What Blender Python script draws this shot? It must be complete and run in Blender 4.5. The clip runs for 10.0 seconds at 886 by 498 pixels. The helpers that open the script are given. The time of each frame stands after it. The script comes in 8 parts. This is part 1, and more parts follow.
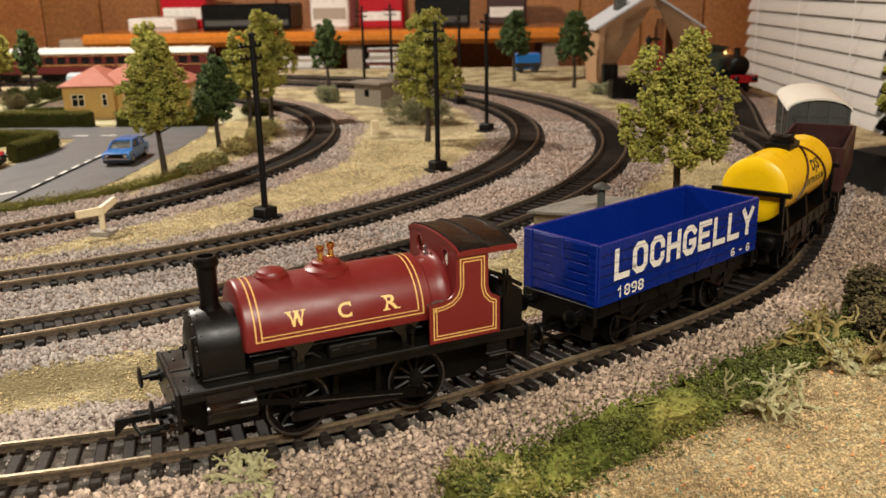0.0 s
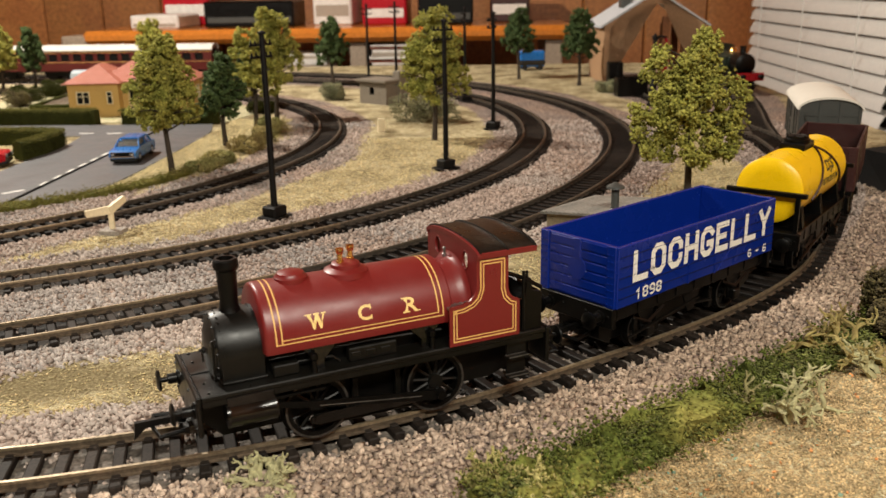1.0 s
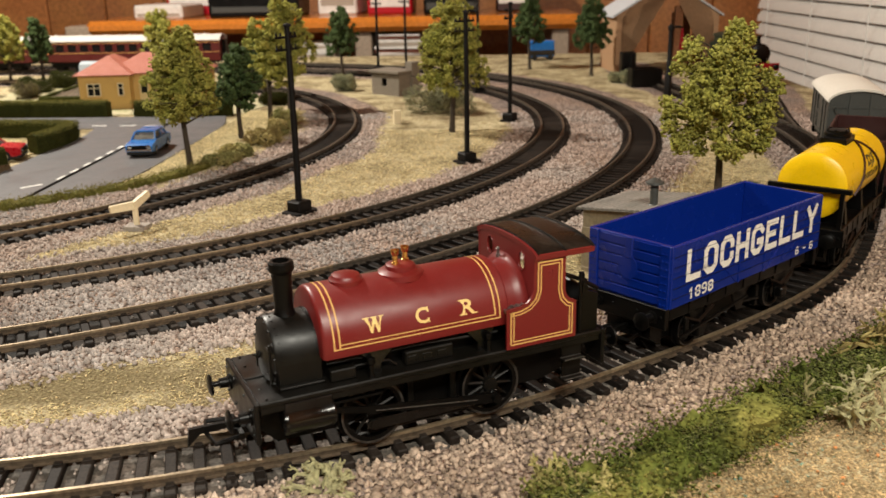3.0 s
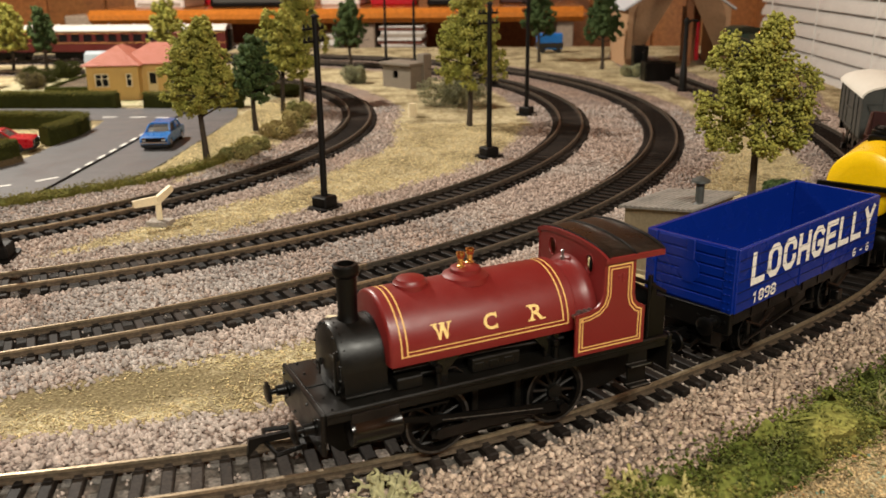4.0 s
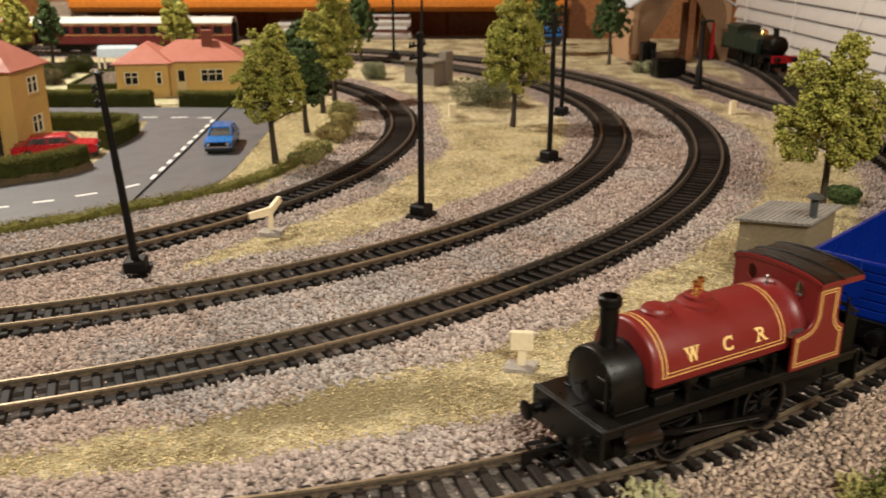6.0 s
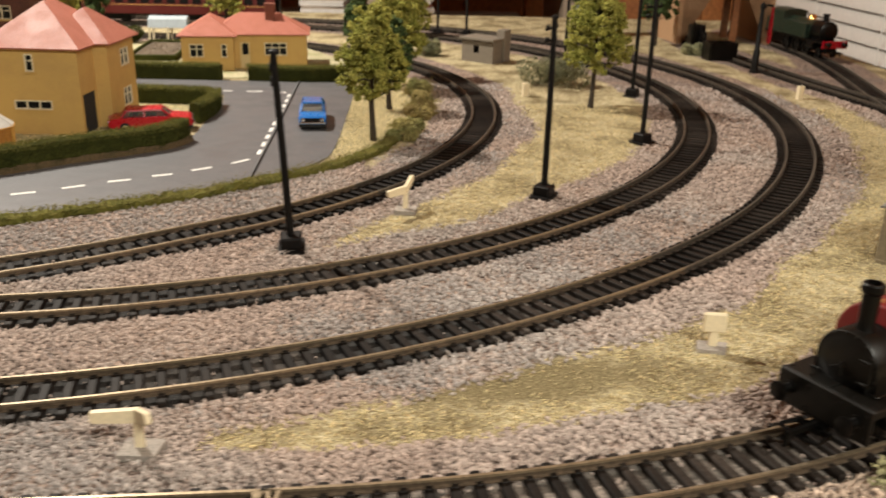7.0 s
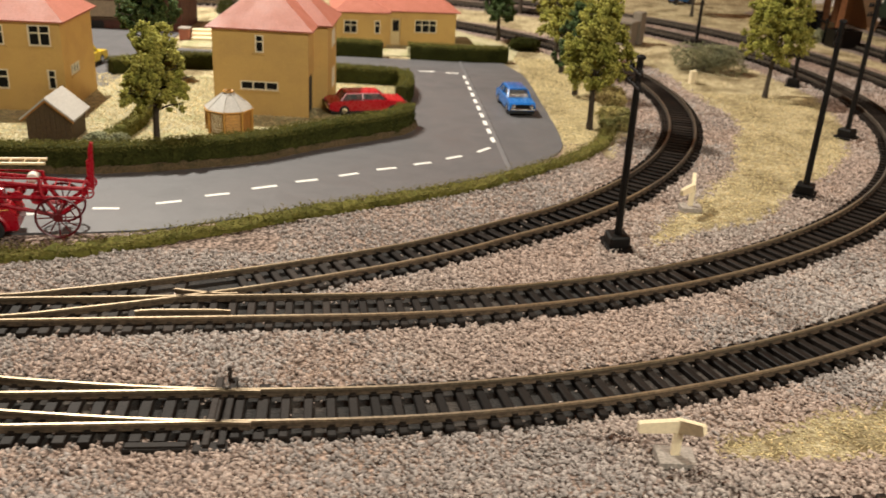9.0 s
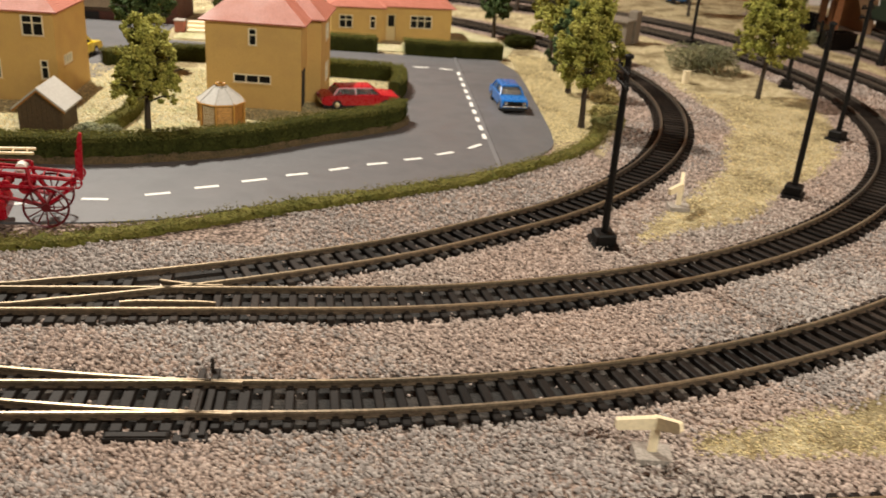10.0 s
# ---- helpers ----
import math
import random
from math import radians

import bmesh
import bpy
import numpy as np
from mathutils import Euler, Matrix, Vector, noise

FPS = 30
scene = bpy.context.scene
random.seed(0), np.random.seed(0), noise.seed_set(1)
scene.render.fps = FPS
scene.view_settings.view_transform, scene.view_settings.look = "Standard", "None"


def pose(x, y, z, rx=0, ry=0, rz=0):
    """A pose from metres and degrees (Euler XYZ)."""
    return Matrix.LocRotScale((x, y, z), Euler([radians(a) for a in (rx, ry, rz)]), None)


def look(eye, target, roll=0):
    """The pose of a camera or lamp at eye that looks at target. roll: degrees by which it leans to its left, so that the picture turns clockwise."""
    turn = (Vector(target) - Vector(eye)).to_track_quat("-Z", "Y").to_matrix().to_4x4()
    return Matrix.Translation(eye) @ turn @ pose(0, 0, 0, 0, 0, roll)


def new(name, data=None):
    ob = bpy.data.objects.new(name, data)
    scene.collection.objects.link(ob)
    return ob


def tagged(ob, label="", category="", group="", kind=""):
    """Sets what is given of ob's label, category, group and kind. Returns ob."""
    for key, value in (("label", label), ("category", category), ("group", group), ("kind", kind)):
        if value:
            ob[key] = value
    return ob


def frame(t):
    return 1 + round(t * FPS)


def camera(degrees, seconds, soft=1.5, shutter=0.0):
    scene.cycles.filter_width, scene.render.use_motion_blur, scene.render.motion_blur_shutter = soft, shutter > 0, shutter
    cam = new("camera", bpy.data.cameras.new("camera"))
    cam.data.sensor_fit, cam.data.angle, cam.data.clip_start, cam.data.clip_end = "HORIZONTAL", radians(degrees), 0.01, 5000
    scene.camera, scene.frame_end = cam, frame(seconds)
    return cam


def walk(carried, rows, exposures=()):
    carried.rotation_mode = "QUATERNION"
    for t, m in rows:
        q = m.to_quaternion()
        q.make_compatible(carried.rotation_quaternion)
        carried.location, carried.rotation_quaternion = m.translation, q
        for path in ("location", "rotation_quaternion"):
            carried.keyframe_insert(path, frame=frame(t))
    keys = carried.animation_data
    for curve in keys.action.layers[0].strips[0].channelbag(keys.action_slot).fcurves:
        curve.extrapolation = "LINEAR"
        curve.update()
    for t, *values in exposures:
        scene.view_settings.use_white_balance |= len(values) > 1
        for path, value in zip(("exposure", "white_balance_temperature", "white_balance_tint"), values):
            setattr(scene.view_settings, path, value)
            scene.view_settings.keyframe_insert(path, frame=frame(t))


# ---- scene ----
# A model railway on a table top, in a panelled room in the evening.
# All plans below are in centimetres; part() and at() turn them into metres.
cam = camera(53.39, 10.0, soft=1.5, shutter=0.45)
cam.data.dof.use_dof = True
cam.data.dof.focus_distance = 0.275
cam.data.dof.aperture_fstop = 36.0
PATH = [
    (0, (-0.02055, 0.05353, 0.11664), (-0.04639, 0.53207, -0.02593), -1.01),
    (0.5, (-0.02159, 0.05481, 0.11505), (-0.04710, 0.53314, -0.02829), -0.95),
    (1, (-0.02576, 0.05505, 0.11760), (-0.05173, 0.53307, -0.02671), -0.96),
    (1.5, (-0.02859, 0.05723, 0.11687), (-0.05516, 0.53501, -0.02810), -1.06),
    (2, (-0.03056, 0.05811, 0.11770), (-0.05740, 0.53561, -0.02817), -1.02),
    (2.5, (-0.03367, 0.05725, 0.11901), (-0.06011, 0.53431, -0.02833), -1.16),
    (4, (-0.05889, 0.06849, 0.11921), (-0.08042, 0.54353, -0.03528), -0.63),
    (4.5, (-0.06842, 0.06041, 0.12065), (-0.08478, 0.53565, -0.03387), -0.91),
    (5, (-0.08843, 0.05505, 0.12770), (-0.09417, 0.52987, -0.02888), -0.71),
    (6.5, (-0.16822, 0.04787, 0.14217), (-0.15479, 0.51743, -0.02910), 0.57),
    (7, (-0.21224, 0.04548, 0.14352), (-0.19269, 0.51213, -0.03495), 1.43),
    (7.5, (-0.26136, 0.05749, 0.14571), (-0.23828, 0.52124, -0.03977), 2.13),
    (8, (-0.31139, 0.05749, 0.15223), (-0.28473, 0.51876, -0.03888), 2.68),
    (8.5, (-0.34466, 0.04887, 0.15606), (-0.31478, 0.50819, -0.03922), 3.36),
    (9, (-0.37258, 0.04821, 0.15613), (-0.33916, 0.50632, -0.04141), 3.41),
    (9.5, (-0.38332, 0.05222, 0.15735), (-0.34753, 0.50885, -0.04317), 3.97),
    (10, (-0.36820, 0.04642, 0.15669), (-0.33300, 0.50360, -0.04268), 4.33),
]
walk(cam, [(t, look(eye, target, roll)) for t, eye, target, roll in PATH])

S = 0.01
TAU = 2 * math.pi
rng = np.random.default_rng(7)


# ---- light ----
world = bpy.data.worlds.new("room_air")
scene.world = world
world.use_nodes = True
world.node_tree.nodes["Background"].inputs[0].default_value = (1.0, 0.8, 0.6, 1)
world.node_tree.nodes["Background"].inputs[1].default_value = 0.003
scene.view_settings.exposure = 0.0


def bulb(name, x, y, z, watts, radius, colour):
    """A bare hanging bulb."""
    data = bpy.data.lights.new(name, "POINT")
    data.shadow_soft_size = radius * S
    data.energy, data.color = watts, colour
    ob = new(name, data)
    ob.matrix_world = pose(x * S, y * S, z * S)


def strip(name, eye, target, watts, long, broad, colour):
    """A long tube lamp over the viewer's side of the table."""
    data = bpy.data.lights.new(name, "AREA")
    data.shape, data.size, data.size_y = "RECTANGLE", long * S, broad * S
    data.energy, data.color = watts, colour
    ob = new(name, data)
    ob.matrix_world = look(tuple(v * S for v in eye), tuple(v * S for v in target))


bulb("hanging_bulb", -71, 92, 72, 55, 1.0, (1.0, 0.93, 0.81))
strip("tube_lamp", (9, -22, 54), (-3, 30, 0), 6.8, 50, 4, (1.0, 0.955, 0.825))


# ---- mesh helpers ----
def at(x, y, z=0.0, turn=0.0):
    return pose(x * S, y * S, z * S, 0, 0, turn)


def thing(name, m, label, category, group="", kind=""):
    ob = new(name)
    ob.empty_display_size = 0.01
    ob.matrix_world = m
    return tagged(ob, label, category, group, kind)


def mesh_of(name, bm, materials, smooth=0.6, scale=S):
    me = bpy.data.meshes.new(name)
    if scale != 1:
        bmesh.ops.scale(bm, vec=(scale,) * 3, verts=bm.verts)
    bm.normal_update()
    bm.to_mesh(me)
    bm.free()
    for m in materials if isinstance(materials, (list, tuple)) else [materials]:
        me.materials.append(m)
    if smooth:
        me.shade_smooth()
        me.set_sharp_from_angle(angle=smooth)
    return me


def part(name, bm, material, parent=None, label="", smooth=0.6, m=None):
    ob = new(name, mesh_of(name, bm, material, smooth))
    if parent:
        ob.parent = parent
    if m is not None:
        ob.matrix_local = m
    return tagged(ob, label)


def piece(name, me, parent, m):
    ob = new(name, me)
    ob.parent = parent
    ob.matrix_local = m
    return ob


def raw(name, verts, faces, material, parent=None, label="", smooth=False):
    me = bpy.data.meshes.new(name)
    v = np.asarray(verts, dtype=np.float32) * S
    f = np.asarray(faces, dtype=np.int32)
    n = f.shape[1]
    me.vertices.add(len(v))
    me.vertices.foreach_set("co", v.ravel())
    me.loops.add(f.size)
    me.loops.foreach_set("vertex_index", f.ravel())
    me.polygons.add(len(f))
    me.polygons.foreach_set("loop_start", np.arange(len(f), dtype=np.int32) * n)
    me.update(calc_edges=True)
    me.materials.append(material)
    if smooth:
        me.shade_smooth()
    ob = new(name, me)
    if parent:
        ob.parent = parent
    return tagged(ob, label)


def face(bm, pts, mi=0):
    f = bm.faces.new([bm.verts.new(p) for p in pts])
    f.material_index = mi
    return f


def box(bm, x0, x1, y0, y1, z0, z1, bev=0.0, mi=0, m=None):
    g = bmesh.ops.create_cube(bm, size=1.0)["verts"]
    bmesh.ops.scale(bm, vec=(x1 - x0, y1 - y0, z1 - z0), verts=g)
    bmesh.ops.translate(bm, vec=((x0 + x1) / 2, (y0 + y1) / 2, (z0 + z1) / 2), verts=g)
    if bev:
        edges = list({e for v in g for e in v.link_edges})
        out = bmesh.ops.bevel(bm, geom=edges, offset=bev, segments=1, affect="EDGES")
        g = list({v for f in out["faces"] for v in f.verts})
    if mi:
        for f in {f for v in g for f in v.link_faces}:
            f.material_index = mi
    if m is not None:
        bmesh.ops.transform(bm, matrix=m, verts=g)
    return g


def rings(bm, loops, close_u=True, cap=True, mi=0):
    """Skin a row of equal loops of points."""
    vs = [[bm.verts.new(p) for p in loop] for loop in loops]
    n = len(vs[0])
    for a, b in zip(vs, vs[1:]):
        for i in range(n if close_u else n - 1):
            j = (i + 1) % n
            bm.faces.new((a[i], a[j], b[j], b[i])).material_index = mi
    if cap and n > 2:
        bm.faces.new(vs[0][::-1]).material_index = mi
        bm.faces.new(vs[-1]).material_index = mi
    return [v for row in vs for v in row]


def frame_of(d):
    d = Vector(d).normalized()
    a = Vector((0, 0, 1)) if abs(d.z) < 0.9 else Vector((1, 0, 0))
    u = d.cross(a).normalized()
    return u, d.cross(u)


def cyl(bm, p0, p1, r0, r1=None, n=16, cap=True, mi=0):
    p0, p1 = Vector(p0), Vector(p1)
    u, w = frame_of(p1 - p0)
    r1 = r0 if r1 is None else r1
    loops = [[p + r * (math.cos(TAU * i / n) * u + math.sin(TAU * i / n) * w) for i in range(n)][::-1] for p, r in ((p0, r0), (p1, r1))]
    return rings(bm, loops, cap=cap, mi=mi)


def tube(bm, pts, r, n=6, mi=0):
    """A rod along points; r one radius or one for each point."""
    pts = [Vector(p) for p in pts]
    rs = r if isinstance(r, (list, tuple)) else [r] * len(pts)
    loops, u = [], None
    for i, p in enumerate(pts):
        d = (pts[min(i + 1, len(pts) - 1)] - pts[max(i - 1, 0)]).normalized()
        if u is None:
            u, _ = frame_of(d)
        u = (u - d * u.dot(d)).normalized()
        w = d.cross(u)
        loops.append([p + rs[i] * (math.cos(TAU * k / n) * u + math.sin(TAU * k / n) * w) for k in range(n)])
    return rings(bm, loops, mi=mi)


def lathe(bm, profile, n=20, origin=(0, 0, 0), axis="z", mi=0):
    """profile: (radius, height) pairs turned round an axis."""
    o = Vector(origin)
    loops = []
    for r, h in profile:
        loop = []
        for i in range(n):
            c, s = r * math.cos(TAU * i / n), r * math.sin(TAU * i / n)
            loop.append(o + Vector({"z": (c, s, h), "x": (h, c, s), "y": (s, h, c)}[axis]))
        loops.append(loop)
    return rings(bm, loops, mi=mi)


def prism(bm, poly, a, b, axis="z", mi=0):
    """A flat outline pushed from a to b along an axis. z: (x, y), y: (x, z), x: (y, z)."""
    def put(p, h):
        return {"z": (p[0], p[1], h), "y": (p[0], h, p[1]), "x": (h, p[0], p[1])}[axis]
    g = rings(bm, [[put(p, a) for p in poly], [put(p, b) for p in poly]], mi=mi)
    bmesh.ops.recalc_face_normals(bm, faces=list({f for v in g for f in v.link_faces}))
    return g


def sweep(bm, path, section, cap=True, mi=0):
    """Push a section of (side, up) points along a level path of (x, y, z)."""
    pts = [Vector(p) for p in path]
    loops = []
    for i, p in enumerate(pts):
        d = pts[min(i + 1, len(pts) - 1)] - pts[max(i - 1, 0)]
        d.z = 0
        d.normalize()
        side = Vector((d.y, -d.x, 0))
        loops.append([p + a * side + Vector((0, 0, b)) for a, b in section])
    return rings(bm, loops, cap=cap, mi=mi)


def rounded(x0, x1, y0, y1, r, n=3):
    out = []
    for cx, cy, a in ((x1 - r, y1 - r, 0), (x0 + r, y1 - r, 90), (x0 + r, y0 + r, 180), (x1 - r, y0 + r, 270)):
        out += [(cx + r * math.cos(radians(a + 90 * k / n)), cy + r * math.sin(radians(a + 90 * k / n))) for k in range(n + 1)]
    return out


# ---- materials ----
def material(name, colour, rough=0.6, metal=0.0, vary=0.25, fine=40.0, coarse=6.0, bump=0.15, depth=0.0004, second=None, spec=0.5,
             blend=(0.45, 0.65), per_object=0.0, coat=0.0, island=0.0):
    """A painted, grown or stony surface: colour varied at two scales (per centimetre), fine relief."""
    m = bpy.data.materials.new(name)
    m.use_nodes = True
    t = m.node_tree
    n, l = t.nodes, t.links
    b = n["Principled BSDF"]
    geo = n.new("ShaderNodeNewGeometry")

    def noise_at(scale, detail=3.0):
        x = n.new("ShaderNodeTexNoise")
        x.inputs["Scale"].default_value = scale * 100
        x.inputs["Detail"].default_value = detail
        l.new(geo.outputs["Position"], x.inputs["Vector"])
        return x.outputs["Fac"]

    def mix(kind, fac, a, c):
        x = n.new("ShaderNodeMix")
        x.data_type, x.blend_type = "RGBA", kind
        for sock, v in ((x.inputs[0], fac), (x.inputs[6], a), (x.inputs[7], c)):
            if isinstance(v, (int, float)):
                sock.default_value = v
            elif isinstance(v, tuple):
                sock.default_value = (*v, 1)
            else:
                l.new(v, sock)
        return x.outputs[2]

    def span(value, a, c, lo=0.0, hi=1.0):
        x = n.new("ShaderNodeMapRange")
        l.new(value, x.inputs[0])
        for i, v in enumerate((a, c, lo, hi)):
            x.inputs[i + 1].default_value = v
        return x.outputs[0]

    small, large = noise_at(fine), noise_at(coarse)
    col = colour
    if second:
        col = mix("MIX", span(large, blend[0], blend[1]), colour, second)
    grain = mix("MIX", span(small, 0.3, 0.7), tuple(1 - vary for _ in range(3)), tuple(min(1.6, 1 + vary) for _ in range(3)))
    col = mix("MULTIPLY", 1.0, col, grain)
    stain = mix("MIX", span(large, 0.35, 0.7), (1 - 0.5 * vary,) * 3, (1.0,) * 3)
    col = mix("MULTIPLY", 1.0, col, stain)
    if per_object:
        info = n.new("ShaderNodeObjectInfo")
        tone = mix("MIX", info.outputs["Random"], (1 - per_object,) * 3, (1 + per_object,) * 3)
        col = mix("MULTIPLY", 1.0, col, tone)
    if island:
        tone = mix("MIX", geo.outputs["Random Per Island"], (1 - island,) * 3, (1 + island,) * 3)
        col = mix("MULTIPLY", 1.0, col, tone)
    l.new(col, b.inputs["Base Color"])
    l.new(span(large, 0.3, 0.7, max(0.02, rough - 0.08), min(1, rough + 0.08)), b.inputs["Roughness"])
    b.inputs["Metallic"].default_value = metal
    b.inputs["Specular IOR Level"].default_value = spec
    b.inputs["Coat Weight"].default_value = coat
    if bump:
        x = n.new("ShaderNodeBump")
        x.inputs["Strength"].default_value = bump
        x.inputs["Distance"].default_value = depth
        l.new(small, x.inputs["Height"])
        l.new(x.outputs[0], b.inputs["Normal"])
    return m


M = {}
M["ballast"] = material("ballast_stone", (0.40, 0.325, 0.275), 0.9, vary=0.45, fine=9, coarse=0.5, bump=0.8, depth=0.001, second=(0.36, 0.32, 0.28))
M["stones"] = material("loose_stone", (0.485, 0.38, 0.322), 0.88, vary=0.25, fine=14, coarse=0.08, second=(0.44, 0.385, 0.345), island=0.3, bump=0.4, spec=0.25)
M["stones_grey"] = material("grey_loose_stone", (0.385, 0.34, 0.312), 0.88, vary=0.25, fine=14, coarse=0.1, second=(0.43, 0.385, 0.355), island=0.3, bump=0.4, spec=0.25)
M["stones_brown"] = material("brown_loose_stone", (0.435, 0.328, 0.246), 0.9, vary=0.3, fine=14, coarse=0.15, second=(0.50, 0.388, 0.305), island=0.45, bump=0.4, spec=0.18)
M["sleeper"] = material("black_plastic_sleeper", (0.0115, 0.0085, 0.0068), 0.62, vary=0.45, fine=14, coarse=0.1, second=(0.034, 0.026, 0.021), blend=(0.45, 0.7), per_object=0.45, spec=0.16)
M["rail"] = material("tarnished_rail_side", (0.15, 0.112, 0.078), 0.42, metal=0.5, vary=0.35, fine=8, coarse=0.8, bump=0.1)
M["railhead"] = material("brassy_rail_head_side", (0.40, 0.31, 0.20), 0.4, metal=0.65, vary=0.3, fine=8, coarse=0.12, second=(0.24, 0.19, 0.13), bump=0.08)
M["railtop"] = material("polished_rail_head", (0.92, 0.79, 0.57), 0.36, metal=0.85, vary=0.25, fine=6, coarse=0.16, second=(0.60, 0.51, 0.38), bump=0.04)
M["duller_side"] = material("dull_rail_side", (0.085, 0.07, 0.056), 0.5, metal=0.4, vary=0.35, fine=8, coarse=0.8, bump=0.1)
M["duller_head"] = material("dull_rail_head_side", (0.17, 0.145, 0.112), 0.42, metal=0.6, vary=0.3, fine=8, coarse=0.3, bump=0.08)
M["duller_top"] = material("dull_rail_head", (0.40, 0.35, 0.28), 0.32, metal=0.7, vary=0.3, fine=6, coarse=0.2, second=(0.27, 0.235, 0.19), bump=0.04)
M["grass"] = material("straw_scatter", (0.54, 0.455, 0.225), 0.95, vary=0.35, fine=7, coarse=0.5, second=(0.38, 0.30, 0.16), bump=0.8, depth=0.001)
M["fibre"] = material("dry_grass_fibre", (0.70, 0.585, 0.32), 0.9, vary=0.2, fine=4, coarse=0.14, second=(0.52, 0.425, 0.23), blend=(0.5, 0.68), island=0.35, bump=0)
M["crumb"] = material("mixed_crumb", (0.70, 0.56, 0.32), 0.9, vary=0.35, fine=5, coarse=3.0, second=(0.46, 0.33, 0.16), island=0.5, bump=0)
M["tuft"] = material("yellow_green_tuft", (0.165, 0.185, 0.045), 0.9, vary=0.3, fine=4, coarse=0.35, second=(0.26, 0.24, 0.085), island=0.5, bump=0)
M["road"] = material("grey_painted_road", (0.122, 0.121, 0.127), 0.5, vary=0.14, fine=25, coarse=0.35, second=(0.096, 0.095, 0.100), bump=0.25)
M["white"] = material("white_road_paint", (0.78, 0.77, 0.73), 0.7, vary=0.15, fine=15, coarse=3, bump=0.1)
# road joint colour, also painted on openings and the embankment as shade
M["seam"] = material("dark_joint_and_shade", (0.022, 0.02, 0.019), 0.9, vary=0.3)
# hedge sides darkened and tops paled: fall of light put into the flock
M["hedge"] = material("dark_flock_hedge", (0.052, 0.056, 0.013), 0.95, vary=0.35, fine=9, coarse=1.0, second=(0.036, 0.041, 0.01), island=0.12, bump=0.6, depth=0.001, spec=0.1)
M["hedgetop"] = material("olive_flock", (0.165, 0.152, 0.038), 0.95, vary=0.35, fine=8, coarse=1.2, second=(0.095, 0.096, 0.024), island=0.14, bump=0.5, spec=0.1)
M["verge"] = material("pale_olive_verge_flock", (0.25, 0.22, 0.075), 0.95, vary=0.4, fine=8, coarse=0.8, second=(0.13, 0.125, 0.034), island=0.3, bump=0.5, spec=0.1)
M["leaf_light"] = material("olive_green_foam_leaf", (0.36, 0.34, 0.072), 0.85, vary=0.3, fine=6, coarse=0.8, second=(0.25, 0.255, 0.048), island=0.36, bump=0.3, spec=0.25)
M["leaf_dark"] = material("dark_green_foam_leaf", (0.062, 0.098, 0.03), 0.85, vary=0.3, fine=6, coarse=0.7, second=(0.045, 0.068, 0.02), island=0.32, bump=0.3, spec=0.25)
M["trunk"] = material("brown_plastic_trunk", (0.042, 0.029, 0.017), 0.75, vary=0.35, fine=10, coarse=1.5, bump=0.4)
M["lichen"] = material("pale_lichen", (0.44, 0.41, 0.22), 0.9, vary=0.25, fine=8, coarse=0.8, second=(0.26, 0.23, 0.10), bump=0.4)
M["bush"] = material("grey_green_lichen", (0.23, 0.24, 0.135), 0.95, vary=0.35, fine=6, coarse=0.8, second=(0.30, 0.28, 0.15), island=0.4, bump=0.4)
M["brownbush"] = material("dark_brown_green_lichen", (0.085, 0.062, 0.022), 0.95, vary=0.4, fine=6, coarse=0.8, second=(0.12, 0.10, 0.035), island=0.45, bump=0.4)
M["pole"] = material("black_brown_pole", (0.006, 0.005, 0.0045), 0.55, vary=0.35, fine=12, coarse=1.5, bump=0.2, spec=0.2)
M["cream"] = material("cream_plastic", (0.80, 0.68, 0.46), 0.5, vary=0.08, fine=10, coarse=2, bump=0.05)
M["stonebase"] = material("grey_plastic_base", (0.34, 0.30, 0.26), 0.8, vary=0.3, fine=10, coarse=2, bump=0.3)
M["weeds"] = material("green_flock", (0.112, 0.138, 0.028), 0.95, vary=0.45, fine=7, coarse=0.22, second=(0.205, 0.185, 0.048), blend=(0.48, 0.62), island=0.45, bump=0.5, spec=0.15)
M["lichen_gold"] = material("golden_lichen", (0.34, 0.27, 0.092), 0.9, vary=0.25, fine=8, coarse=0.8, second=(0.18, 0.125, 0.045), bump=0.4)
M["straggle"] = material("olive_green_lichen", (0.20, 0.20, 0.072), 0.9, vary=0.35, fine=8, coarse=0.5, second=(0.30, 0.25, 0.095), island=0.35, bump=0.4, spec=0.15)
M["lichen_yellow"] = material("yellow_lichen", (0.46, 0.40, 0.15), 0.9, vary=0.25, fine=8, coarse=0.8, second=(0.30, 0.27, 0.09), bump=0.4)
M["tan"] = material("tan_painted_card", (0.215, 0.17, 0.105), 0.75, vary=0.14, fine=8, coarse=1.2, bump=0.15)
M["slategrey"] = material("weathered_grey_board", (0.26, 0.24, 0.215), 0.7, vary=0.22, fine=8, coarse=1.0, second=(0.2, 0.19, 0.17), bump=0.3, per_object=0.12)
M["concrete"] = material("grey_brown_concrete", (0.18, 0.15, 0.115), 0.85, vary=0.2, fine=9, coarse=1.0, bump=0.3)
M["lawn"] = material("pale_straw_lawn", (0.48, 0.43, 0.265), 0.95, vary=0.35, fine=7, coarse=0.5, second=(0.32, 0.31, 0.16), bump=0.8, depth=0.001)
M["housewall"] = material("yellow_ochre_render", (0.57, 0.365, 0.115), 0.75, vary=0.06, fine=14, coarse=0.7, second=(0.52, 0.33, 0.11), bump=0.15)
M["winwhite"] = material("cream_white_frame", (0.74, 0.66, 0.47), 0.55, vary=0.06, bump=0.05)
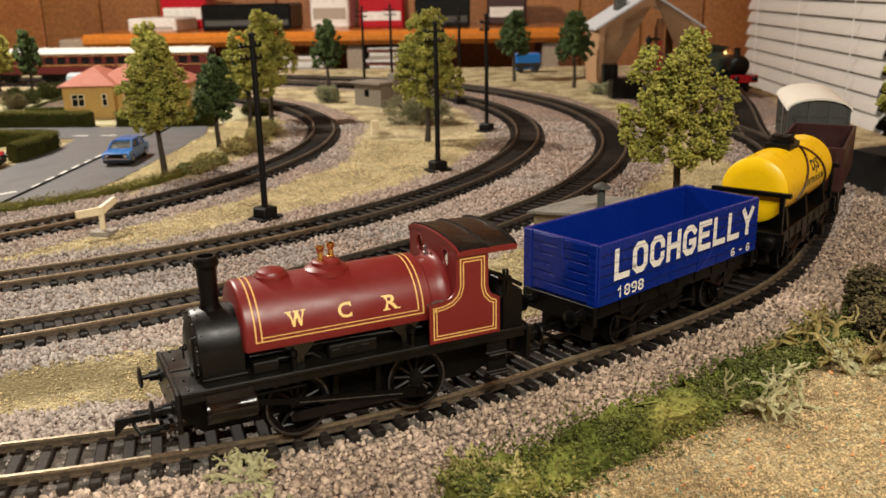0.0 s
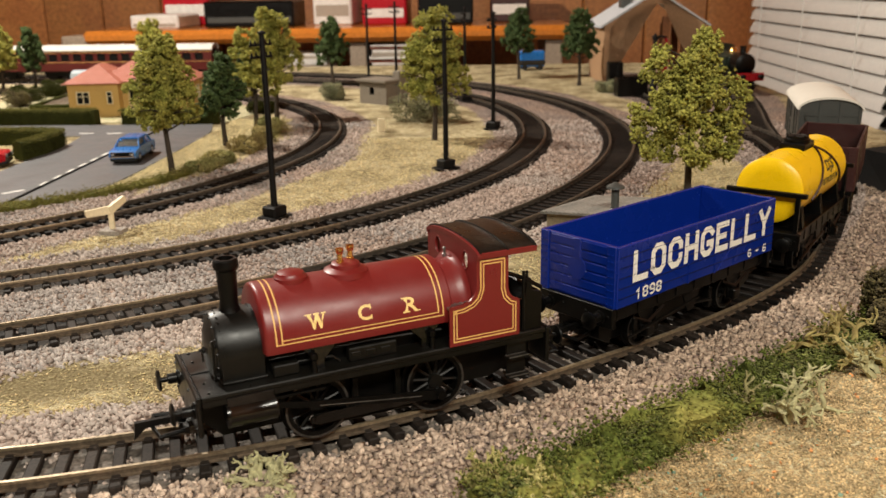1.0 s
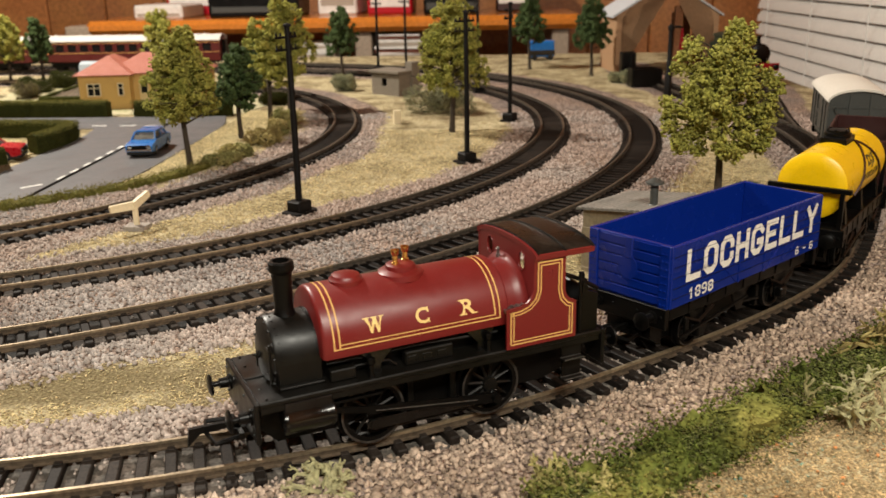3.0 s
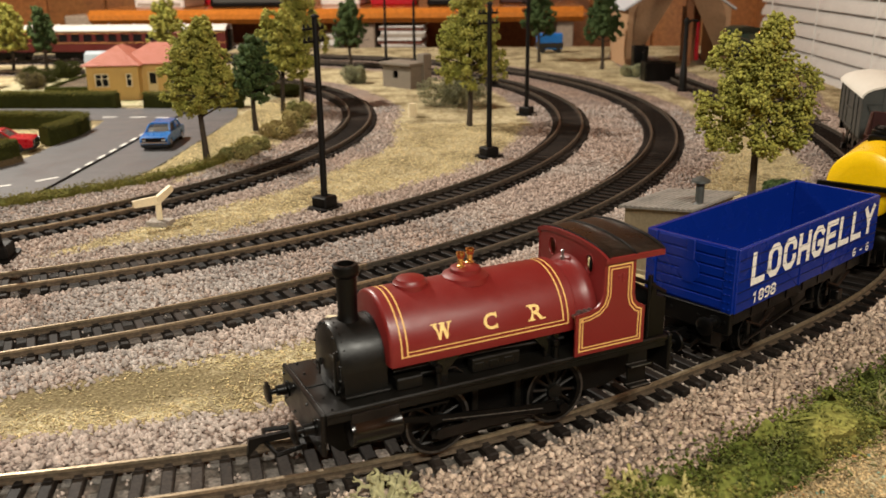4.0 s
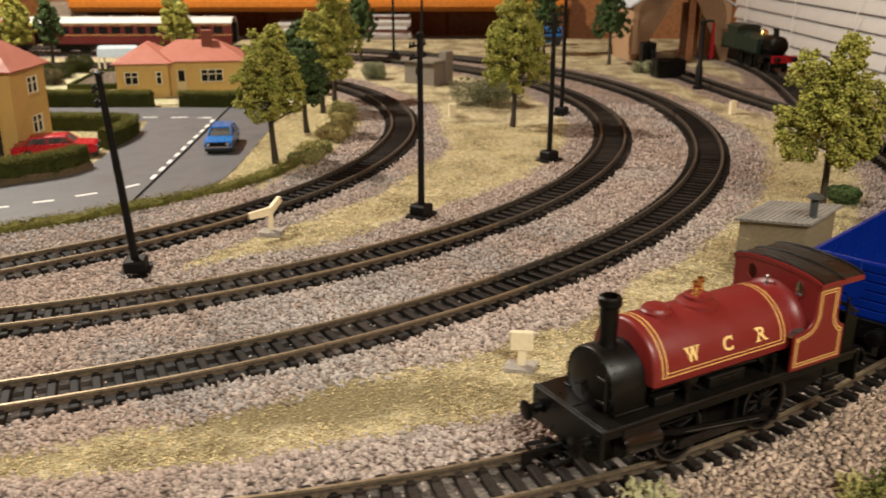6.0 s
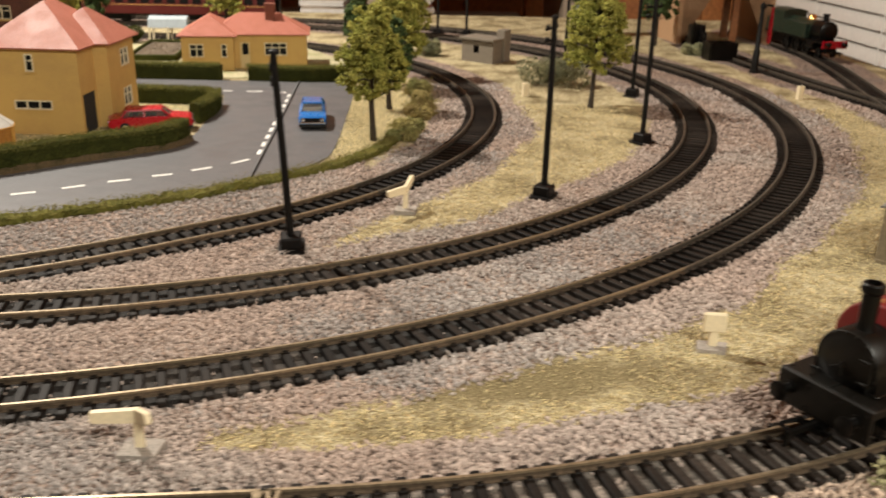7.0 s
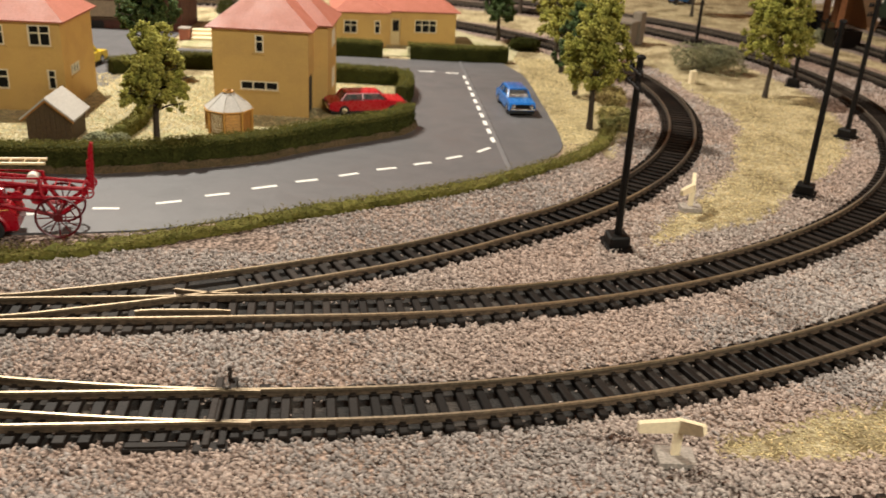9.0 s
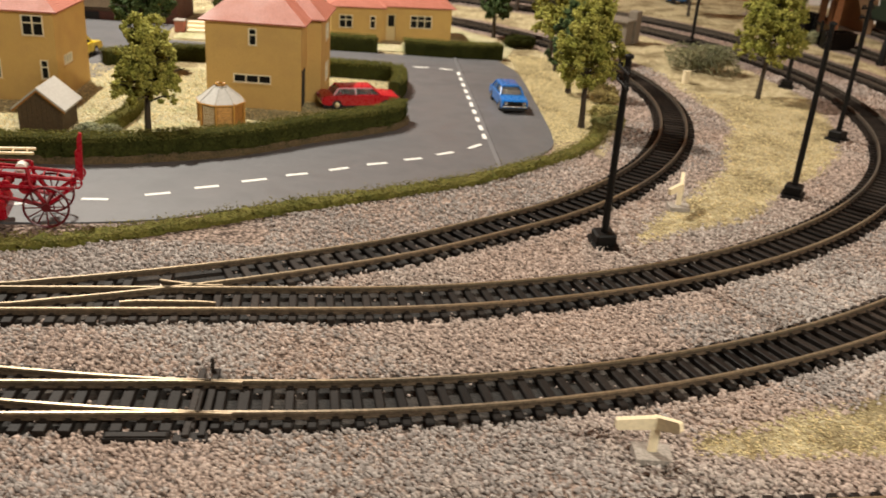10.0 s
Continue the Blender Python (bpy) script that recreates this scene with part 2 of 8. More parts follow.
M["rooftile"] = material("pinkish_red_tile", (0.42, 0.145, 0.10), 0.6, vary=0.12, fine=9, coarse=0.8, second=(0.38, 0.13, 0.085), bump=0.3)
M["brick"] = material("red_brick_card", (0.20, 0.06, 0.035), 0.75, vary=0.25, fine=10, coarse=1.5, bump=0.3)
M["doorcream"] = material("cream_door", (0.66, 0.52, 0.26), 0.5, vary=0.08, bump=0.05)
M["shedwood"] = material("dark_brown_shed_board", (0.075, 0.045, 0.02), 0.75, vary=0.3, fine=7, coarse=1.0, bump=0.35)
M["zinc"] = material("pale_grey_felt", (0.46, 0.44, 0.40), 0.6, vary=0.12, fine=9, coarse=1.0, bump=0.15)
M["honey"] = material("honey_timber", (0.34, 0.15, 0.03), 0.5, vary=0.25, fine=6, coarse=1.0, bump=0.25)
M["honeylight"] = material("light_honey_timber", (0.52, 0.27, 0.06), 0.5, vary=0.2, fine=6, coarse=1.0, bump=0.2)


# ---- plan of the tracks ----
def arc(c, r, a0, a1, step=0.5):
    n = max(2, int(abs(radians(a1 - a0)) * r / step))
    return [(c[0] + r * math.cos(radians(a0 + (a1 - a0) * i / n)), c[1] + r * math.sin(radians(a0 + (a1 - a0) * i / n))) for i in range(n + 1)]


def straight(p, heading, length):
    return (p[0] + length * math.cos(radians(heading)), p[1] + length * math.sin(radians(heading)))


def smooth_path(pts, step=0.5):
    """A Catmull-Rom line through points."""
    p = [np.array(q, float) for q in pts]
    p = [2 * p[0] - p[1]] + p + [2 * p[-1] - p[-2]]
    out = []
    for a, b, c, e in zip(p, p[1:], p[2:], p[3:]):
        n = max(1, int(np.linalg.norm(c - b) / step))
        for i in range(n):
            t = i / n
            out.append(tuple(0.5 * (2 * b + (c - a) * t + (2 * a - 5 * b + 4 * c - e) * t * t + (3 * b - a - 3 * c + e) * t ** 3)))
    return out + [tuple(p[-2])]


def even(pts, step=0.5):
    """The same line in even steps."""
    a = np.array(pts, float)
    s = np.r_[0, np.cumsum(np.hypot(*np.diff(a, axis=0).T))]
    n = max(2, int(round(s[-1] / step)))
    q = np.linspace(0, s[-1], n + 1)
    return np.stack([np.interp(q, s, a[:, 0]), np.interp(q, s, a[:, 1])], 1)


CURVE = (-42.65, 78.33)
outer = arc(CURVE, 50.5, -86.5, 90)
outer = [straight(outer[0], 183.5, 52)] + outer + [(-110, 128.83)]
middle = arc(CURVE, 43.8, -85, 90)
middle = [straight(middle[0], 185, 52)] + middle + [(-110, 122.13)]
FRONT_CENTRE = (-28.4, 72.2)
FRONT_RADII = [(-86, 50.0), (-80, 50.06), (-75, 50.15), (-70, 50.25), (-65, 50.3), (-60, 50.13), (-55.5, 49.88), (-51, 49.8), (-46, 49.74), (-42, 49.55), (-38, 49.1), (-32, 48.4), (-25, 47.9)]
front = [(FRONT_CENTRE[0] + r * math.cos(radians(a)), FRONT_CENTRE[1] + r * math.sin(radians(a))) for a, r in FRONT_RADII]
front = [straight(front[0], 183.7, 60), straight(front[0], 183.7, 5)] + front
front = smooth_path(front + [(16.6, 57.5), (17.6, 63), (18.2, 68), (18.4, 73), (17.9, 78), (16.3, 87), (14.8, 98), (13.9, 108), (13.6, 124)])
inner = smooth_path([(-62, 32.7), (-52.1, 33.75), (-48.4, 34.7), (-44.4, 36.1), (-40.8, 37.6), (-36.8, 39.55), (-34.2, 41.1), (-31.4, 43.1)]) + arc((-52.6, 73.4), 37.1, -50, 88) + [(-100, 110.4)]
cross = smooth_path([(-41, 27.75), (-44.4, 27.85), (-47.8, 28.1), (-50, 28.4), (-56, 29.7), (-63, 31.6), (-70, 32.5)])
siding = smooth_path([(18.3, 73), (19.6, 80), (21.4, 88), (23.2, 97), (24.2, 106), (24.0, 116), (23.2, 126)])
TRACKS = {"outer": even(outer), "middle": even(middle), "front": even(front), "inner": even(inner), "cross": even(cross), "siding": even(siding)}
RAIL_Z = 0.36
LIFT = 0.34  # the front line lies higher than the others


def front_lift(x, y):
    """How far the ground is raised under the front line and before it."""
    x, y = np.asarray(x, float), np.asarray(y, float)
    r = np.hypot(x - FRONT_CENTRE[0], y - FRONT_CENTRE[1])
    f = np.clip((r - 45.6) / 2.4, 0, 1)
    f = np.where((x < FRONT_CENTRE[0]) & (y < 40), np.clip((26.2 - y + 0.064 * (x + 28)) / 2.4, 0, 1), f)
    f = f * f * (3 - 2 * f)
    return LIFT * f * np.clip((66 - y) / 16, 0, 1) * np.clip((24 - x) / 6, 0, 1) ** 0.5

# ---- ground ----
near_track = np.concatenate([TRACKS[k][::2] for k in TRACKS])


def track_distance(x, y):
    out = np.full(x.shape, 1e9)
    for q in np.array_split(near_track, 12):
        out = np.minimum(out, ((x[..., None] - q[:, 0]) ** 2 + (y[..., None] - q[:, 1]) ** 2).min(-1))
    return np.sqrt(out)


def wave(x, y, seed):
    """Cheap smooth noise, about -1 to 1."""
    r = np.random.default_rng(seed)
    v = 0
    for k in range(7):
        a, f, p = r.uniform(0, TAU), 0.25 * 1.5 ** k, r.uniform(0, TAU)
        v = v + math.pow(0.75, k) * np.sin(f * (x * math.cos(a) + y * math.sin(a)) + p + 1.5 * np.sin(0.31 * f * (y * math.cos(a) - x * math.sin(a)) + k))
    return v / 2.2


def straw(x, y):
    """How far a place is strewn with straw-coloured scatter rather than stone: 0 to 1."""
    v = (track_distance(x, y) - 2.9 + 0.6 * wave(x, y, 3)) / 1.1
    v = np.where((x < np.interp(y, [38, 44], [-27.2, -24])) & (y < 58.5), v - 4, v)
    line = np.interp(x, [-2.6, 0.6, 4.0, 7.6, 12.5, 20], [22.6, 25.2, 27.9, 30.8, 35, 42.6])
    near = (np.hypot(x + 28.4, y - 72.2) > 50) & (x > -28) & (y < 46)
    v = np.where(near, np.where((x > -3) & (y < line), 3, v - 4), v)
    ring = np.hypot(x - CURVE[0], y - CURVE[1])
    v = np.where((ring > 43) & (ring < 51.5) & (x > -46), v - 4, v)
    return np.clip(v, 0, 1)


def worn(x, y):
    """A trodden olive-brown patch in the straw: 0 to 1."""
    d = np.hypot((x + 17.6 + 0.3 * (y - 29.8)) / 3.9, (y - 29.8 - 0.18 * (x + 17.6)) / 1.35)
    return np.clip((1.25 - d + 0.3 * wave(3 * x, 3 * y, 11)) / 0.4, 0, 1)


xs = np.concatenate([np.arange(-150, -95, 2.5), np.arange(-95, 29.01, 0.6)])
ys = np.arange(2, 140.1, 0.6)
gx, gy = np.meshgrid(xs, ys, indexing="ij")
gz = 0.035 * wave(gx * 3, gy * 3, 5)
# a low bank at the table's front corner
bank = np.clip((gx - 1.0 - (30.0 - gy) * 0.9) / 6, 0, 1) * np.clip((31.5 + 0.75 * (gx - 4) - gy) / 5, 0, 1) * (gy < 60)
gz = gz + 0.5 * bank + front_lift(gx, gy)
# the tracks lie in a shallow dip of the ballast
gz = gz - 0.12 * np.clip((1.9 - track_distance(gx, gy)) / 0.5, 0, 1)
verts = np.stack([gx, gy, gz], -1).reshape(-1, 3)
nx, ny = gx.shape
i = np.arange(nx * ny).reshape(nx, ny)
quads = np.stack([i[:-1, :-1], i[1:, :-1], i[1:, 1:], i[:-1, 1:]], -1).reshape(-1, 4)


def ground_material():
    m = bpy.data.materials.new("scattered_ground")
    m.use_nodes = True
    n, l = m.node_tree.nodes, m.node_tree.links
    b = n["Principled BSDF"]
    geo = n.new("ShaderNodeNewGeometry")

    def tex(kind, scale, **k):
        x = n.new(kind)
        x.inputs["Scale"].default_value = scale * 100
        l.new(geo.outputs["Position"], x.inputs["Vector"])
        return x

    def ramp(src, stops):
        x = n.new("ShaderNodeValToRGB")
        while len(x.color_ramp.elements) < len(stops):
            x.color_ramp.elements.new(0.5)
        for e, (p, c) in zip(x.color_ramp.elements, stops):
            e.position, e.color = p, (*c, 1)
        l.new(src, x.inputs[0])
        return x.outputs[0]

    def mix(fac, a, c, kind="MIX"):
        x = n.new("ShaderNodeMix")
        x.data_type, x.blend_type = "RGBA", kind
        for sock, v in zip((x.inputs[0], x.inputs[6], x.inputs[7]), (fac, a, c)):
            if isinstance(v, float):
                sock.default_value = v
            else:
                l.new(v, sock)
        return x.outputs[2]

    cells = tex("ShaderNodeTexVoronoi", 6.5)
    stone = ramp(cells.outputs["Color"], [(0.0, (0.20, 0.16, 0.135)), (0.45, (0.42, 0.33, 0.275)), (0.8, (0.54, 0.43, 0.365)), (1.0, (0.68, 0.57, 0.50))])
    # shade between the stones, painted into the ground colour
    gap_shade = ramp(cells.outputs["Distance"], [(0.0, (1, 1, 1)), (0.4, (0.85, 0.85, 0.85)), (0.78, (0.18, 0.165, 0.155))])
    stone = mix(1.0, stone, gap_shade, "MULTIPLY")
    drift = tex("ShaderNodeTexNoise", 0.22)
    stone = mix(1.0, stone, ramp(drift.outputs["Fac"], [(0.35, (0.82, 0.84, 0.88)), (0.65, (1.06, 0.98, 0.92))]), "MULTIPLY")
    fleck = tex("ShaderNodeTexNoise", 11)
    hay = ramp(fleck.outputs["Fac"], [(0.3, (0.29, 0.235, 0.14)), (0.5, (0.51, 0.44, 0.27)), (0.7, (0.71, 0.64, 0.44))])
    worn = tex("ShaderNodeTexNoise", 0.35)
    tuft = tex("ShaderNodeTexNoise", 2.2)
    hay = mix(1.0, hay, ramp(tuft.outputs["Fac"], [(0.38, (0.72, 0.66, 0.56)), (0.52, (1, 1, 1)), (0.66, (1.15, 1.12, 1.05))]), "MULTIPLY")
    hay = mix(1.0, hay, ramp(worn.outputs["Fac"], [(0.38, (0.5, 0.47, 0.42)), (0.56, (1, 1, 1))]), "MULTIPLY")
    trod = n.new("ShaderNodeAttribute")
    trod.attribute_name = "worn"
    hay = mix(trod.outputs["Fac"], hay, ramp(fleck.outputs["Fac"], [(0.3, (0.13, 0.10, 0.05)), (0.55, (0.23, 0.185, 0.095)), (0.75, (0.40, 0.33, 0.19))]))
    attr = n.new("ShaderNodeAttribute")
    attr.attribute_name = "straw"
    speck = tex("ShaderNodeTexNoise", 3.5)
    add = n.new("ShaderNodeMath")
    add.operation = "ADD"
    l.new(attr.outputs["Fac"], add.inputs[0])
    l.new(speck.outputs["Fac"], add.inputs[1])
    edge = n.new("ShaderNodeMapRange")
    l.new(add.outputs[0], edge.inputs[0])
    edge.inputs[1].default_value, edge.inputs[2].default_value = 0.85, 1.15
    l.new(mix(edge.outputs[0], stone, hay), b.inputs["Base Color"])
    b.inputs["Roughness"].default_value = 0.95
    b.inputs["Specular IOR Level"].default_value = 0.2
    bump = n.new("ShaderNodeBump")
    bump.inputs["Strength"].default_value, bump.inputs["Distance"].default_value = 0.9, 0.0009
    h = n.new("ShaderNodeMath")
    h.operation = "SUBTRACT"
    l.new(fleck.outputs["Fac"], h.inputs[0])
    l.new(cells.outputs["Distance"], h.inputs[1])
    l.new(h.outputs[0], bump.inputs["Height"])
    l.new(bump.outputs[0], b.inputs["Normal"])
    return m


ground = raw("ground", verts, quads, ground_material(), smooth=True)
tagged(ground, "table-top ground strewn with pinkish stone ballast and straw-coloured scatter", "ground", kind="structure")
level = ground.data.attributes.new("straw", "FLOAT", "POINT")
level.data.foreach_set("value", straw(gx, gy).ravel().astype(np.float32))
level = ground.data.attributes.new("worn", "FLOAT", "POINT")
level.data.foreach_set("value", worn(gx, gy).ravel().astype(np.float32))


def lie(x, y):
    """The ground's height."""
    a = int(np.clip(np.searchsorted(xs, x) - 1, 0, nx - 1))
    c = int(np.clip(np.searchsorted(ys, y) - 1, 0, ny - 1))
    return float(gz[a, c])


M["boardwood"] = material("varnished_board_edge", (0.33, 0.18, 0.08), 0.4, vary=0.2, fine=5, coarse=0.4, bump=0.1)
bm = bmesh.new()
box(bm, -150, 29, 2, 140, -4, -0.35, 0.2)
board = part("baseboard", bm, M["boardwood"])
for x in (-140, -60, 22):
    for y in (10, 132):
        bm = bmesh.new()
        box(bm, x - 2.5, x + 2.5, y - 2.5, y + 2.5, -80, -4, 0.3)
        part("leg", bm, M["boardwood"], board)
tagged(bpy.data.objects["baseboard"], "thick varnished timber baseboard under the layout", "board", kind="structure")

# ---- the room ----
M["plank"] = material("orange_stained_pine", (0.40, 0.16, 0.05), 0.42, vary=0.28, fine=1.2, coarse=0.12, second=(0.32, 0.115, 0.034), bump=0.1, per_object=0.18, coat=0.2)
# for the unseen walls and ceiling, dark to hold down bounced light
M["plank_dark"] = material("low_bounce_dark_board", (0.19, 0.085, 0.034), 0.5, vary=0.28, fine=1.2, coarse=0.12, second=(0.15, 0.06, 0.024), bump=0.1)
M["wallpaint"] = material("warm_white_wall", (0.36, 0.30, 0.24), 0.8, vary=0.06, fine=3, coarse=0.1, bump=0.1)
M["carpet"] = material("brown_carpet", (0.16, 0.11, 0.08), 0.95, vary=0.3, fine=4, coarse=0.2, bump=0.5)
M["blind"] = material("white_blind_slat", (0.84, 0.81, 0.76), 0.45, vary=0.05, fine=2, coarse=0.3, bump=0.03)
M["night"] = material("dark_window_glass", (0.006, 0.006, 0.006), 0.5, vary=0.05, bump=0, spec=0.15)
RX0, RX1, RY0, RY1, RZ0, RZ1 = -260, 56, -170, 215, -80, 165
for name, dims, mat, label in (
    ("floor", (RX0, RX1, RY0, RY1, RZ0 - 4, RZ0), "carpet", "brown carpeted room floor"),
    ("ceiling", (RX0, RX1, RY0, RY1, RZ1, RZ1 + 6), "plank_dark", "unseen room ceiling, dark to limit bounced light"),
    ("wall_west", (RX0 - 8, RX0, RY0 - 8, RY1 + 8, RZ0, RZ1), "plank_dark", "unseen side wall of the room, dark to limit bounced light"),
    ("wall_south", (RX0, RX1, RY0 - 8, RY0, RZ0, RZ1), "plank_dark", "unseen wall behind the viewer, dark to limit bounced light"),
    ("wall_north", (RX0, RX1, RY1 + 2, RY1 + 10, RZ0, RZ1), "plank", "orange-brown pine panelled back wall"),
):
    bm = bmesh.new()
    box(bm, *dims)
    tagged(part(name, bm, M[mat], smooth=0), label, name.split("_")[0], kind="structure")
# wall with the window opening: four pieces round the hole
bm = bmesh.new()
for dims in ((RX1, RX1 + 8, RY0, 128, RZ0, RZ1), (RX1, RX1 + 8, 200, RY1 + 8, RZ0, RZ1), (RX1, RX1 + 8, 128, 200, RZ0, -22), (RX1, RX1 + 8, 128, 200, 95, RZ1)):
    box(bm, *dims)
tagged(part("wall_east", bm, M["plank"], smooth=0), "orange-brown pine panelled wall round the window", "wall", kind="structure")
# planks of the back wall
back = bpy.data.objects["wall_north"]
bm = bmesh.new()
box(bm, -6.9, 6.9, -1.0, 1.0, RZ0, RZ1, 0.35)
plank_mesh = mesh_of("plank", bm, M["plank"], smooth=0)
for k in range(21):
    piece("plank", plank_mesh, back, at(-226 + 14 * k, RY1 + 1.0))
window = thing("window_1", at(0, 0), "timber-framed window behind a closed white blind", "window", kind="structure")
bm = bmesh.new()
for dims in ((53.5, 58, 124, 129, -24, 97), (53.5, 58, 199, 205, -24, 97), (53.5, 58, 124, 205, -27, -22), (53.5, 58, 124, 205, 94, 99)):
    box(bm, *dims, 0.4)
part("window_frame", bm, M["plank"], window, "orange-stained pine frame")
bm = bmesh.new()
box(bm, 60, 60.6, 128, 200, -22, 95)
part("pane", bm, M["night"], window, "dark night-time glass")
blind = thing("venetian_blind", at(0, 0), "closed white venetian blind hanging in the window", "blind")
bm = bmesh.new()
prof = [(-0.95, 1.36), (-0.15, 0.55), (0.35, -0.4), (0.5, -1.32), (0.38, -1.32), (0.22, -0.4), (-0.27, 0.55), (-1.05, 1.36)]
prism(bm, [(52.6 - a, b) for a, b in prof], 132, 198.5, axis="y")
slat_mesh = mesh_of("slat", bm, M["blind"])
for k in range(44):
    piece("slat", slat_mesh, blind, at(0, 0, -18 + 2.55 * k))
for y in (141, 165, 189):
    bm = bmesh.new()
    tube(bm, [(51.3, y, -19), (51.3, y, 94)], 0.09)
    part("cord", bm, M["blind"], blind)
bm = bmesh.new()
box(bm, 50.5, 53.5, 132, 198.5, 93, 97, 0.3)
part("head_rail", bm, M["blind"], blind)

# ---- tracks, in lengths that can be lifted out ----
RAIL = [(-.11, .12), (.11, .12), (.11, .15), (.03, .17), (.03, .27), (.05, .285), (.05, .36), (-.05, .36), (-.05, .285), (-.03, .27), (-.03, .17), (-.11, .15)]
bm = bmesh.new()
box(bm, -0.15, 0.15, -1.4, 1.4, -0.17, 0.13, 0.035)
for s in (-1, 1):
    box(bm, -0.11, 0.11, s * 0.87 - 0.2, s * 0.87 + 0.2, 0.13, 0.17, 0.02)
sleeper_mesh = mesh_of("sleeper", bm, M["sleeper"], smooth=0)
M["bed"] = material("dark_grit_between_sleepers", (0.020, 0.017, 0.0145), 0.9, vary=0.5, fine=9, coarse=0.25, second=(0.095, 0.076, 0.062), blend=(0.5, 0.7), bump=0.7, depth=0.001)
M["bed_pale"] = material("grey_grit_between_sleepers", (0.10, 0.085, 0.07), 0.9, vary=0.5, fine=9, coarse=1.2, second=(0.22, 0.18, 0.15), bump=0.7, depth=0.001)


def rail_part(path, offset, parent, o, high):
    p = np.asarray(path)
    d = np.gradient(p, axis=0)
    d /= np.linalg.norm(d, axis=1)[:, None]
    q = p + offset * np.stack([d[:, 1], -d[:, 0]], 1) - o
    bm = bmesh.new()
    sweep(bm, [(a, b, 0) for a, b in q], RAIL)
    bm.normal_update()
    for f in bm.faces:
        if f.calc_center_median().z > 0.28:
            f.material_index = 2 if f.normal.z > 0.9 else 1
    n = len(RAIL)
    for k, v in enumerate(bm.verts):
        v.co.z += high[k // n]
    # lengths further back take the darker, duller rail colours
    duller = p[:, 1].mean() > 47 and p[:, 0].mean() > -60
    part("rail", bm, [M["duller_side"], M["duller_head"], M["duller_top"]] if duller else [M["rail"], M["railhead"], M["railtop"]], parent, smooth=0.4)


def long_sleeper(parent, m, side):
    """A point's sleeper that carries both ways: lengthened to one side."""
    bm = bmesh.new()
    box(bm, -0.175, 0.175, min(-1.5, side - 1.4), max(1.5, side + 1.4), -0.17, 0.13, 0.025)
    for y in (-0.87, 0.87, side - 0.87, side + 0.87):
        box(bm, -0.1, 0.1, y - 0.17, y + 0.17, 0.12, 0.165, 0.02)
    ob = part("sleeper", bm, M["sleeper"], parent, smooth=0)
    ob.matrix_local = m


def track_length(path, dark, lay=True, pitch=0.69, branch=None, main=None, lift=0.0, raised=False):
    o = path[0]
    high = front_lift(path[:, 0], path[:, 1]) if raised else np.zeros(len(path))
    ob = thing("track_section", at(*o), "model railway track with tarnished brassy rails on black sleepers", "track", "lengths of track")
    for s in (-0.86, 0.86):
        rail_part(path, s, ob, o, high)
    bm = bmesh.new()
    sweep(bm, [(a - o[0], b - o[1], h) for (a, b), h in zip(path, high)], [(-1.6, -.2), (1.6, -.2), (1.4, -0.085 + lift), (-1.4, -0.085 + lift)])
    part("bed", bm, M["bed"] if dark else M["bed_pale"], ob, smooth=0)
    if lay:
        q = even(path, pitch)
        for a, b in zip(q, q[1:]):
            c = (a + b) / 2 - o
            turn = math.degrees(math.atan2(b[1] - a[1], b[0] - a[0]))
            here = (a + b) / 2
            if main is not None and here[0] < -35 and np.hypot(*(main - here).T).min() < 2.3:
                continue
            side = 0
            if branch is not None and here[0] < -35:
                off = branch - here
                k = np.hypot(*off.T).argmin()
                along = np.array([math.cos(radians(turn)), math.sin(radians(turn))])
                if np.hypot(*off[k]) < 2.3 and abs(off[k] @ along) < 0.4:
                    side = float(off[k] @ np.array([-along[1], along[0]]))
            if abs(side) > 0.05:
                long_sleeper(ob, at(c[0], c[1], 0, turn), side)
            else:
                rise = float(front_lift(*here)) if raised else 0.0
                piece("sleeper", sleeper_mesh, ob, at(c[0], c[1], rise, turn + random.uniform(-0.8, 0.8)))


for key, path in TRACKS.items():
    n = max(1, round(len(path) / 44))
    cuts = np.linspace(0, len(path) - 1, n + 1).astype(int)
    for a, b in zip(cuts, cuts[1:]):
        if path[a:b + 1, 0].max() < -88:
            continue
        branch = {"outer": TRACKS["cross"], "middle": TRACKS["inner"]}.get(key)
        main = {"cross": TRACKS["outer"], "inner": TRACKS["middle"]}.get(key)
        track_length(path[a:b + 1], key not in ("front", "siding"), branch=branch, main=main, lift=0.006 if main is not None else 0.0, raised=key in ("front", "siding"))


# ---- materials of the rolling stock ----
M["maroon"] = material("crimson_lake_paint", (0.16, 0.0125, 0.0115), 0.4, vary=0.06, fine=20, coarse=1.5, bump=0.03, spec=0.5)
M["black"] = material("satin_black_plastic", (0.0022, 0.002, 0.0018), 0.36, vary=0.3, fine=15, coarse=1.5, bump=0.12, spec=0.22)
M["gloss"] = material("glossy_black_plastic", (0.004, 0.0035, 0.003), 0.2, vary=0.3, fine=15, coarse=1.5, bump=0.05, spec=0.6)
M["dusty"] = material("dusty_black_plastic", (0.0045, 0.0039, 0.003), 0.38, vary=0.35, fine=15, coarse=2, bump=0.07, spec=0.32)
M["goldleaf"] = material("pale_gold_leaf", (0.83, 0.58, 0.22), 0.4, vary=0.15, fine=15, bump=0.05)
M["gold"] = material("gold_lining_paint", (0.72, 0.44, 0.14), 0.45, vary=0.12, fine=15, bump=0.05)
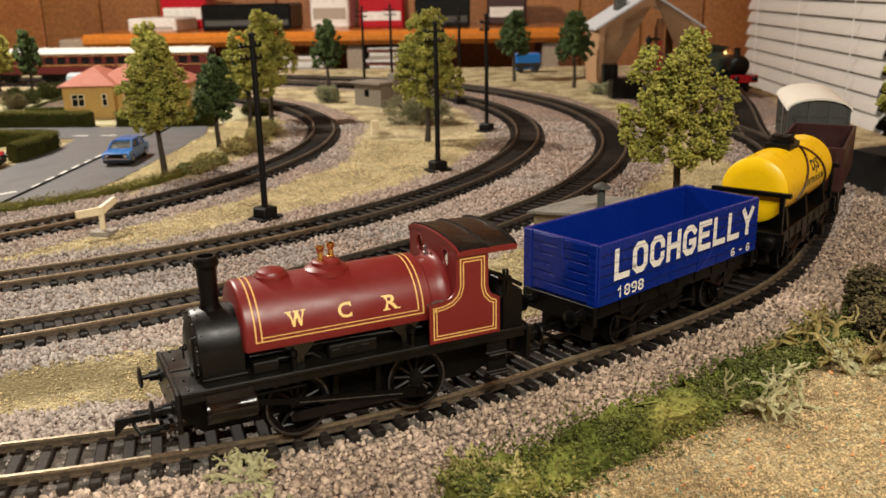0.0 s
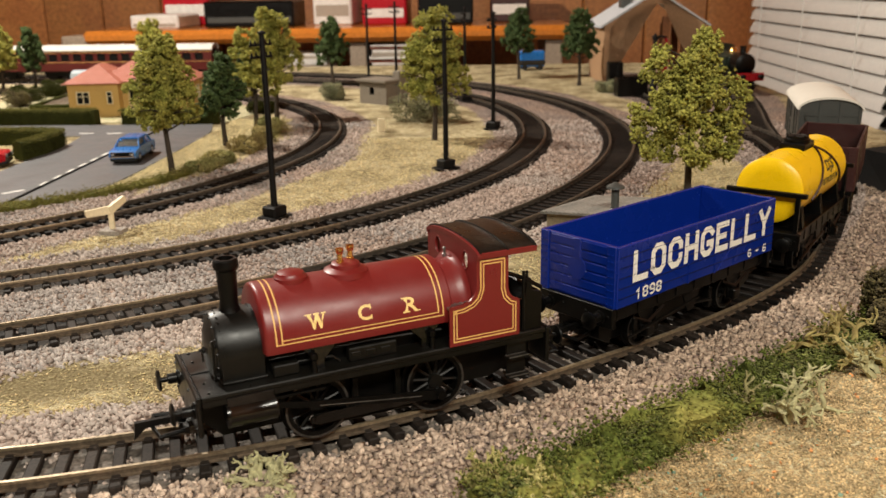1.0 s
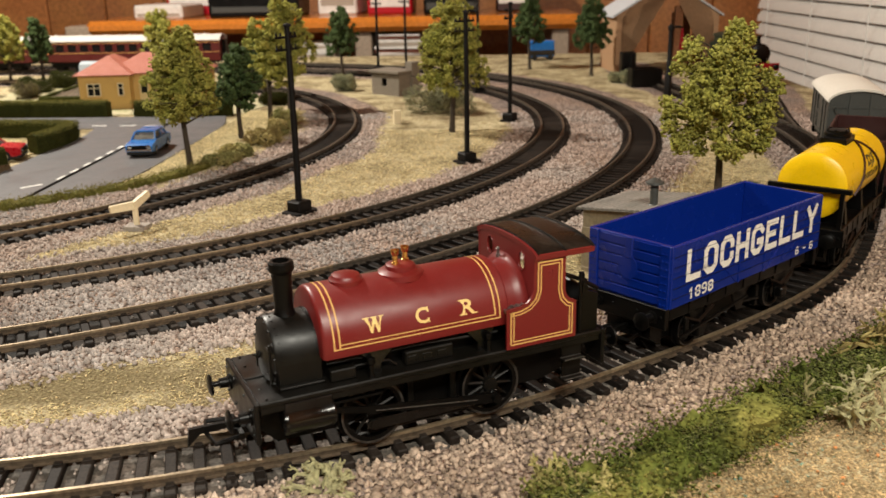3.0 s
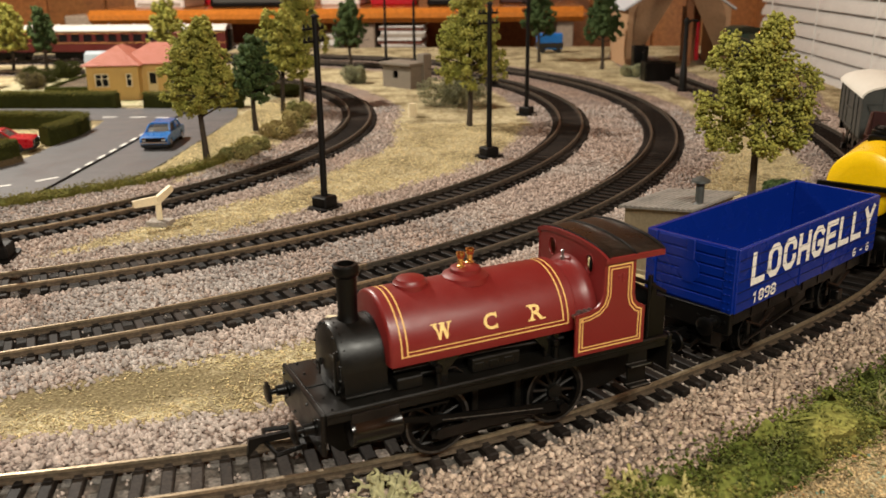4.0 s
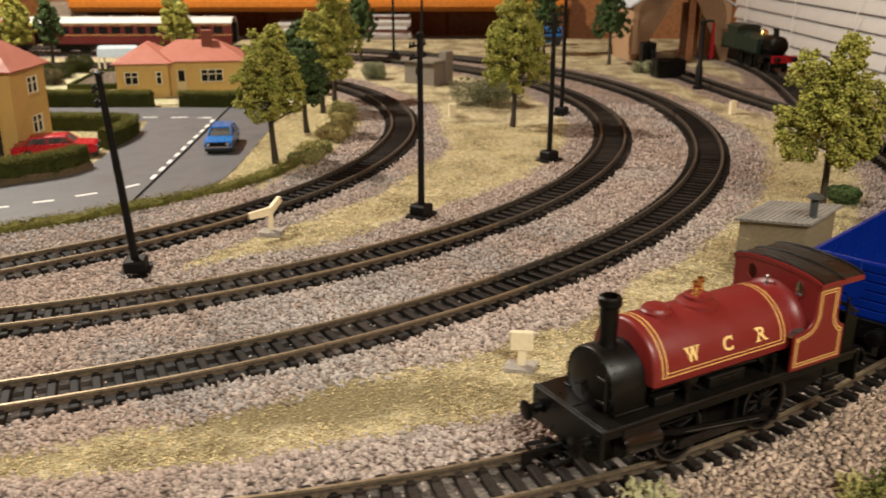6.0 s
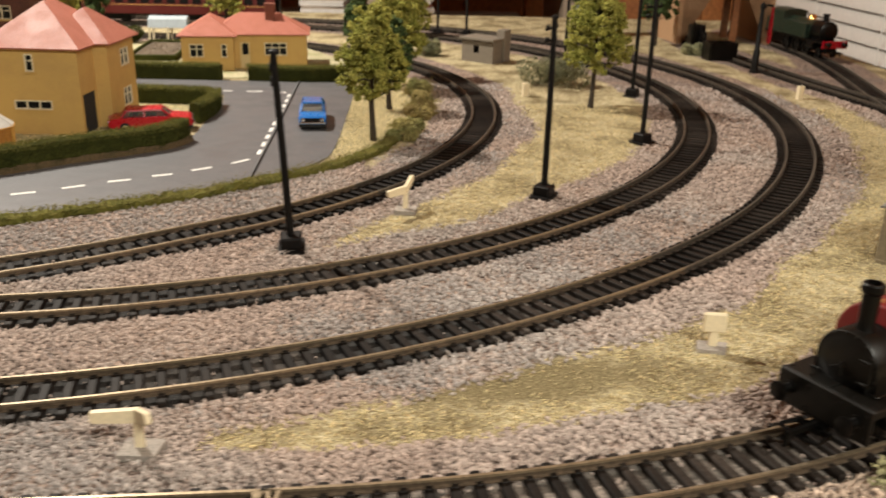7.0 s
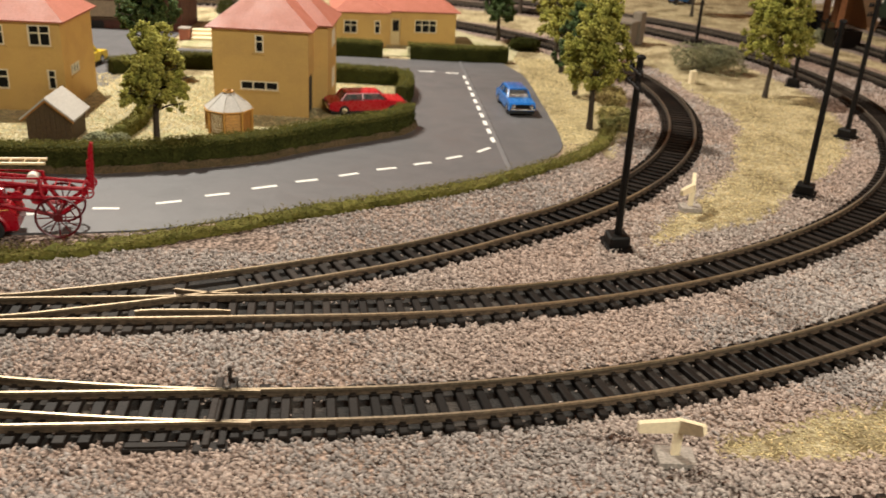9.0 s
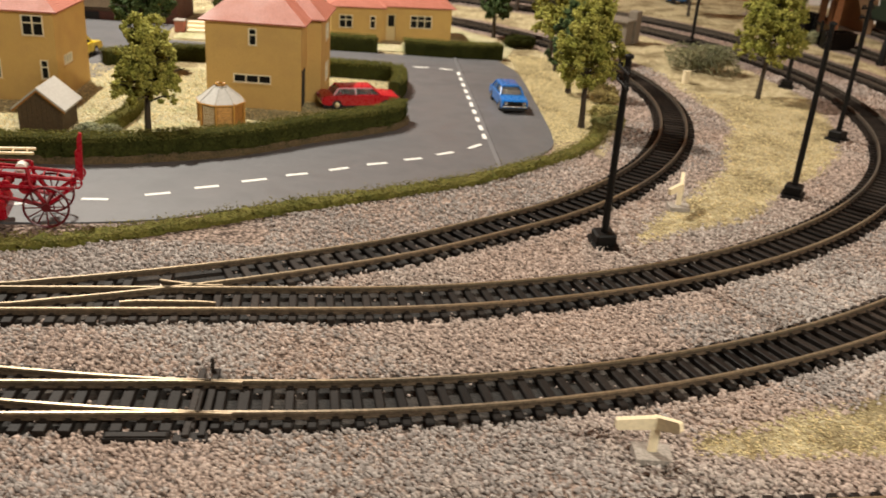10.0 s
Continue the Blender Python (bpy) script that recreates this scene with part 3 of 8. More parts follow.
M["cabroof"] = material("dusty_black_brown_roof", (0.009, 0.0075, 0.006), 0.34, vary=0.5, fine=9, coarse=1.0, second=(0.025, 0.021, 0.016), blend=(0.5, 0.75), bump=0.25, spec=0.4)
M["dullsteel"] = material("dull_dark_steel", (0.11, 0.10, 0.09), 0.4, metal=0.8, vary=0.3, fine=12, bump=0.1)
M["brass"] = material("polished_brass", (0.80, 0.50, 0.18), 0.2, metal=1.0, vary=0.1, bump=0.02)
M["steel"] = material("worn_steel", (0.32, 0.31, 0.29), 0.35, metal=0.9, vary=0.3, fine=12, bump=0.1)
M["blue"] = material("royal_blue_plastic", (0.002, 0.017, 0.185), 0.24, vary=0.08, fine=18, coarse=1.2, bump=0.04, spec=0.4)
M["navy"] = material("dark_navy_joint", (0.002, 0.008, 0.07), 0.5, vary=0.1, bump=0)
M["letter"] = material("white_printed_letter", (0.78, 0.76, 0.70), 0.55, vary=0.12, fine=14, coarse=2.5, bump=0.05)
M["yellow"] = material("bright_yellow_plastic", (0.88, 0.545, 0.004), 0.32, vary=0.05, fine=15, coarse=1.5, bump=0.03)
M["brown"] = material("dark_red_brown_plastic", (0.04, 0.010, 0.008), 0.45, vary=0.2, fine=15, coarse=1.5, bump=0.06)
M["grey"] = material("dark_grey_plastic", (0.05, 0.052, 0.047), 0.5, vary=0.15, fine=15, coarse=1.5, bump=0.06)
M["roofwhite"] = material("off_white_roof", (0.74, 0.70, 0.62), 0.6, vary=0.08, fine=10, coarse=1.0, bump=0.05)
M["print"] = material("dark_print", (0.03, 0.022, 0.015), 0.6, vary=0.2)


def letters(text, height, width=None, thick=0.0):
    """Flat letter faces as (verts, faces), left bottom at the origin, in x and y."""
    cu = bpy.data.curves.new("lettering", "FONT")
    cu.body, cu.size, cu.resolution_u, cu.offset = text, 1.0, 3, thick
    ob = bpy.data.objects.new("lettering", cu)
    scene.collection.objects.link(ob)
    bpy.context.view_layer.update()
    me = ob.evaluated_get(bpy.context.evaluated_depsgraph_get()).to_mesh()
    v = np.array([tuple(p.co) for p in me.vertices])
    f = [tuple(p.vertices) for p in me.polygons]
    ob.to_mesh_clear()
    bpy.data.objects.remove(ob)
    bpy.data.curves.remove(cu)
    lo, hi = v.min(0), v.max(0)
    v = v - lo
    sy = height / (hi[1] - lo[1])
    sx = width / (hi[0] - lo[0]) if width else sy
    return v[:, 0] * sx, v[:, 1] * sy, f


def lettering(name, text, height, width, put, material_, parent, label="", bold=0.0, serif=False):
    """Letters as a thin skin; put turns (along, up) into a place."""
    bm = bmesh.new()
    if serif and text == "W":
        out = [(-.06, 1), (.34, 1), (.34, .92), (.27, .92), (.40, .38), (.54, .86), (.50, .92), (.44, .92), (.44, 1), (.82, 1), (.82, .92), (.75, .92), (.87, .38), (1.0, .92), (.91, .92), (.91, 1),
               (1.22, 1), (1.22, .92), (1.13, .92), (.89, 0), (.78, 0), (.62, .56), (.47, 0), (.36, 0), (.06, .92), (-.06, .92)]
        bm.faces.new([bm.verts.new((a * width / 1.2, b * height, 0)) for a, b in out])
    else:
        u, w, faces = letters(text, height, width, bold)
        vs = [bm.verts.new((a, b, 0)) for a, b in zip(u, w)]
        for f in faces:
            try:
                bm.faces.new([vs[k] for k in f])
            except ValueError:
                pass
    bmesh.ops.triangulate(bm, faces=bm.faces[:])
    bars = {"R": ((-.16, .36, 0, .09), (.68, 1.12, 0, .09), (-.16, .1, .91, 1)), "C": ((.9, 1.0, .66, 1.0), (.9, 1.0, .02, .3))}.get(text, ()) if serif else ()
    for a0, a1, b0, b1 in bars:
        face(bm, [(a0 * width, b0 * height, 0.004), (a1 * width, b0 * height, 0.004), (a1 * width, b1 * height, 0.004), (a0 * width, b1 * height, 0.004)])
    for v in bm.verts:
        p, q = Vector(put(v.co.x, v.co.y)), Vector(put(v.co.x, v.co.y + 0.001))
        lift = Vector((1, 0, 0)).cross(q - p).normalized() * v.co.z
        v.co = p + (lift if lift.y * p.y > 0 else -lift)
    return part(name, bm, material_, parent, label, smooth=0)


def plate(bm, outer, holes, a, b, axis):
    """A flat sheet with holes, from a to b along an axis."""
    def put(p, h):
        return {"z": (p[0], p[1], h), "y": (p[0], h, p[1]), "x": (h, p[0], p[1])}[axis]
    edges, rows = [], []
    for loop in [outer] + holes:
        vs = [bm.verts.new(put(p, a)) for p in loop]
        rows.append(vs)
        edges += [bm.edges.new((vs[k], vs[(k + 1) % len(vs)])) for k in range(len(vs))]
    filled = bmesh.ops.triangle_fill(bm, use_beauty=True, use_dissolve=False, edges=edges)
    faces = [g for g in filled["geom"] if isinstance(g, bmesh.types.BMFace)]
    ext = bmesh.ops.extrude_face_region(bm, geom=faces)
    top = [g for g in ext["geom"] if isinstance(g, bmesh.types.BMVert)]
    i = {"x": 0, "y": 1, "z": 2}[axis]
    for v in top:
        v.co[i] = b
    bmesh.ops.recalc_face_normals(bm, faces=bm.faces[:])


def circle(cx, cy, r, n=16, ry=None):
    return [(cx + r * math.cos(TAU * k / n), cy + (ry or r) * math.sin(TAU * k / n)) for k in range(n)]


def wheel_part(parent, x, y, z, r, spokes=10, sub=True, w=0.12):
    """A wheel with its tread towards +y outside when y > 0."""
    s = 1 if y > 0 else -1
    bm = bmesh.new()
    prof = [(r * 0.80, -w), (r, -w), (r, w * 0.5), (r * 1.1, w * 0.6), (r * 1.1, w), (r * 0.80, w), (r * 0.80, -w)]
    rings(bm, [[(x + q * math.cos(TAU * k / 28), y + h, z + q * math.sin(TAU * k / 28)) for k in range(28)] for q, h in prof], cap=False)
    for v in list(bm.verts):
        v.co.y = y + (v.co.y - y) * -s
    bmesh.ops.recalc_face_normals(bm, faces=bm.faces[:])
    rim = part("wheel", bm, M["black"], parent)
    bm = bmesh.new()
    lathe(bm, [(0.02, -w * 1.2), (r * 0.24, -w * 1.2), (r * 0.24, w * 1.2), (0.02, w * 1.2)], 12, (x, y, z), "y")
    for k in range(spokes):
        a = TAU * (k + 0.3) / spokes
        cyl(bm, (x + 0.2 * r * math.cos(a), y, z + 0.2 * r * math.sin(a)), (x + 0.86 * r * math.cos(a), y, z + 0.86 * r * math.sin(a)), 0.055, 0.04, 6)
    part("spokes", bm, M["dusty"], rim)
    bm = bmesh.new()
    rings(bm, [[(x + q * math.cos(TAU * k / 28), y + h, z + q * math.sin(TAU * k / 28)) for k in range(28)] for q, h in ((r, -w + 0.01), (r, -w - 0.012), (r * 0.93, -w - 0.012), (r * 0.93, -w + 0.01))], cap=False)
    for v in list(bm.verts):
        v.co.y = y + (v.co.y - y) * -s
    bmesh.ops.recalc_face_normals(bm, faces=bm.faces[:])
    part("tyre", bm, M["dullsteel"], rim, "dull worn tyre edge")


def buffer_part(parent, x, y, z, s, mat=None):
    """A sprung buffer that points along s (+1 or -1)."""
    bm = bmesh.new()
    lathe(bm, [(0.2, 0), (0.2, 0.06), (0.14, 0.08), (0.13, 0.3), (0.07, 0.31), (0.07, 0.46), (0.27, 0.48), (0.28, 0.53), (0.2, 0.57), (0.02, 0.58)], 14, (x, y, z), "x")
    if s < 0:
        for v in bm.verts:
            v.co.x = 2 * x - v.co.x
        bmesh.ops.reverse_faces(bm, faces=bm.faces[:])
    part("buffer", bm, mat or M["black"], parent)


def coupling_part(parent, x, s):
    """A wide tension-lock coupling: bar, hoop and hook."""
    bm = bmesh.new()
    box(bm, min(x, x + 0.5 * s), max(x, x + 0.5 * s), -0.25, 0.25, 1.0, 1.16)
    tube(bm, [(x + 0.35 * s, -0.5, 1.08), (x + 1.0 * s, -0.62, 1.08), (x + 1.1 * s, 0, 1.1), (x + 1.0 * s, 0.62, 1.08), (x + 0.35 * s, 0.5, 1.08)], 0.06, 6)
    box(bm, min(x + 0.3 * s, x + 0.42 * s), max(x + 0.3 * s, x + 0.42 * s), -0.56, 0.56, 1.0, 1.16)
    prism(bm, [(x + 0.3 * s, 1.12), (x + 1.25 * s, 1.12), (x + 1.55 * s, 0.85), (x + 1.5 * s, 1.3), (x + 0.3 * s, 1.28)], -0.06, 0.06, "y")
    part("coupling", bm, M["black"], parent)


# ---- the saddle tank engine ----
def saddle_engine(m):
    ob = thing("steam_locomotive", m, "maroon saddle-tank model locomotive with gold lining and black running gear", "locomotive")
    # running plate and frames
    bm = bmesh.new()
    box(bm, -5.6, 3.76, -1.45, 1.45, 2.12, 2.26, 0.03)
    box(bm, -5.55, 3.72, 1.32, 1.4, 1.96, 2.13)
    box(bm, -5.55, 3.72, -1.4, -1.32, 1.96, 2.13)
    box(bm, 2.3, 3.74, -0.05, 0.05, 2.26, 2.29, 0.01)
    for x in (2.55, 3.55):
        for y in (-1.3, -0.7, 0.7, 1.3):
            lathe(bm, [(0.035, 2.26), (0.03, 2.29), (0.005, 2.3)], 6, (x, y, 0))
    part("running_plate", bm, M["dusty"], ob)
    bm = bmesh.new()
    for y in (-0.6, 0.6):
        prism(bm, [(-5.5, 2.1), (-5.5, 1.2), (-4.2, 0.8), (3.2, 0.8), (3.7, 1.3), (3.7, 2.1)], y - 0.08, y + 0.08, "y")
    box(bm, -4.4, 2.2, -0.52, 0.52, 0.75, 2.0)
    part("frame", bm, M["black"], ob)
    for x, s in ((3.76, 1), (-5.6, -1)):
        bm = bmesh.new()
        box(bm, min(x, x + 0.12 * s), max(x, x + 0.12 * s), -1.47, 1.47, 1.24, 2.28, 0.03)
        for y in (-1.3, -0.5, 0.5, 1.3):
            for z in (1.45, 2.1):
                lathe(bm, [(0.04, x + 0.12 * s), (0.035, x + 0.15 * s), (0.005, x + 0.16 * s)], 6, (0, y, z), "x")
        part("buffer_beam", bm, M["dusty"], ob)
        for y in (-1.05, 1.05):
            buffer_part(ob, x + 0.1 * s, y, 1.8, s)
        coupling_part(ob, x - 0.1 * s, s)
    # boiler, smokebox, chimney
    bm = bmesh.new()
    lathe(bm, [(0.02, -3.2), (0.86, -3.2), (0.86, 2.2), (0.02, 2.2)], 28, (0, 0, 2.95), "x")
    box(bm, -3.0, 2.0, -0.74, 0.74, 2.26, 2.8)
    part("boiler", bm, M["black"], ob)
    SR, SZ = 0.95, 2.84
    bm = bmesh.new()
    lathe(bm, [(0.02, 2.08), (SR, 2.08), (SR, 3.12), (SR - 0.04, 3.18), (SR - 0.1, 3.18), (0.74, 3.22), (0.5, 3.3), (0.02, 3.33)], 40, (0, 0, SZ), "x")
    prism(bm, [(-0.95, 2.26), (0.95, 2.26), (SR, SZ), (-SR, SZ)], 2.09, 3.12, "x")
    box(bm, 2.05, 3.16, -1.06, 1.06, 2.26, 2.33, 0.02)
    for k in range(16):
        a = TAU * k / 16 + 0.2
        lathe(bm, [(0.035, 3.17), (0.035, 3.21), (0.008, 3.23)], 6, (0, (SR - 0.07) * math.cos(a), SZ + (SR - 0.07) * math.sin(a)), "x")
    for k in range(14):
        a = radians(8 + 164 * k / 13)
        d = Vector((0, math.cos(a), math.sin(a)))
        for x in (3.04, 2.16):
            p = Vector((x, 0, SZ)) + d * SR
            cyl(bm, p - d * 0.02, p + d * 0.018, 0.026, 0.018, 6)
    for z in (SZ - 0.32, SZ + 0.32):
        box(bm, 3.2, 3.29, 0.1, 0.78, z - 0.045, z + 0.045, 0.015)
    tube(bm, [(3.27, 0.78, SZ - 0.5), (3.27, 0.78, SZ + 0.5)], 0.04, 6)
    lathe(bm, [(0.09, 3.3), (0.09, 3.38), (0.03, 3.4), (0.03, 3.46), (0.01, 3.47)], 8, (0, 0, SZ), "x")
    tube(bm, [(3.43, -0.03, SZ + 0.02), (3.43, -0.26, SZ - 0.12)], 0.028, 6)
    tube(bm, [(3.4, 0.02, SZ), (3.4, 0.05, SZ - 0.28)], 0.028, 6)
    part("smokebox", bm, M["dusty"], ob, "dusty satin black smokebox")
    bm = bmesh.new()
    lathe(bm, [(0.30, 3.66), (0.27, 3.78), (0.235, 3.86), (0.225, 4.0), (0.25, 4.8), (0.30, 4.85), (0.32, 4.92), (0.305, 4.98), (0.3, 5.06), (0.26, 5.1), (0.2, 5.1), (0.18, 4.6), (0.02, 4.6)], 28, (2.64, 0, 0))
    part("chimney", bm, M["black"], ob)
    # saddle tank
    R, Z = 1.25, 3.1
    angles = [radians(-10 + 200 * k / 48) for k in range(49)]

    def tank_loop(x, r):
        return [(x, r * math.cos(a), Z + r * math.sin(a)) for a in angles]
    bm = bmesh.new()
    rings(bm, [tank_loop(x, r) for x, r in ((-2.86, R - 0.1), (-2.85, R - 0.03), (-2.81, R), (2.0, R), (2.06, R - 0.015), (2.1, R - 0.05), (2.12, R - 0.1))])
    bmesh.ops.recalc_face_normals(bm, faces=bm.faces[:])
    tank = part("saddle_tank", bm, M["maroon"], ob, "satin maroon tank with gold lining")
    bm = bmesh.new()

    def skin(x0, x1, a0, a1, r=R + 0.006):
        n = max(1, int(abs(a1 - a0) / 4))
        lp = [[(x, r * math.cos(radians(a0 + (a1 - a0) * k / n)), Z + r * math.sin(radians(a0 + (a1 - a0) * k / n))) for k in range(n + 1)] for x in (x0, x1)]
        rings(bm, lp, close_u=False, cap=False)
    for x in (1.70, -2.58):
        skin(x - 0.02, x + 0.02, 0.5, 179.5)
    for x in (1.84, -2.44):
        skin(x - 0.02, x + 0.02, 0.5 if x > 0 else 4.6, 179.5 if x > 0 else 175.4)
    for a in (0.5, 179.5):
        q = 1 if a < 90 else -1
        skin(-2.6, 1.86, a - 0.8 * q, a + 0.8 * q)
        skin(-2.46, 1.7, a + 4.4 * q - 0.6, a + 4.4 * q + 0.6)
    part("lining", bm, M["gold"], tank, "double gold lining", smooth=0)
    for ch, x, w in (("W", 1.05, 0.5), ("C", -0.27, 0.36), ("R", -1.52, 0.38)):
        def wrap(u, v, x=x):
            a = radians(11.5) + v / R
            return (x - u, (R + 0.008) * math.cos(a), Z + (R + 0.008) * math.sin(a))
        lettering("tank_letter", ch, 0.39, w, wrap, M["goldleaf"], tank, "gold serif capital letter " + ch, bold=0.02, serif=True)
    bm = bmesh.new()
    lathe(bm, [(0.42, 4.2), (0.42, 4.4), (0.36, 4.45), (0.34, 4.5), (0.2, 4.55), (0.02, 4.56)], 24, (1.06, 0, 0))
    part("filler_lid", bm, M["maroon"], ob)
    bm = bmesh.new()
    lathe(bm, [(0.6, 4.22), (0.57, 4.36), (0.46, 4.42), (0.38, 4.44), (0.37, 4.53), (0.27, 4.58), (0.02, 4.6)], 24, (-0.4, 0, 0))
    dome = part("dome", bm, M["maroon"], ob)
    for dx in (-0.17, 0.17):
        bm = bmesh.new()
        lathe(bm, [(0.1, 4.55), (0.1, 4.62), (0.075, 4.64), (0.07, 4.8), (0.1, 4.84), (0.11, 4.95), (0.06, 4.96), (0.05, 4.8)], 14, (-0.4 + dx, dx * 0.5, 0))
        part("safety_valve", bm, M["brass"], dome, "polished brass valve column")
    # firebox casing and cab
    bm = bmesh.new()
    rings(bm, [[(x, r * math.cos(radians(a)), 3.1 + r * math.sin(radians(a))) for a in range(-14, 195, 8)] for x, r in ((-2.82, 1.1), (-3.12, 1.1), (-3.28, 1.13), (-3.38, 1.19), (-3.43, 1.28))])
    bmesh.ops.recalc_face_normals(bm, faces=bm.faces[:])
    part("firebox", bm, M["maroon"], ob)
    for s in (-1, 1):
        bm = bmesh.new()
        box(bm, -3.42, -2.68, min(s * 1.06, s * 1.42), max(s * 1.06, s * 1.42), 3.24, 3.3)
        for k in range(4):
            box(bm, -3.32 + 0.15 * k, -3.25 + 0.15 * k, s * 1.24 - 0.14, s * 1.24 + 0.14, 3.3, 3.33, 0.01)
        part("tank_ledge", bm, M["steel"], ob, "worn bare metal ledge")
    arch = [(1.47 * math.cos(radians(a)), 4.62 + 0.25 * math.sin(radians(a))) for a in range(0, 181, 9)]
    bm = bmesh.new()
    plate(bm, [(1.47, 2.26)] + arch + [(-1.47, 2.26)], [circle(s * 0.84, 4.37, 0.16, 16, 0.24) for s in (-1, 1)], -3.5, -3.44, "x")
    sheet = part("cab_front", bm, M["maroon"], ob)
    for s in (-1, 1):
        bm = bmesh.new()
        rings(bm, [[(x, s * 0.84 + r * math.cos(TAU * k / 16), 4.37 + 1.45 * r * math.sin(TAU * k / 16)) for k in range(16)] for x, r in ((-3.445, 0.185), (-3.425, 0.18), (-3.425, 0.165), (-3.445, 0.16))], cap=False)
        part("window_rim", bm, M["maroon"], sheet)
    bm = bmesh.new()
    lathe(bm, [(0.06, 4.15), (0.06, 4.3), (0.035, 4.32), (0.035, 4.44), (0.06, 4.46), (0.02, 4.5)], 10, (-3.3, -0.15, 0))
    part("whistle", bm, M["steel"], ob, "small bare metal whistle")
    side = [(-2.64, 2.27), (-2.64, 3.32), (-2.68, 3.36), (-3.02, 3.39), (-3.24, 3.46), (-3.37, 3.58), (-3.43, 3.76), (-3.43, 4.6), (-4.37, 4.6), (-4.37, 3.66), (-4.42, 3.48), (-4.53, 3.36), (-4.66, 3.31), (-4.72, 3.26), (-4.72, 2.27)]

    def inset(poly, d):
        out = []
        n = len(poly)
        for k in range(n):
            p0, p1, p2 = (np.array(poly[j % n]) for j in (k - 1, k, k + 1))
            e1, e2 = (p1 - p0) / np.linalg.norm(p1 - p0), (p2 - p1) / np.linalg.norm(p2 - p1)
            n1, n2 = np.array([e1[1], -e1[0]]), np.array([e2[1], -e2[0]])
            q = n1 + n2
            out.append(tuple(p1 - d * q / max(0.5, q @ n1)))
        return out
    for s in (-1, 1):
        bm = bmesh.new()
        prism(bm, side, s * 1.44, s * 1.5, "y")
        cs = part("cab_side", bm, M["maroon"], ob, "maroon cab side with gold lining")
        bm = bmesh.new()
        for d0, d1 in ((0.1, 0.138), (0.185, 0.218)):
            a, b = inset(side, d0), inset(side, d1)
            y = s * 1.506
            for k in range(len(a)):
                j = (k + 1) % len(a)
                face(bm, [(a[k][0], y, a[k][1]), (a[j][0], y, a[j][1]), (b[j][0], y, b[j][1]), (b[k][0], y, b[k][1])])
        part("lining", bm, M["gold"], cs, smooth=0)
        bm = bmesh.new()
        box(bm, -4.01, -3.96, s * 1.5 - 0.012, s * 1.5 + 0.014, 4.02, 4.26, 0.008)
        box(bm, -3.92, -3.84, s * 1.5 - 0.012, s * 1.5 + 0.012, 4.1, 4.22, 0.008)
        part("lamp_bracket", bm, M["maroon"], cs)
        bm = bmesh.new()
        rings(bm, [[(x, s * y, z) for y, z in ((1.46, 4.56), (1.56, 4.56), (1.57, 4.70), (1.5, 4.73), (1.46, 4.7))] for x in (-5.2, -3.42)])
        bmesh.ops.recalc_face_normals(bm, faces=bm.faces[:])
        part("roof_beam", bm, M["maroon"], ob)
        bm = bmesh.new()
        for z in (1.55, 0.98):
            box(bm, -5.05, -4.4, s * 1.4 - 0.16, s * 1.4 + 0.1, z, z + 0.05)
        prism(bm, [(-5.05, 2.1), (-5.02, 0.98), (-4.46, 0.98), (-4.43, 2.1)], s * 1.28 - 0.03, s * 1.28 + 0.03, "y")
        step = part("cab_step", bm, M["dusty"], ob, "black step with worn grey edge")
        for z in (1.55, 0.98):
            bm = bmesh.new()
            for y in (s * 1.5, s * 1.3):
                box(bm, -5.03, -4.42, y - 0.015, y + 0.015, z + 0.05, z + 0.075)
            part("worn_edge", bm, M["steel"], step)
        bm = bmesh.new()
        tube(bm, [(-4.9, s * 1.4, 2.3), (-4.9, s * 1.4, 4.0)], 0.045)
        part("handrail", bm, M["black"], ob)
    bm = bmesh.new()
    lp = []
    for x in (-5.2, -3.5):
        top = [(x, 1.57 * math.cos(radians(a)), 4.66 + 0.27 * math.sin(radians(a))) for a in range(8, 173, 6)]
        low = [(x, 1.53 * math.cos(radians(a)), 4.6 + 0.26 * math.sin(radians(a))) for a in range(170, 7, -6)]
        lp.append(top + low)
    rings(bm, lp)
    for x in (-3.52, -4.32, -5.16):
        tube(bm, [(x, 1.58 * math.cos(radians(a)), 4.67 + 0.275 * math.sin(radians(a))) for a in range(8, 173, 6)], 0.032, 6)
    bmesh.ops.recalc_face_normals(bm, faces=bm.faces[:])
    part("cab_roof", bm, M["cabroof"], ob, "dusty black-brown arched cab roof")
    bm = bmesh.new()
    lp = []
    for x in (-3.5, -3.42):
        lp.append([(x, 1.585 * math.cos(radians(a)), 4.64 + 0.285 * math.sin(radians(a))) for a in range(2, 179, 8)] + [(x, 1.45 * math.cos(radians(a)), 4.6 + 0.2 * math.sin(radians(a))) for a in range(178, 1, -8)])
    rings(bm, lp)
    bmesh.ops.recalc_face_normals(bm, faces=bm.faces[:])
    part("roof_valance", bm, M["maroon"], ob)
    # open black bunker with sloping rails
    bm = bmesh.new()
    box(bm, -5.55, -5.42, -1.3, 1.3, 2.26, 3.3, 0.04)
    box(bm, -5.5, -4.8, -1.2, 1.2, 2.26, 2.7, 0.04)
    for s in (-1, 1):
        prism(bm, [(-4.74, 2.26), (-4.74, 3.2), (-4.98, 3.16), (-5.06, 3.78), (-5.16, 3.74), (-5.2, 3.4), (-5.5, 3.3), (-5.5, 2.26)], s * 1.3 - 0.05, s * 1.3 + 0.05, "y")
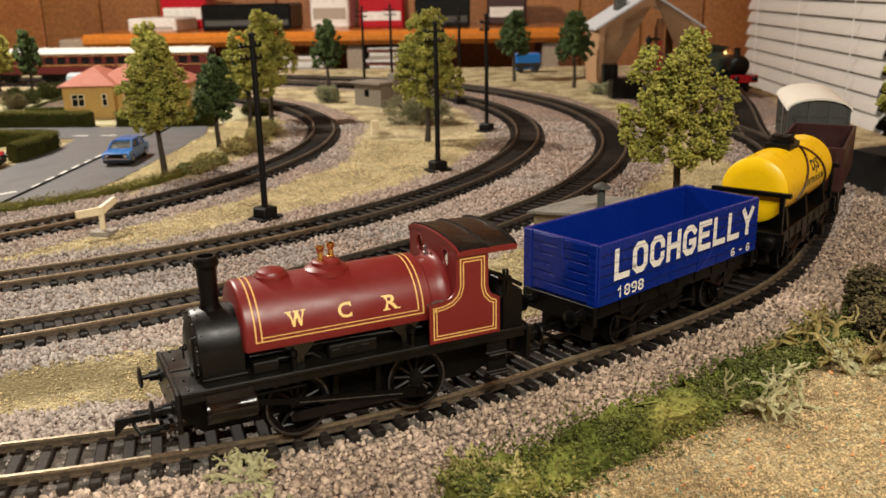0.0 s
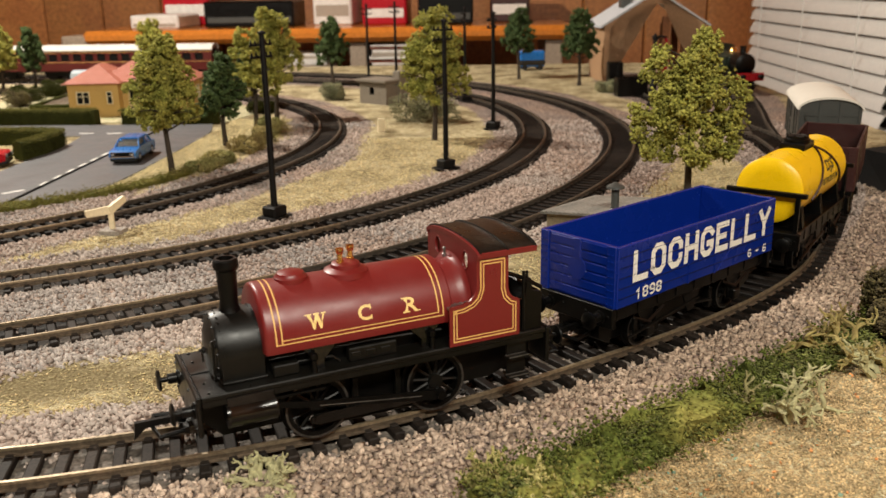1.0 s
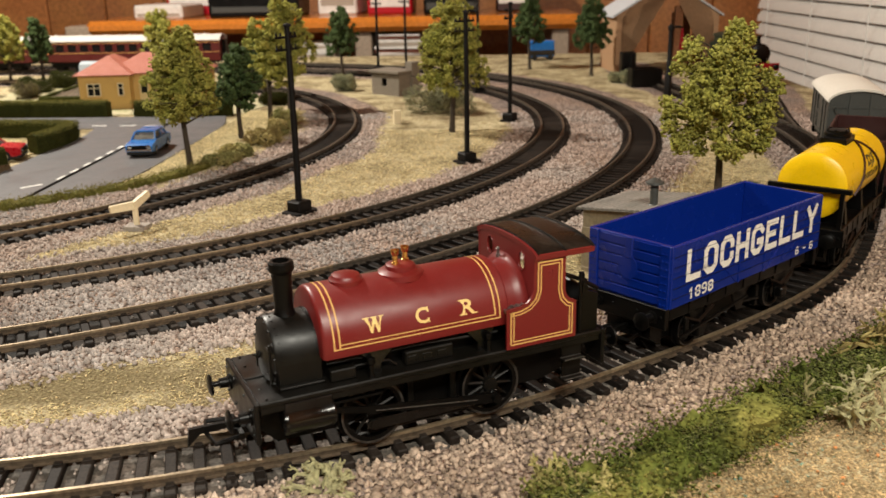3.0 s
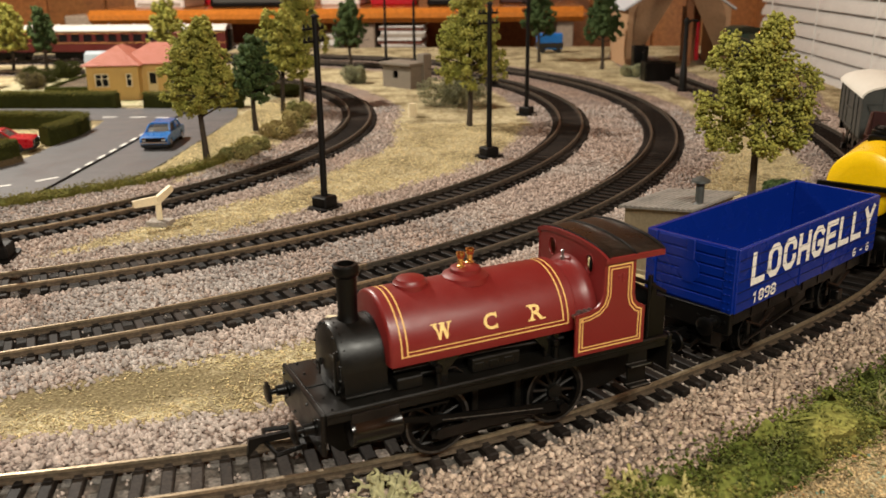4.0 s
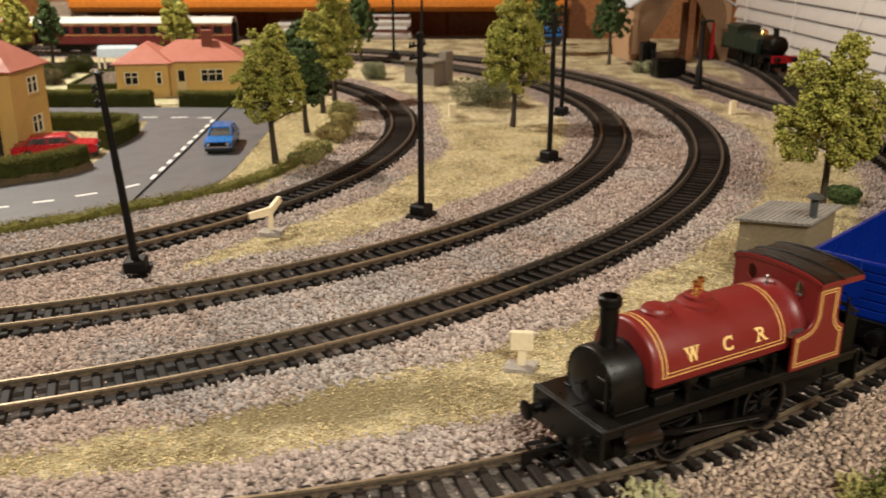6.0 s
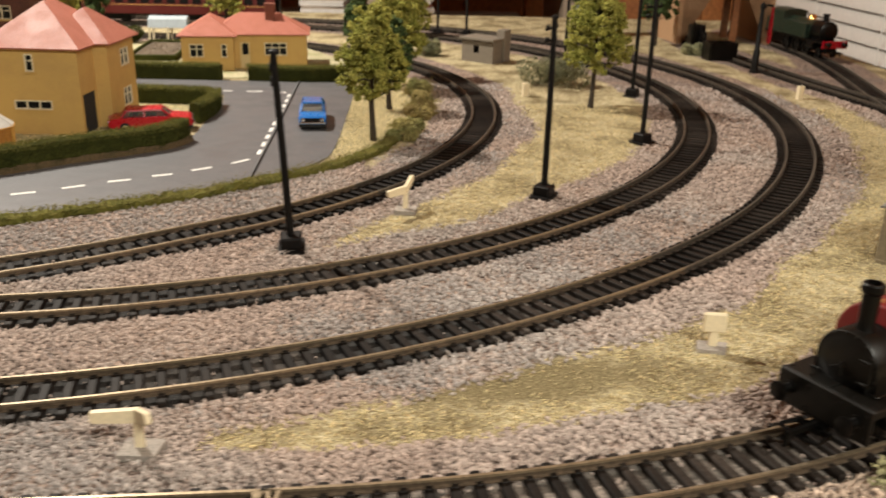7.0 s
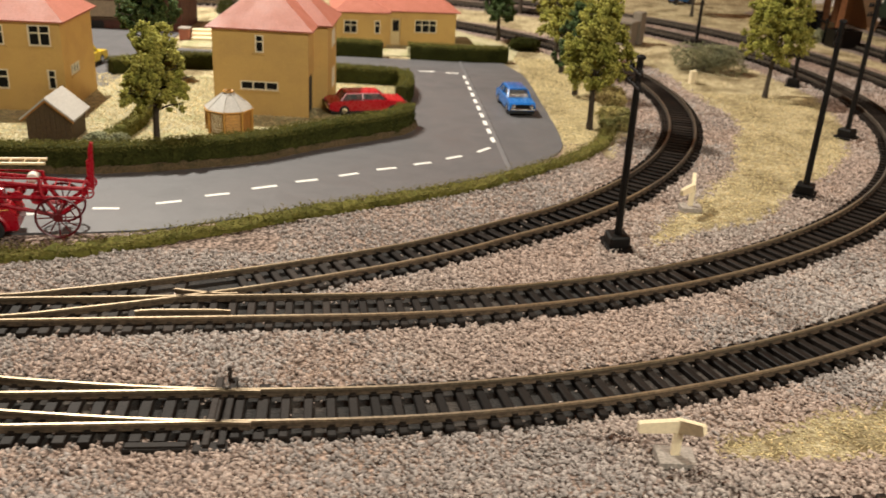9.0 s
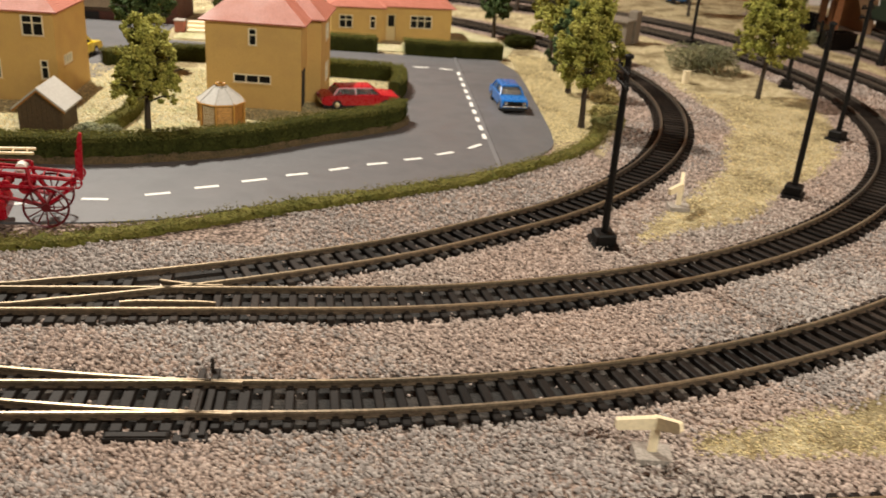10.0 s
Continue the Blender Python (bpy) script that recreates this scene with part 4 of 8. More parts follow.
        tube(bm, [(-4.45, s * 1.3, 3.98), (-4.95, s * 1.3, 3.76), (-5.5, s * 1.3, 3.42)], 0.065, 6)
        tube(bm, [(-5.06, s * 1.3, 3.6), (-5.06, s * 1.3, 3.95)], [0.05, 0.03], 6)
    part("bunker", bm, M["black"], ob)
    # pipes and boxes along the running plate
    for s in (-1, 1):
        bm = bmesh.new()
        tube(bm, [(2.0, s * 1.02, 2.72), (-0.6, s * 1.02, 2.72), (-2.6, s * 1.04, 2.64)], 0.05)
        tube(bm, [(1.9, s * 0.95, 2.5), (0.4, s * 0.98, 2.46), (0.2, s * 1.0, 2.3)], 0.035)
        box(bm, -1.3, 0.0, s * 1.0 - 0.14, s * 1.0 + 0.14, 2.26, 2.62, 0.03)
        box(bm, 1.3, 1.95, s * 1.0 - 0.18, s * 1.0 + 0.18, 2.26, 2.56, 0.03)
        for k in range(3):
            box(bm, -1.1 + 0.4 * k, -0.85 + 0.4 * k, s * 1.14 - 0.02, s * 1.14 + 0.02, 2.36, 2.52, 0.015)
        part("pipework", bm, M["dusty"], ob)
        for x in (0.95, -2.25):
            bm = bmesh.new()
            lathe(bm, [(0.09, 2.26), (0.07, 2.32), (0.07, 2.56), (0.1, 2.6), (0.1, 2.72), (0.03, 2.76)], 10, (x, s * 1.24, 0))
            part("sand_pipe", bm, M["black"], ob)
        for x in (-2.1, 0.75):
            bm = bmesh.new()
            prism(bm, [(x - 0.5, 2.92), (x + 0.5, 2.92), (x + 0.1, 2.5), (x + 0.1, 2.26), (x - 0.1, 2.26), (x - 0.1, 2.5)], s * 1.08 - 0.05, s * 1.08 + 0.05, "y")
            part("tank_bracket", bm, M["gloss"], ob)
    # cylinders, wheels and rods
    for s in (-1, 1):
        bm = bmesh.new()
        lathe(bm, [(0.02, 1.98), (0.3, 1.98), (0.32, 2.02), (0.31, 2.08), (0.31, 3.1), (0.33, 3.13), (0.32, 3.2), (0.02, 3.24)], 24, (0, s * 1.3, 1.62), "x")
        box(bm, 2.02, 3.16, s * 1.2 - 0.26, s * 1.2 + 0.26, 1.72, 2.12, 0.02)
        part("cylinder", bm, M["gloss"], ob)
        for x in (0.86, -2.44):
            wheel_part(ob, x, s * 0.86, 1.15, 0.84, 12, w=0.13)
        bm = bmesh.new()
        prism(bm, [(1.08, 0.82), (1.1, 0.96), (0.92, 1.04), (-2.4, 1.04), (-2.6, 0.96), (-2.58, 0.82), (-2.4, 0.76), (0.88, 0.76)], s * 1.1, s * 1.16, "y")
        for x in (0.86, -2.44):
            lathe(bm, [(0.02, s * 1.08), (0.14, s * 1.08), (0.14, s * 1.2), (0.02, s * 1.2)], 10, (x, 0, 0.9), "y")
        part("coupling_rod", bm, M["gloss"], ob)
        bm = bmesh.new()
        prism(bm, [(2.0, 1.54), (2.0, 1.68), (1.1, 1.5), (-2.3, 1.04), (-2.58, 0.94), (-2.44, 0.76), (1.1, 1.32)], s * 1.24, s * 1.3, "y")
        tube(bm, [(-2.44, s * 1.0, 0.9), (-2.44, s * 1.4, 0.9)], 0.13, 10)
        box(bm, 0.7, 2.0, s * 1.26 - 0.05, s * 1.26 + 0.05, 1.76, 1.82)
        rod = part("connecting_rod", bm, M["black"], ob)
        bm = bmesh.new()
        box(bm, -1.9, 0.9, s * 1.305 - 0.008, s * 1.305 + 0.008, 1.15, 1.17, m=Matrix.Translation((-0.5, 0, 1.16)) @ Matrix.Rotation(-0.135, 4, "Y") @ Matrix.Translation((0.5, 0, -1.16)))
        part("worn_edge", bm, M["steel"], rod, "bright worn edge of the rod")
        bm = bmesh.new()
        for x in (-0.2, -1.4):
            box(bm, x - 0.08, x + 0.08, s * 0.8 - 0.1, s * 0.8 + 0.1, 0.6, 1.7, 0.02)
        tube(bm, [(1.6, s * 0.95, 0.62), (-3.4, s * 0.95, 0.62)], 0.04, 5)
        part("brake_gear", bm, M["dusty"], ob)
    return ob


# ---- four-wheeled wagons ----
# narrow block capitals: strokes as (along, up) lines on a grid one letter wide and one high
STROKES = {
    "L": [((0, 1), (0, 0), (1, 0))],
    "O": [((0, 0.2), (0, 0.8), (0.28, 1), (0.72, 1), (1, 0.8), (1, 0.2), (0.72, 0), (0.28, 0), (0, 0.2))],
    "C": [((1, 0.68), (1, 0.8), (0.72, 1), (0.28, 1), (0, 0.8), (0, 0.2), (0.28, 0), (0.72, 0), (1, 0.2), (1, 0.32))],
    "H": [((0, 0), (0, 1)), ((1, 0), (1, 1)), ((0, 0.5), (1, 0.5))],
    "G": [((1, 0.82), (0.72, 1), (0.28, 1), (0, 0.8), (0, 0.2), (0.28, 0), (0.72, 0), (1, 0.2), (1, 0.42), (0.6, 0.42))],
    "E": [((1, 1), (0, 1), (0, 0), (1, 0)), ((0, 0.52), (0.8, 0.52))],
    "Y": [((0, 1), (0.5, 0.45), (0.5, 0)), ((1, 1), (0.5, 0.45))],
    "1": [((0.1, 0.8), (0.5, 1), (0.5, 0))],
    "8": [((0.25, 0.52), (0, 0.7), (0, 0.86), (0.28, 1), (0.72, 1), (1, 0.86), (1, 0.7), (0.75, 0.52), (0.25, 0.52), (0, 0.34), (0, 0.16), (0.28, 0), (0.72, 0), (1, 0.16), (1, 0.34), (0.75, 0.52))],
    "9": [((0.2, 0), (0.72, 0), (1, 0.2), (1, 0.84), (0.72, 1), (0.28, 1), (0, 0.84), (0, 0.62), (0.28, 0.48), (1, 0.5))],
    "6": [((0.8, 1), (0.28, 1), (0, 0.8), (0, 0.16), (0.28, 0), (0.72, 0), (1, 0.16), (1, 0.38), (0.72, 0.52), (0, 0.5))],
    "-": [((0.1, 0.48), (0.9, 0.48))],
}


def stencil(name, text, height, width, put, material_, parent, label="", bold=0.2):
    """Block capitals drawn with a broad flat brush, as a thin skin: one part for each letter."""
    cells = [c for c in text if c != " "]
    pitch = width / len(cells)
    w = bold * height
    slim = min(pitch - 0.12 * height, 0.78 * height)
    s = 1 if put(0, 0)[1] > 0 else -1
    for i, ch in enumerate(cells):
        bm = bmesh.new()
        x0, span = i * pitch + w / 2, slim - w
        for k, line in enumerate(STROKES[ch]):
            p = [Vector((x0 + span * a, w / 2 + (height - w) * b)) for a, b in line]
            d = [(b - a).normalized() for a, b in zip(p, p[1:])]
            p[0], p[-1] = p[0] - d[0] * w * 0.45, p[-1] + d[-1] * w * 0.45
            rows = []
            for j, q in enumerate(p):
                e, f = d[max(j - 1, 0)], d[min(j, len(d) - 1)]
                n = Vector((-e.y - f.y, e.x + f.x)).normalized()
                n = n * (w / 2) / max(0.6, n.dot(Vector((-f.y, f.x))))
                rows.append((q + n, q - n))
            vs = []
            for a, b in rows:
                pair = []
                for q in (a, b):
                    g = put(q.x, q.y)
                    pair.append(bm.verts.new((g[0], g[1] + s * 0.0006 * k, g[2])))
                vs.append(pair)
            for (a, b), (c, e) in zip(vs, vs[1:]):
                bm.faces.new((a, b, e, c))
        bmesh.ops.recalc_face_normals(bm, faces=bm.faces[:])
        part(name, bm, material_, parent, label + " " + ch, smooth=0)


def underframe(ob, half, wheel=2.3, deck=2.1):
    """Frame, axle guards, wheels, brakes and buffers under a wagon whose body starts at the deck."""
    d = deck - 2.36
    # chassis weight, added in black to stand for the shade beneath
    bm = bmesh.new()
    box(bm, -half * 0.86, half * 0.86, -0.62, 0.62, 0.62, 2.2 + d, 0.05)
    part("chassis_block", bm, M["black"], ob)
    bm = bmesh.new()
    for s in (-1, 1):
        box(bm, -half, half, s * 1.22 - 0.08, s * 1.22 + 0.08, 1.86 + d, 2.36 + d, 0.02)
        for k in range(9):
            x = half * (-0.92 + 0.23 * k)
            box(bm, x - 0.05, x + 0.05, s * 1.31 - 0.02, s * 1.31 + 0.02, 1.94 + d, 2.3 + d, 0.01)
    box(bm, -half, half, -1.2, 1.2, 2.1 + d, 2.36 + d)
    part("solebar", bm, M["black"], ob)
    for e in (-1, 1):
        bm = bmesh.new()
        box(bm, e * half - 0.1, e * half + 0.1, -1.45, 1.45, 1.72 + d, 2.37 + d, 0.02)
        for y in (-1.3, -0.45, 0.45, 1.3):
            lathe(bm, [(0.05, e * (half + 0.1)), (0.04, e * (half + 0.13)), (0.005, e * (half + 0.14))], 6, (0, y, 2.1 + d), "x")
        part("headstock", bm, M["black"], ob)
        for y in (-1.0, 1.0):
            buffer_part(ob, e * (half + 0.1), y, 2.04 + d, e)
        coupling_part(ob, e * (half - 0.35), e)
        # added black infill, blocks the lit ground showing behind the coupling
        bm = bmesh.new()
        prism(bm, [(e * half * 0.84, 0.62), (e * (half - 0.12), 0.95), (e * (half - 0.12), 1.8 + d), (e * half * 0.84, 1.9 + d)], -0.8, 0.8, "y")
        bmesh.ops.recalc_face_normals(bm, faces=bm.faces[:])
        part("coupling_bay", bm, M["black"], ob)
        for s in (-1, 1):
            wheel_part(ob, e * wheel, s * 0.86, 0.9, 0.6, 8)
            bm = bmesh.new()
            prism(bm, [(e * wheel - 0.46, 1.9 + d), (e * wheel - 0.34, 1.4), (e * wheel - 0.22, 0.72), (e * wheel + 0.22, 0.72), (e * wheel + 0.34, 1.4), (e * wheel + 0.46, 1.9 + d)], s * 1.16, s * 1.22, "y")
            box(bm, e * wheel - 0.2, e * wheel + 0.2, s * 1.3 - 0.14, s * 1.3 + 0.14, 0.74, 1.1, 0.04)
            for k in range(4):
                w = 0.78 - 0.14 * k
                tube(bm, [(e * wheel - w, s * 1.29, 1.52 - 0.07 * k), (e * wheel, s * 1.29, 1.2 - 0.02 * k), (e * wheel + w, s * 1.29, 1.52 - 0.07 * k)], 0.045, 4)
            part("axlebox", bm, M["black"], ob)
    for s in (-1, 1):
        bm = bmesh.new()
        tube(bm, [(-0.2, s * 1.34, 1.35), (1.6, s * 1.38, 1.2), (half * 0.82, s * 1.38, 0.95)], 0.05, 5)
        prism(bm, [(-0.5, 1.85 + d), (-0.15, 0.9), (0.15, 0.9), (0.5, 1.85 + d)], s * 1.14, s * 1.2, "y")
        for x in (-1.5, 1.5):
            box(bm, x - 0.1, x + 0.1, s * 0.86 - 0.12, s * 0.86 + 0.12, 0.55, 1.3, 0.03)
            tube(bm, [(x, s * 1.0, 0.85), (0, s * 1.1, 1.1)], 0.06, 5)
        box(bm, half * 0.7, half * 0.74, s * 1.3 - 0.04, s * 1.3 + 0.04, 0.8, 1.75 + d, 0.01)
        part("brake_gear", bm, M["black"], ob)


def open_wagon(m, paint, label, lettered, half=3.87, top=4.45):
    ob = thing("open_wagon", m, label, "wagon", "goods wagons of the train")
    low = 2.1
    underframe(ob, half, wheel=2.45 if half > 4 else 2.15, deck=low)
    t, w = 0.13, 1.53
    joints = [low + (top - low) * k / 6 for k in range(1, 6)]
    for s in (-1, 1):
        bm = bmesh.new()
        box(bm, -half, half, s * w - (t if s > 0 else 0), s * w + (0 if s > 0 else t), low, top, 0.025)
        y = s * w
        for x in (-0.75, 0.75):
            box(bm, x - 0.05, x + 0.05, y - 0.02, y + 0.02, low, top - 0.08)
        for x0, x1 in ((-0.9, -2.9), (0.9, 2.9)):
            tube(bm, [(x0, y, low + 0.06), (x1, y, top - 0.2)], 0.022, 5)
        side = part("side", bm, paint, ob)
        if lettered:
            for z in joints:
                bm = bmesh.new()
                box(bm, -half + 0.05, half - 0.05, y - 0.031, y + 0.031, z - 0.006, z + 0.006)
                part("plank_joint", bm, M["navy"], side)

            def wall(u, v, s=s, y=y):
                return (3.68 - u if s > 0 else -3.68 + u, y + s * 0.027, 2.8 + v)
            stencil("name_letter", "LOCHGELLY", 1.0, 7.78, wall, M["letter"], side, "large white stencilled letter", bold=0.2)

            def foot(u, v, s=s, y=y):
                return (3.5 - u if s > 0 else -3.5 + u, y + s * 0.027, 2.22 + v)
            stencil("year_figure", "1898", 0.36, 1.34, foot, M["letter"], side, "white figure of the year", bold=0.19)

            def load(u, v, s=s, y=y):
                return (-2.7 - u if s > 0 else 2.7 + u, y + s * 0.027, 2.2 + v)
            stencil("load_figure", "6 - 6", 0.29, 1.42, load, M["letter"], side, "small white figure", bold=0.19)
    for e in (-1, 1):
        bm = bmesh.new()
        box(bm, e * half - (t if e > 0 else 0), e * half + (0 if e > 0 else t), -w + t, w - t, low, top, 0.02)
        pitch = (top - low - 0.06) / 6
        for k in range(6):
            z = low + 0.06 + k * pitch
            box(bm, e * half - 0.02, e * half + 0.03, -1.12, 1.12, z, z + pitch - 0.05, 0.014)
        for y in (-1.3, 1.3):
            box(bm, e * half - 0.05, e * half + 0.07, y - 0.17, y + 0.17, low, top + 0.01, 0.02)
            for k in range(8):
                for dy in (-0.07, 0.07):
                    lathe(bm, [(0.028, e * half + e * 0.06), (0.028, e * half + e * 0.1), (0.005, e * half + e * 0.11)], 6, (0, y + dy, low + 0.12 + k * (top - low - 0.15) / 8), "x")
        prism(bm, [(0.36 * math.cos(radians(a + 22.5)), (low + top) / 2 + 0.02 + 0.4 * math.sin(radians(a + 22.5))) for a in range(0, 360, 45)], e * half + 0.02 * e, e * half + 0.05 * e, "x")
        box(bm, e * half - 0.02, e * half + 0.06, -0.14, 0.14, (low + top) / 2 + 0.3, top, 0.02)
        part("end", bm, paint, ob)
    bm = bmesh.new()
    box(bm, -half + t, half - t, -w + t, w - t, low, low + 0.16)
    part("floor_boards", bm, paint, ob)
    return ob


def tank_wagon(m):
    ob = thing("tank_wagon", m, "bright yellow petroleum tank wagon with black straps and filler", "wagon", "goods wagons of the train")
    underframe(ob, 3.7, wheel=2.15)
    R, Z, H = 1.27, 3.55, 3.25
    bm = bmesh.new()
    lathe(bm, [(0.02, -H - 0.06), (R * 0.6, -H - 0.05), (R - 0.1, -H), (R, -H + 0.08), (R, H - 0.08), (R - 0.1, H), (R * 0.6, H + 0.05), (0.02, H + 0.06)], 44, (0, 0, Z), "x")
    tank = part("tank", bm, M["yellow"], ob, "glossy bright yellow cylinder")
    bm = bmesh.new()
    box(bm, -0.72, 0.72, -0.5, 0.5, 4.62, 4.98, 0.04)
    lathe(bm, [(0.52, 4.96), (0.52, 5.1), (0.44, 5.14), (0.44, 5.22), (0.02, 5.28)], 18, (0, 0, 0))
    for k in range(6):
        lathe(bm, [(0.05, 5.14), (0.05, 5.26), (0.01, 5.28)], 6, (0.4 * math.cos(TAU * k / 6), 0.4 * math.sin(TAU * k / 6), 0))
    part("filler", bm, M["black"], ob, "stepped black filler hatch")
    for s in (-1, 1):
        for e in (-1, 1):
            bm = bmesh.new()
            pts = []
            for k in range(15):
                f = k / 14
                a = radians(66 - 92 * f)
                pts.append((-0.6 + (2.1 if e > 0 else -1.9) * f, s * (R + 0.03) * math.cos(a), Z + (R + 0.03) * math.sin(a)))
            tube(bm, pts, 0.05, 6)
            part("strap", bm, M["brown"], ob, "thin dark brown strap")

        def side(u, v, s=s):
            a = radians(7) + v / R
            return ((-0.2 - u) if s > 0 else -1.2 + u, s * (R + 0.012) * math.cos(a), Z + (R + 0.012) * math.sin(a))
        lettering("initials", "DJS", 0.6, 1.0, side, M["print"], tank, "dark initials DJS", bold=0.035)

        def under(u, v, s=s):
            a = radians(-9) + v / R
            return ((0.5 - u) if s > 0 else -1.8 + u, s * (R + 0.012) * math.cos(a), Z + (R + 0.012) * math.sin(a))
        lettering("word", "PETROLEUM", 0.27, 2.3, under, M["print"], tank, "dark word PETROLEUM", bold=0.015)
    for e in (-1, 1):
        bm = bmesh.new()
        box(bm, e * 3.5 - 0.1, e * 3.5 + 0.1, -1.52, 1.52, 3.45, 3.63, 0.02)
        for y in (-1.2, 1.2):
            box(bm, e * 3.5 - 0.08, e * 3.5 + 0.08, y - 0.08, y + 0.08, 2.05, 3.5)
        part("end_beam", bm, M["black"], ob)
    bm = bmesh.new()
    for x in (-2.6, 0, 2.6):
        prism(bm, [(-1.25, 2.08), (1.25, 2.08), (1.12, 3.0), (0.6, 2.5), (-0.6, 2.5), (-1.12, 3.0)], x - 0.15, x + 0.15, "x")
    part("cradle", bm, M["black"], ob)
    return ob


def covered_van(m):
    ob = thing("covered_van", m, "dark grey covered goods van with a curved off-white roof", "wagon", "goods wagons of the train")
    underframe(ob, 3.7, wheel=2.15, deck=2.36)
    bm = bmesh.new()
    arch = [(1.55 * math.cos(radians(a)), 4.62 + 0.62 * math.sin(radians(a))) for a in range(0, 181, 15)]
    prism(bm, [(1.55, 2.38)] + arch + [(-1.55, 2.38)], -3.7, 3.7, "x")
    body = part("body", bm, M["grey"], ob)
    for e in (-1, 1):
        x = e * 3.7
        for y in (-1.5, -0.52, 0.52, 1.5):
            bm = bmesh.new()
            box(bm, x - 0.06, x + 0.06, y - 0.07, y + 0.07, 2.38, 4.7 if abs(y) > 1 else 5.05)
            part("stanchion", bm, M["grey"], body)
        for z in (3.4, 4.3):
            bm = bmesh.new()
            box(bm, x - 0.04, x + 0.04, -1.45, 1.45, z - 0.05, z + 0.05)
            part("rail", bm, M["grey"], body)
        bm = bmesh.new()
        tube(bm, [(x + 0.05 * e, -0.55, 2.6), (x + 0.05 * e, -1.3, 4.2)], 0.04, 5)
        part("brace", bm, M["grey"], body)
    for s in (-1, 1):
        for x in (-3.6, -2.3, 2.3, 3.6):
            bm = bmesh.new()
            box(bm, x - 0.07, x + 0.07, s * 1.55 - 0.05, s * 1.55 + 0.05, 2.38, 4.6)
            part("stanchion", bm, M["grey"], body)
        bm = bmesh.new()
        plate(bm, [(-1.15, 2.4), (1.15, 2.4), (1.15, 4.58), (-1.15, 4.58)], [[(-1, 2.55), (1, 2.55), (1, 3.42), (-1, 3.42)], [(-1, 3.56), (1, 3.56), (1, 4.45), (-1, 4.45)]], s * 1.5, s * 1.6, "y")
        part("door", bm, M["grey"], body)
    bm = bmesh.new()
    lp = []
    for x in (-3.85, 3.85):
        lp.append([(x, 1.7 * math.cos(radians(a)), 4.62 + 0.70 * math.sin(radians(a))) for a in range(0, 181, 9)] + [(x, 1.62 * math.cos(radians(a)), 4.58 + 0.62 * math.sin(radians(a))) for a in range(180, -1, -9)])
    rings(bm, lp)
    bmesh.ops.recalc_face_normals(bm, faces=bm.faces[:])
    part("roof", bm, M["roofwhite"], ob, "curved off-white roof")
    return ob


RIDE = LIFT + 0.06
saddle_engine(at(-6.62, 26.77, RIDE, -151.5))
open_wagon(at(3.24, 34.03, RIDE, -136.2), M["blue"], "bright blue open wagon lettered LOCHGELLY in white", True, half=4.34, top=4.0)
tank_wagon(at(9.95, 41.75, RIDE, 236))
open_wagon(at(14.1, 49.3, RIDE - 0.1, 245), M["brown"], "dark red-brown open goods wagon without lettering", False, half=3.6, top=4.1)
covered_van(at(16.9, 58.3, RIDE - 0.2, 257))


# ---- passenger coaches on the far straight ----
M["coachroof"] = material("pale_dusty_grey_roof", (0.56, 0.53, 0.49), 0.55, vary=0.15, fine=8, coarse=0.6, bump=0.1)
M["coach"] = material("dark_maroon_coach_side", (0.085, 0.012, 0.011), 0.35, vary=0.12, fine=12, coarse=1.0, bump=0.05)


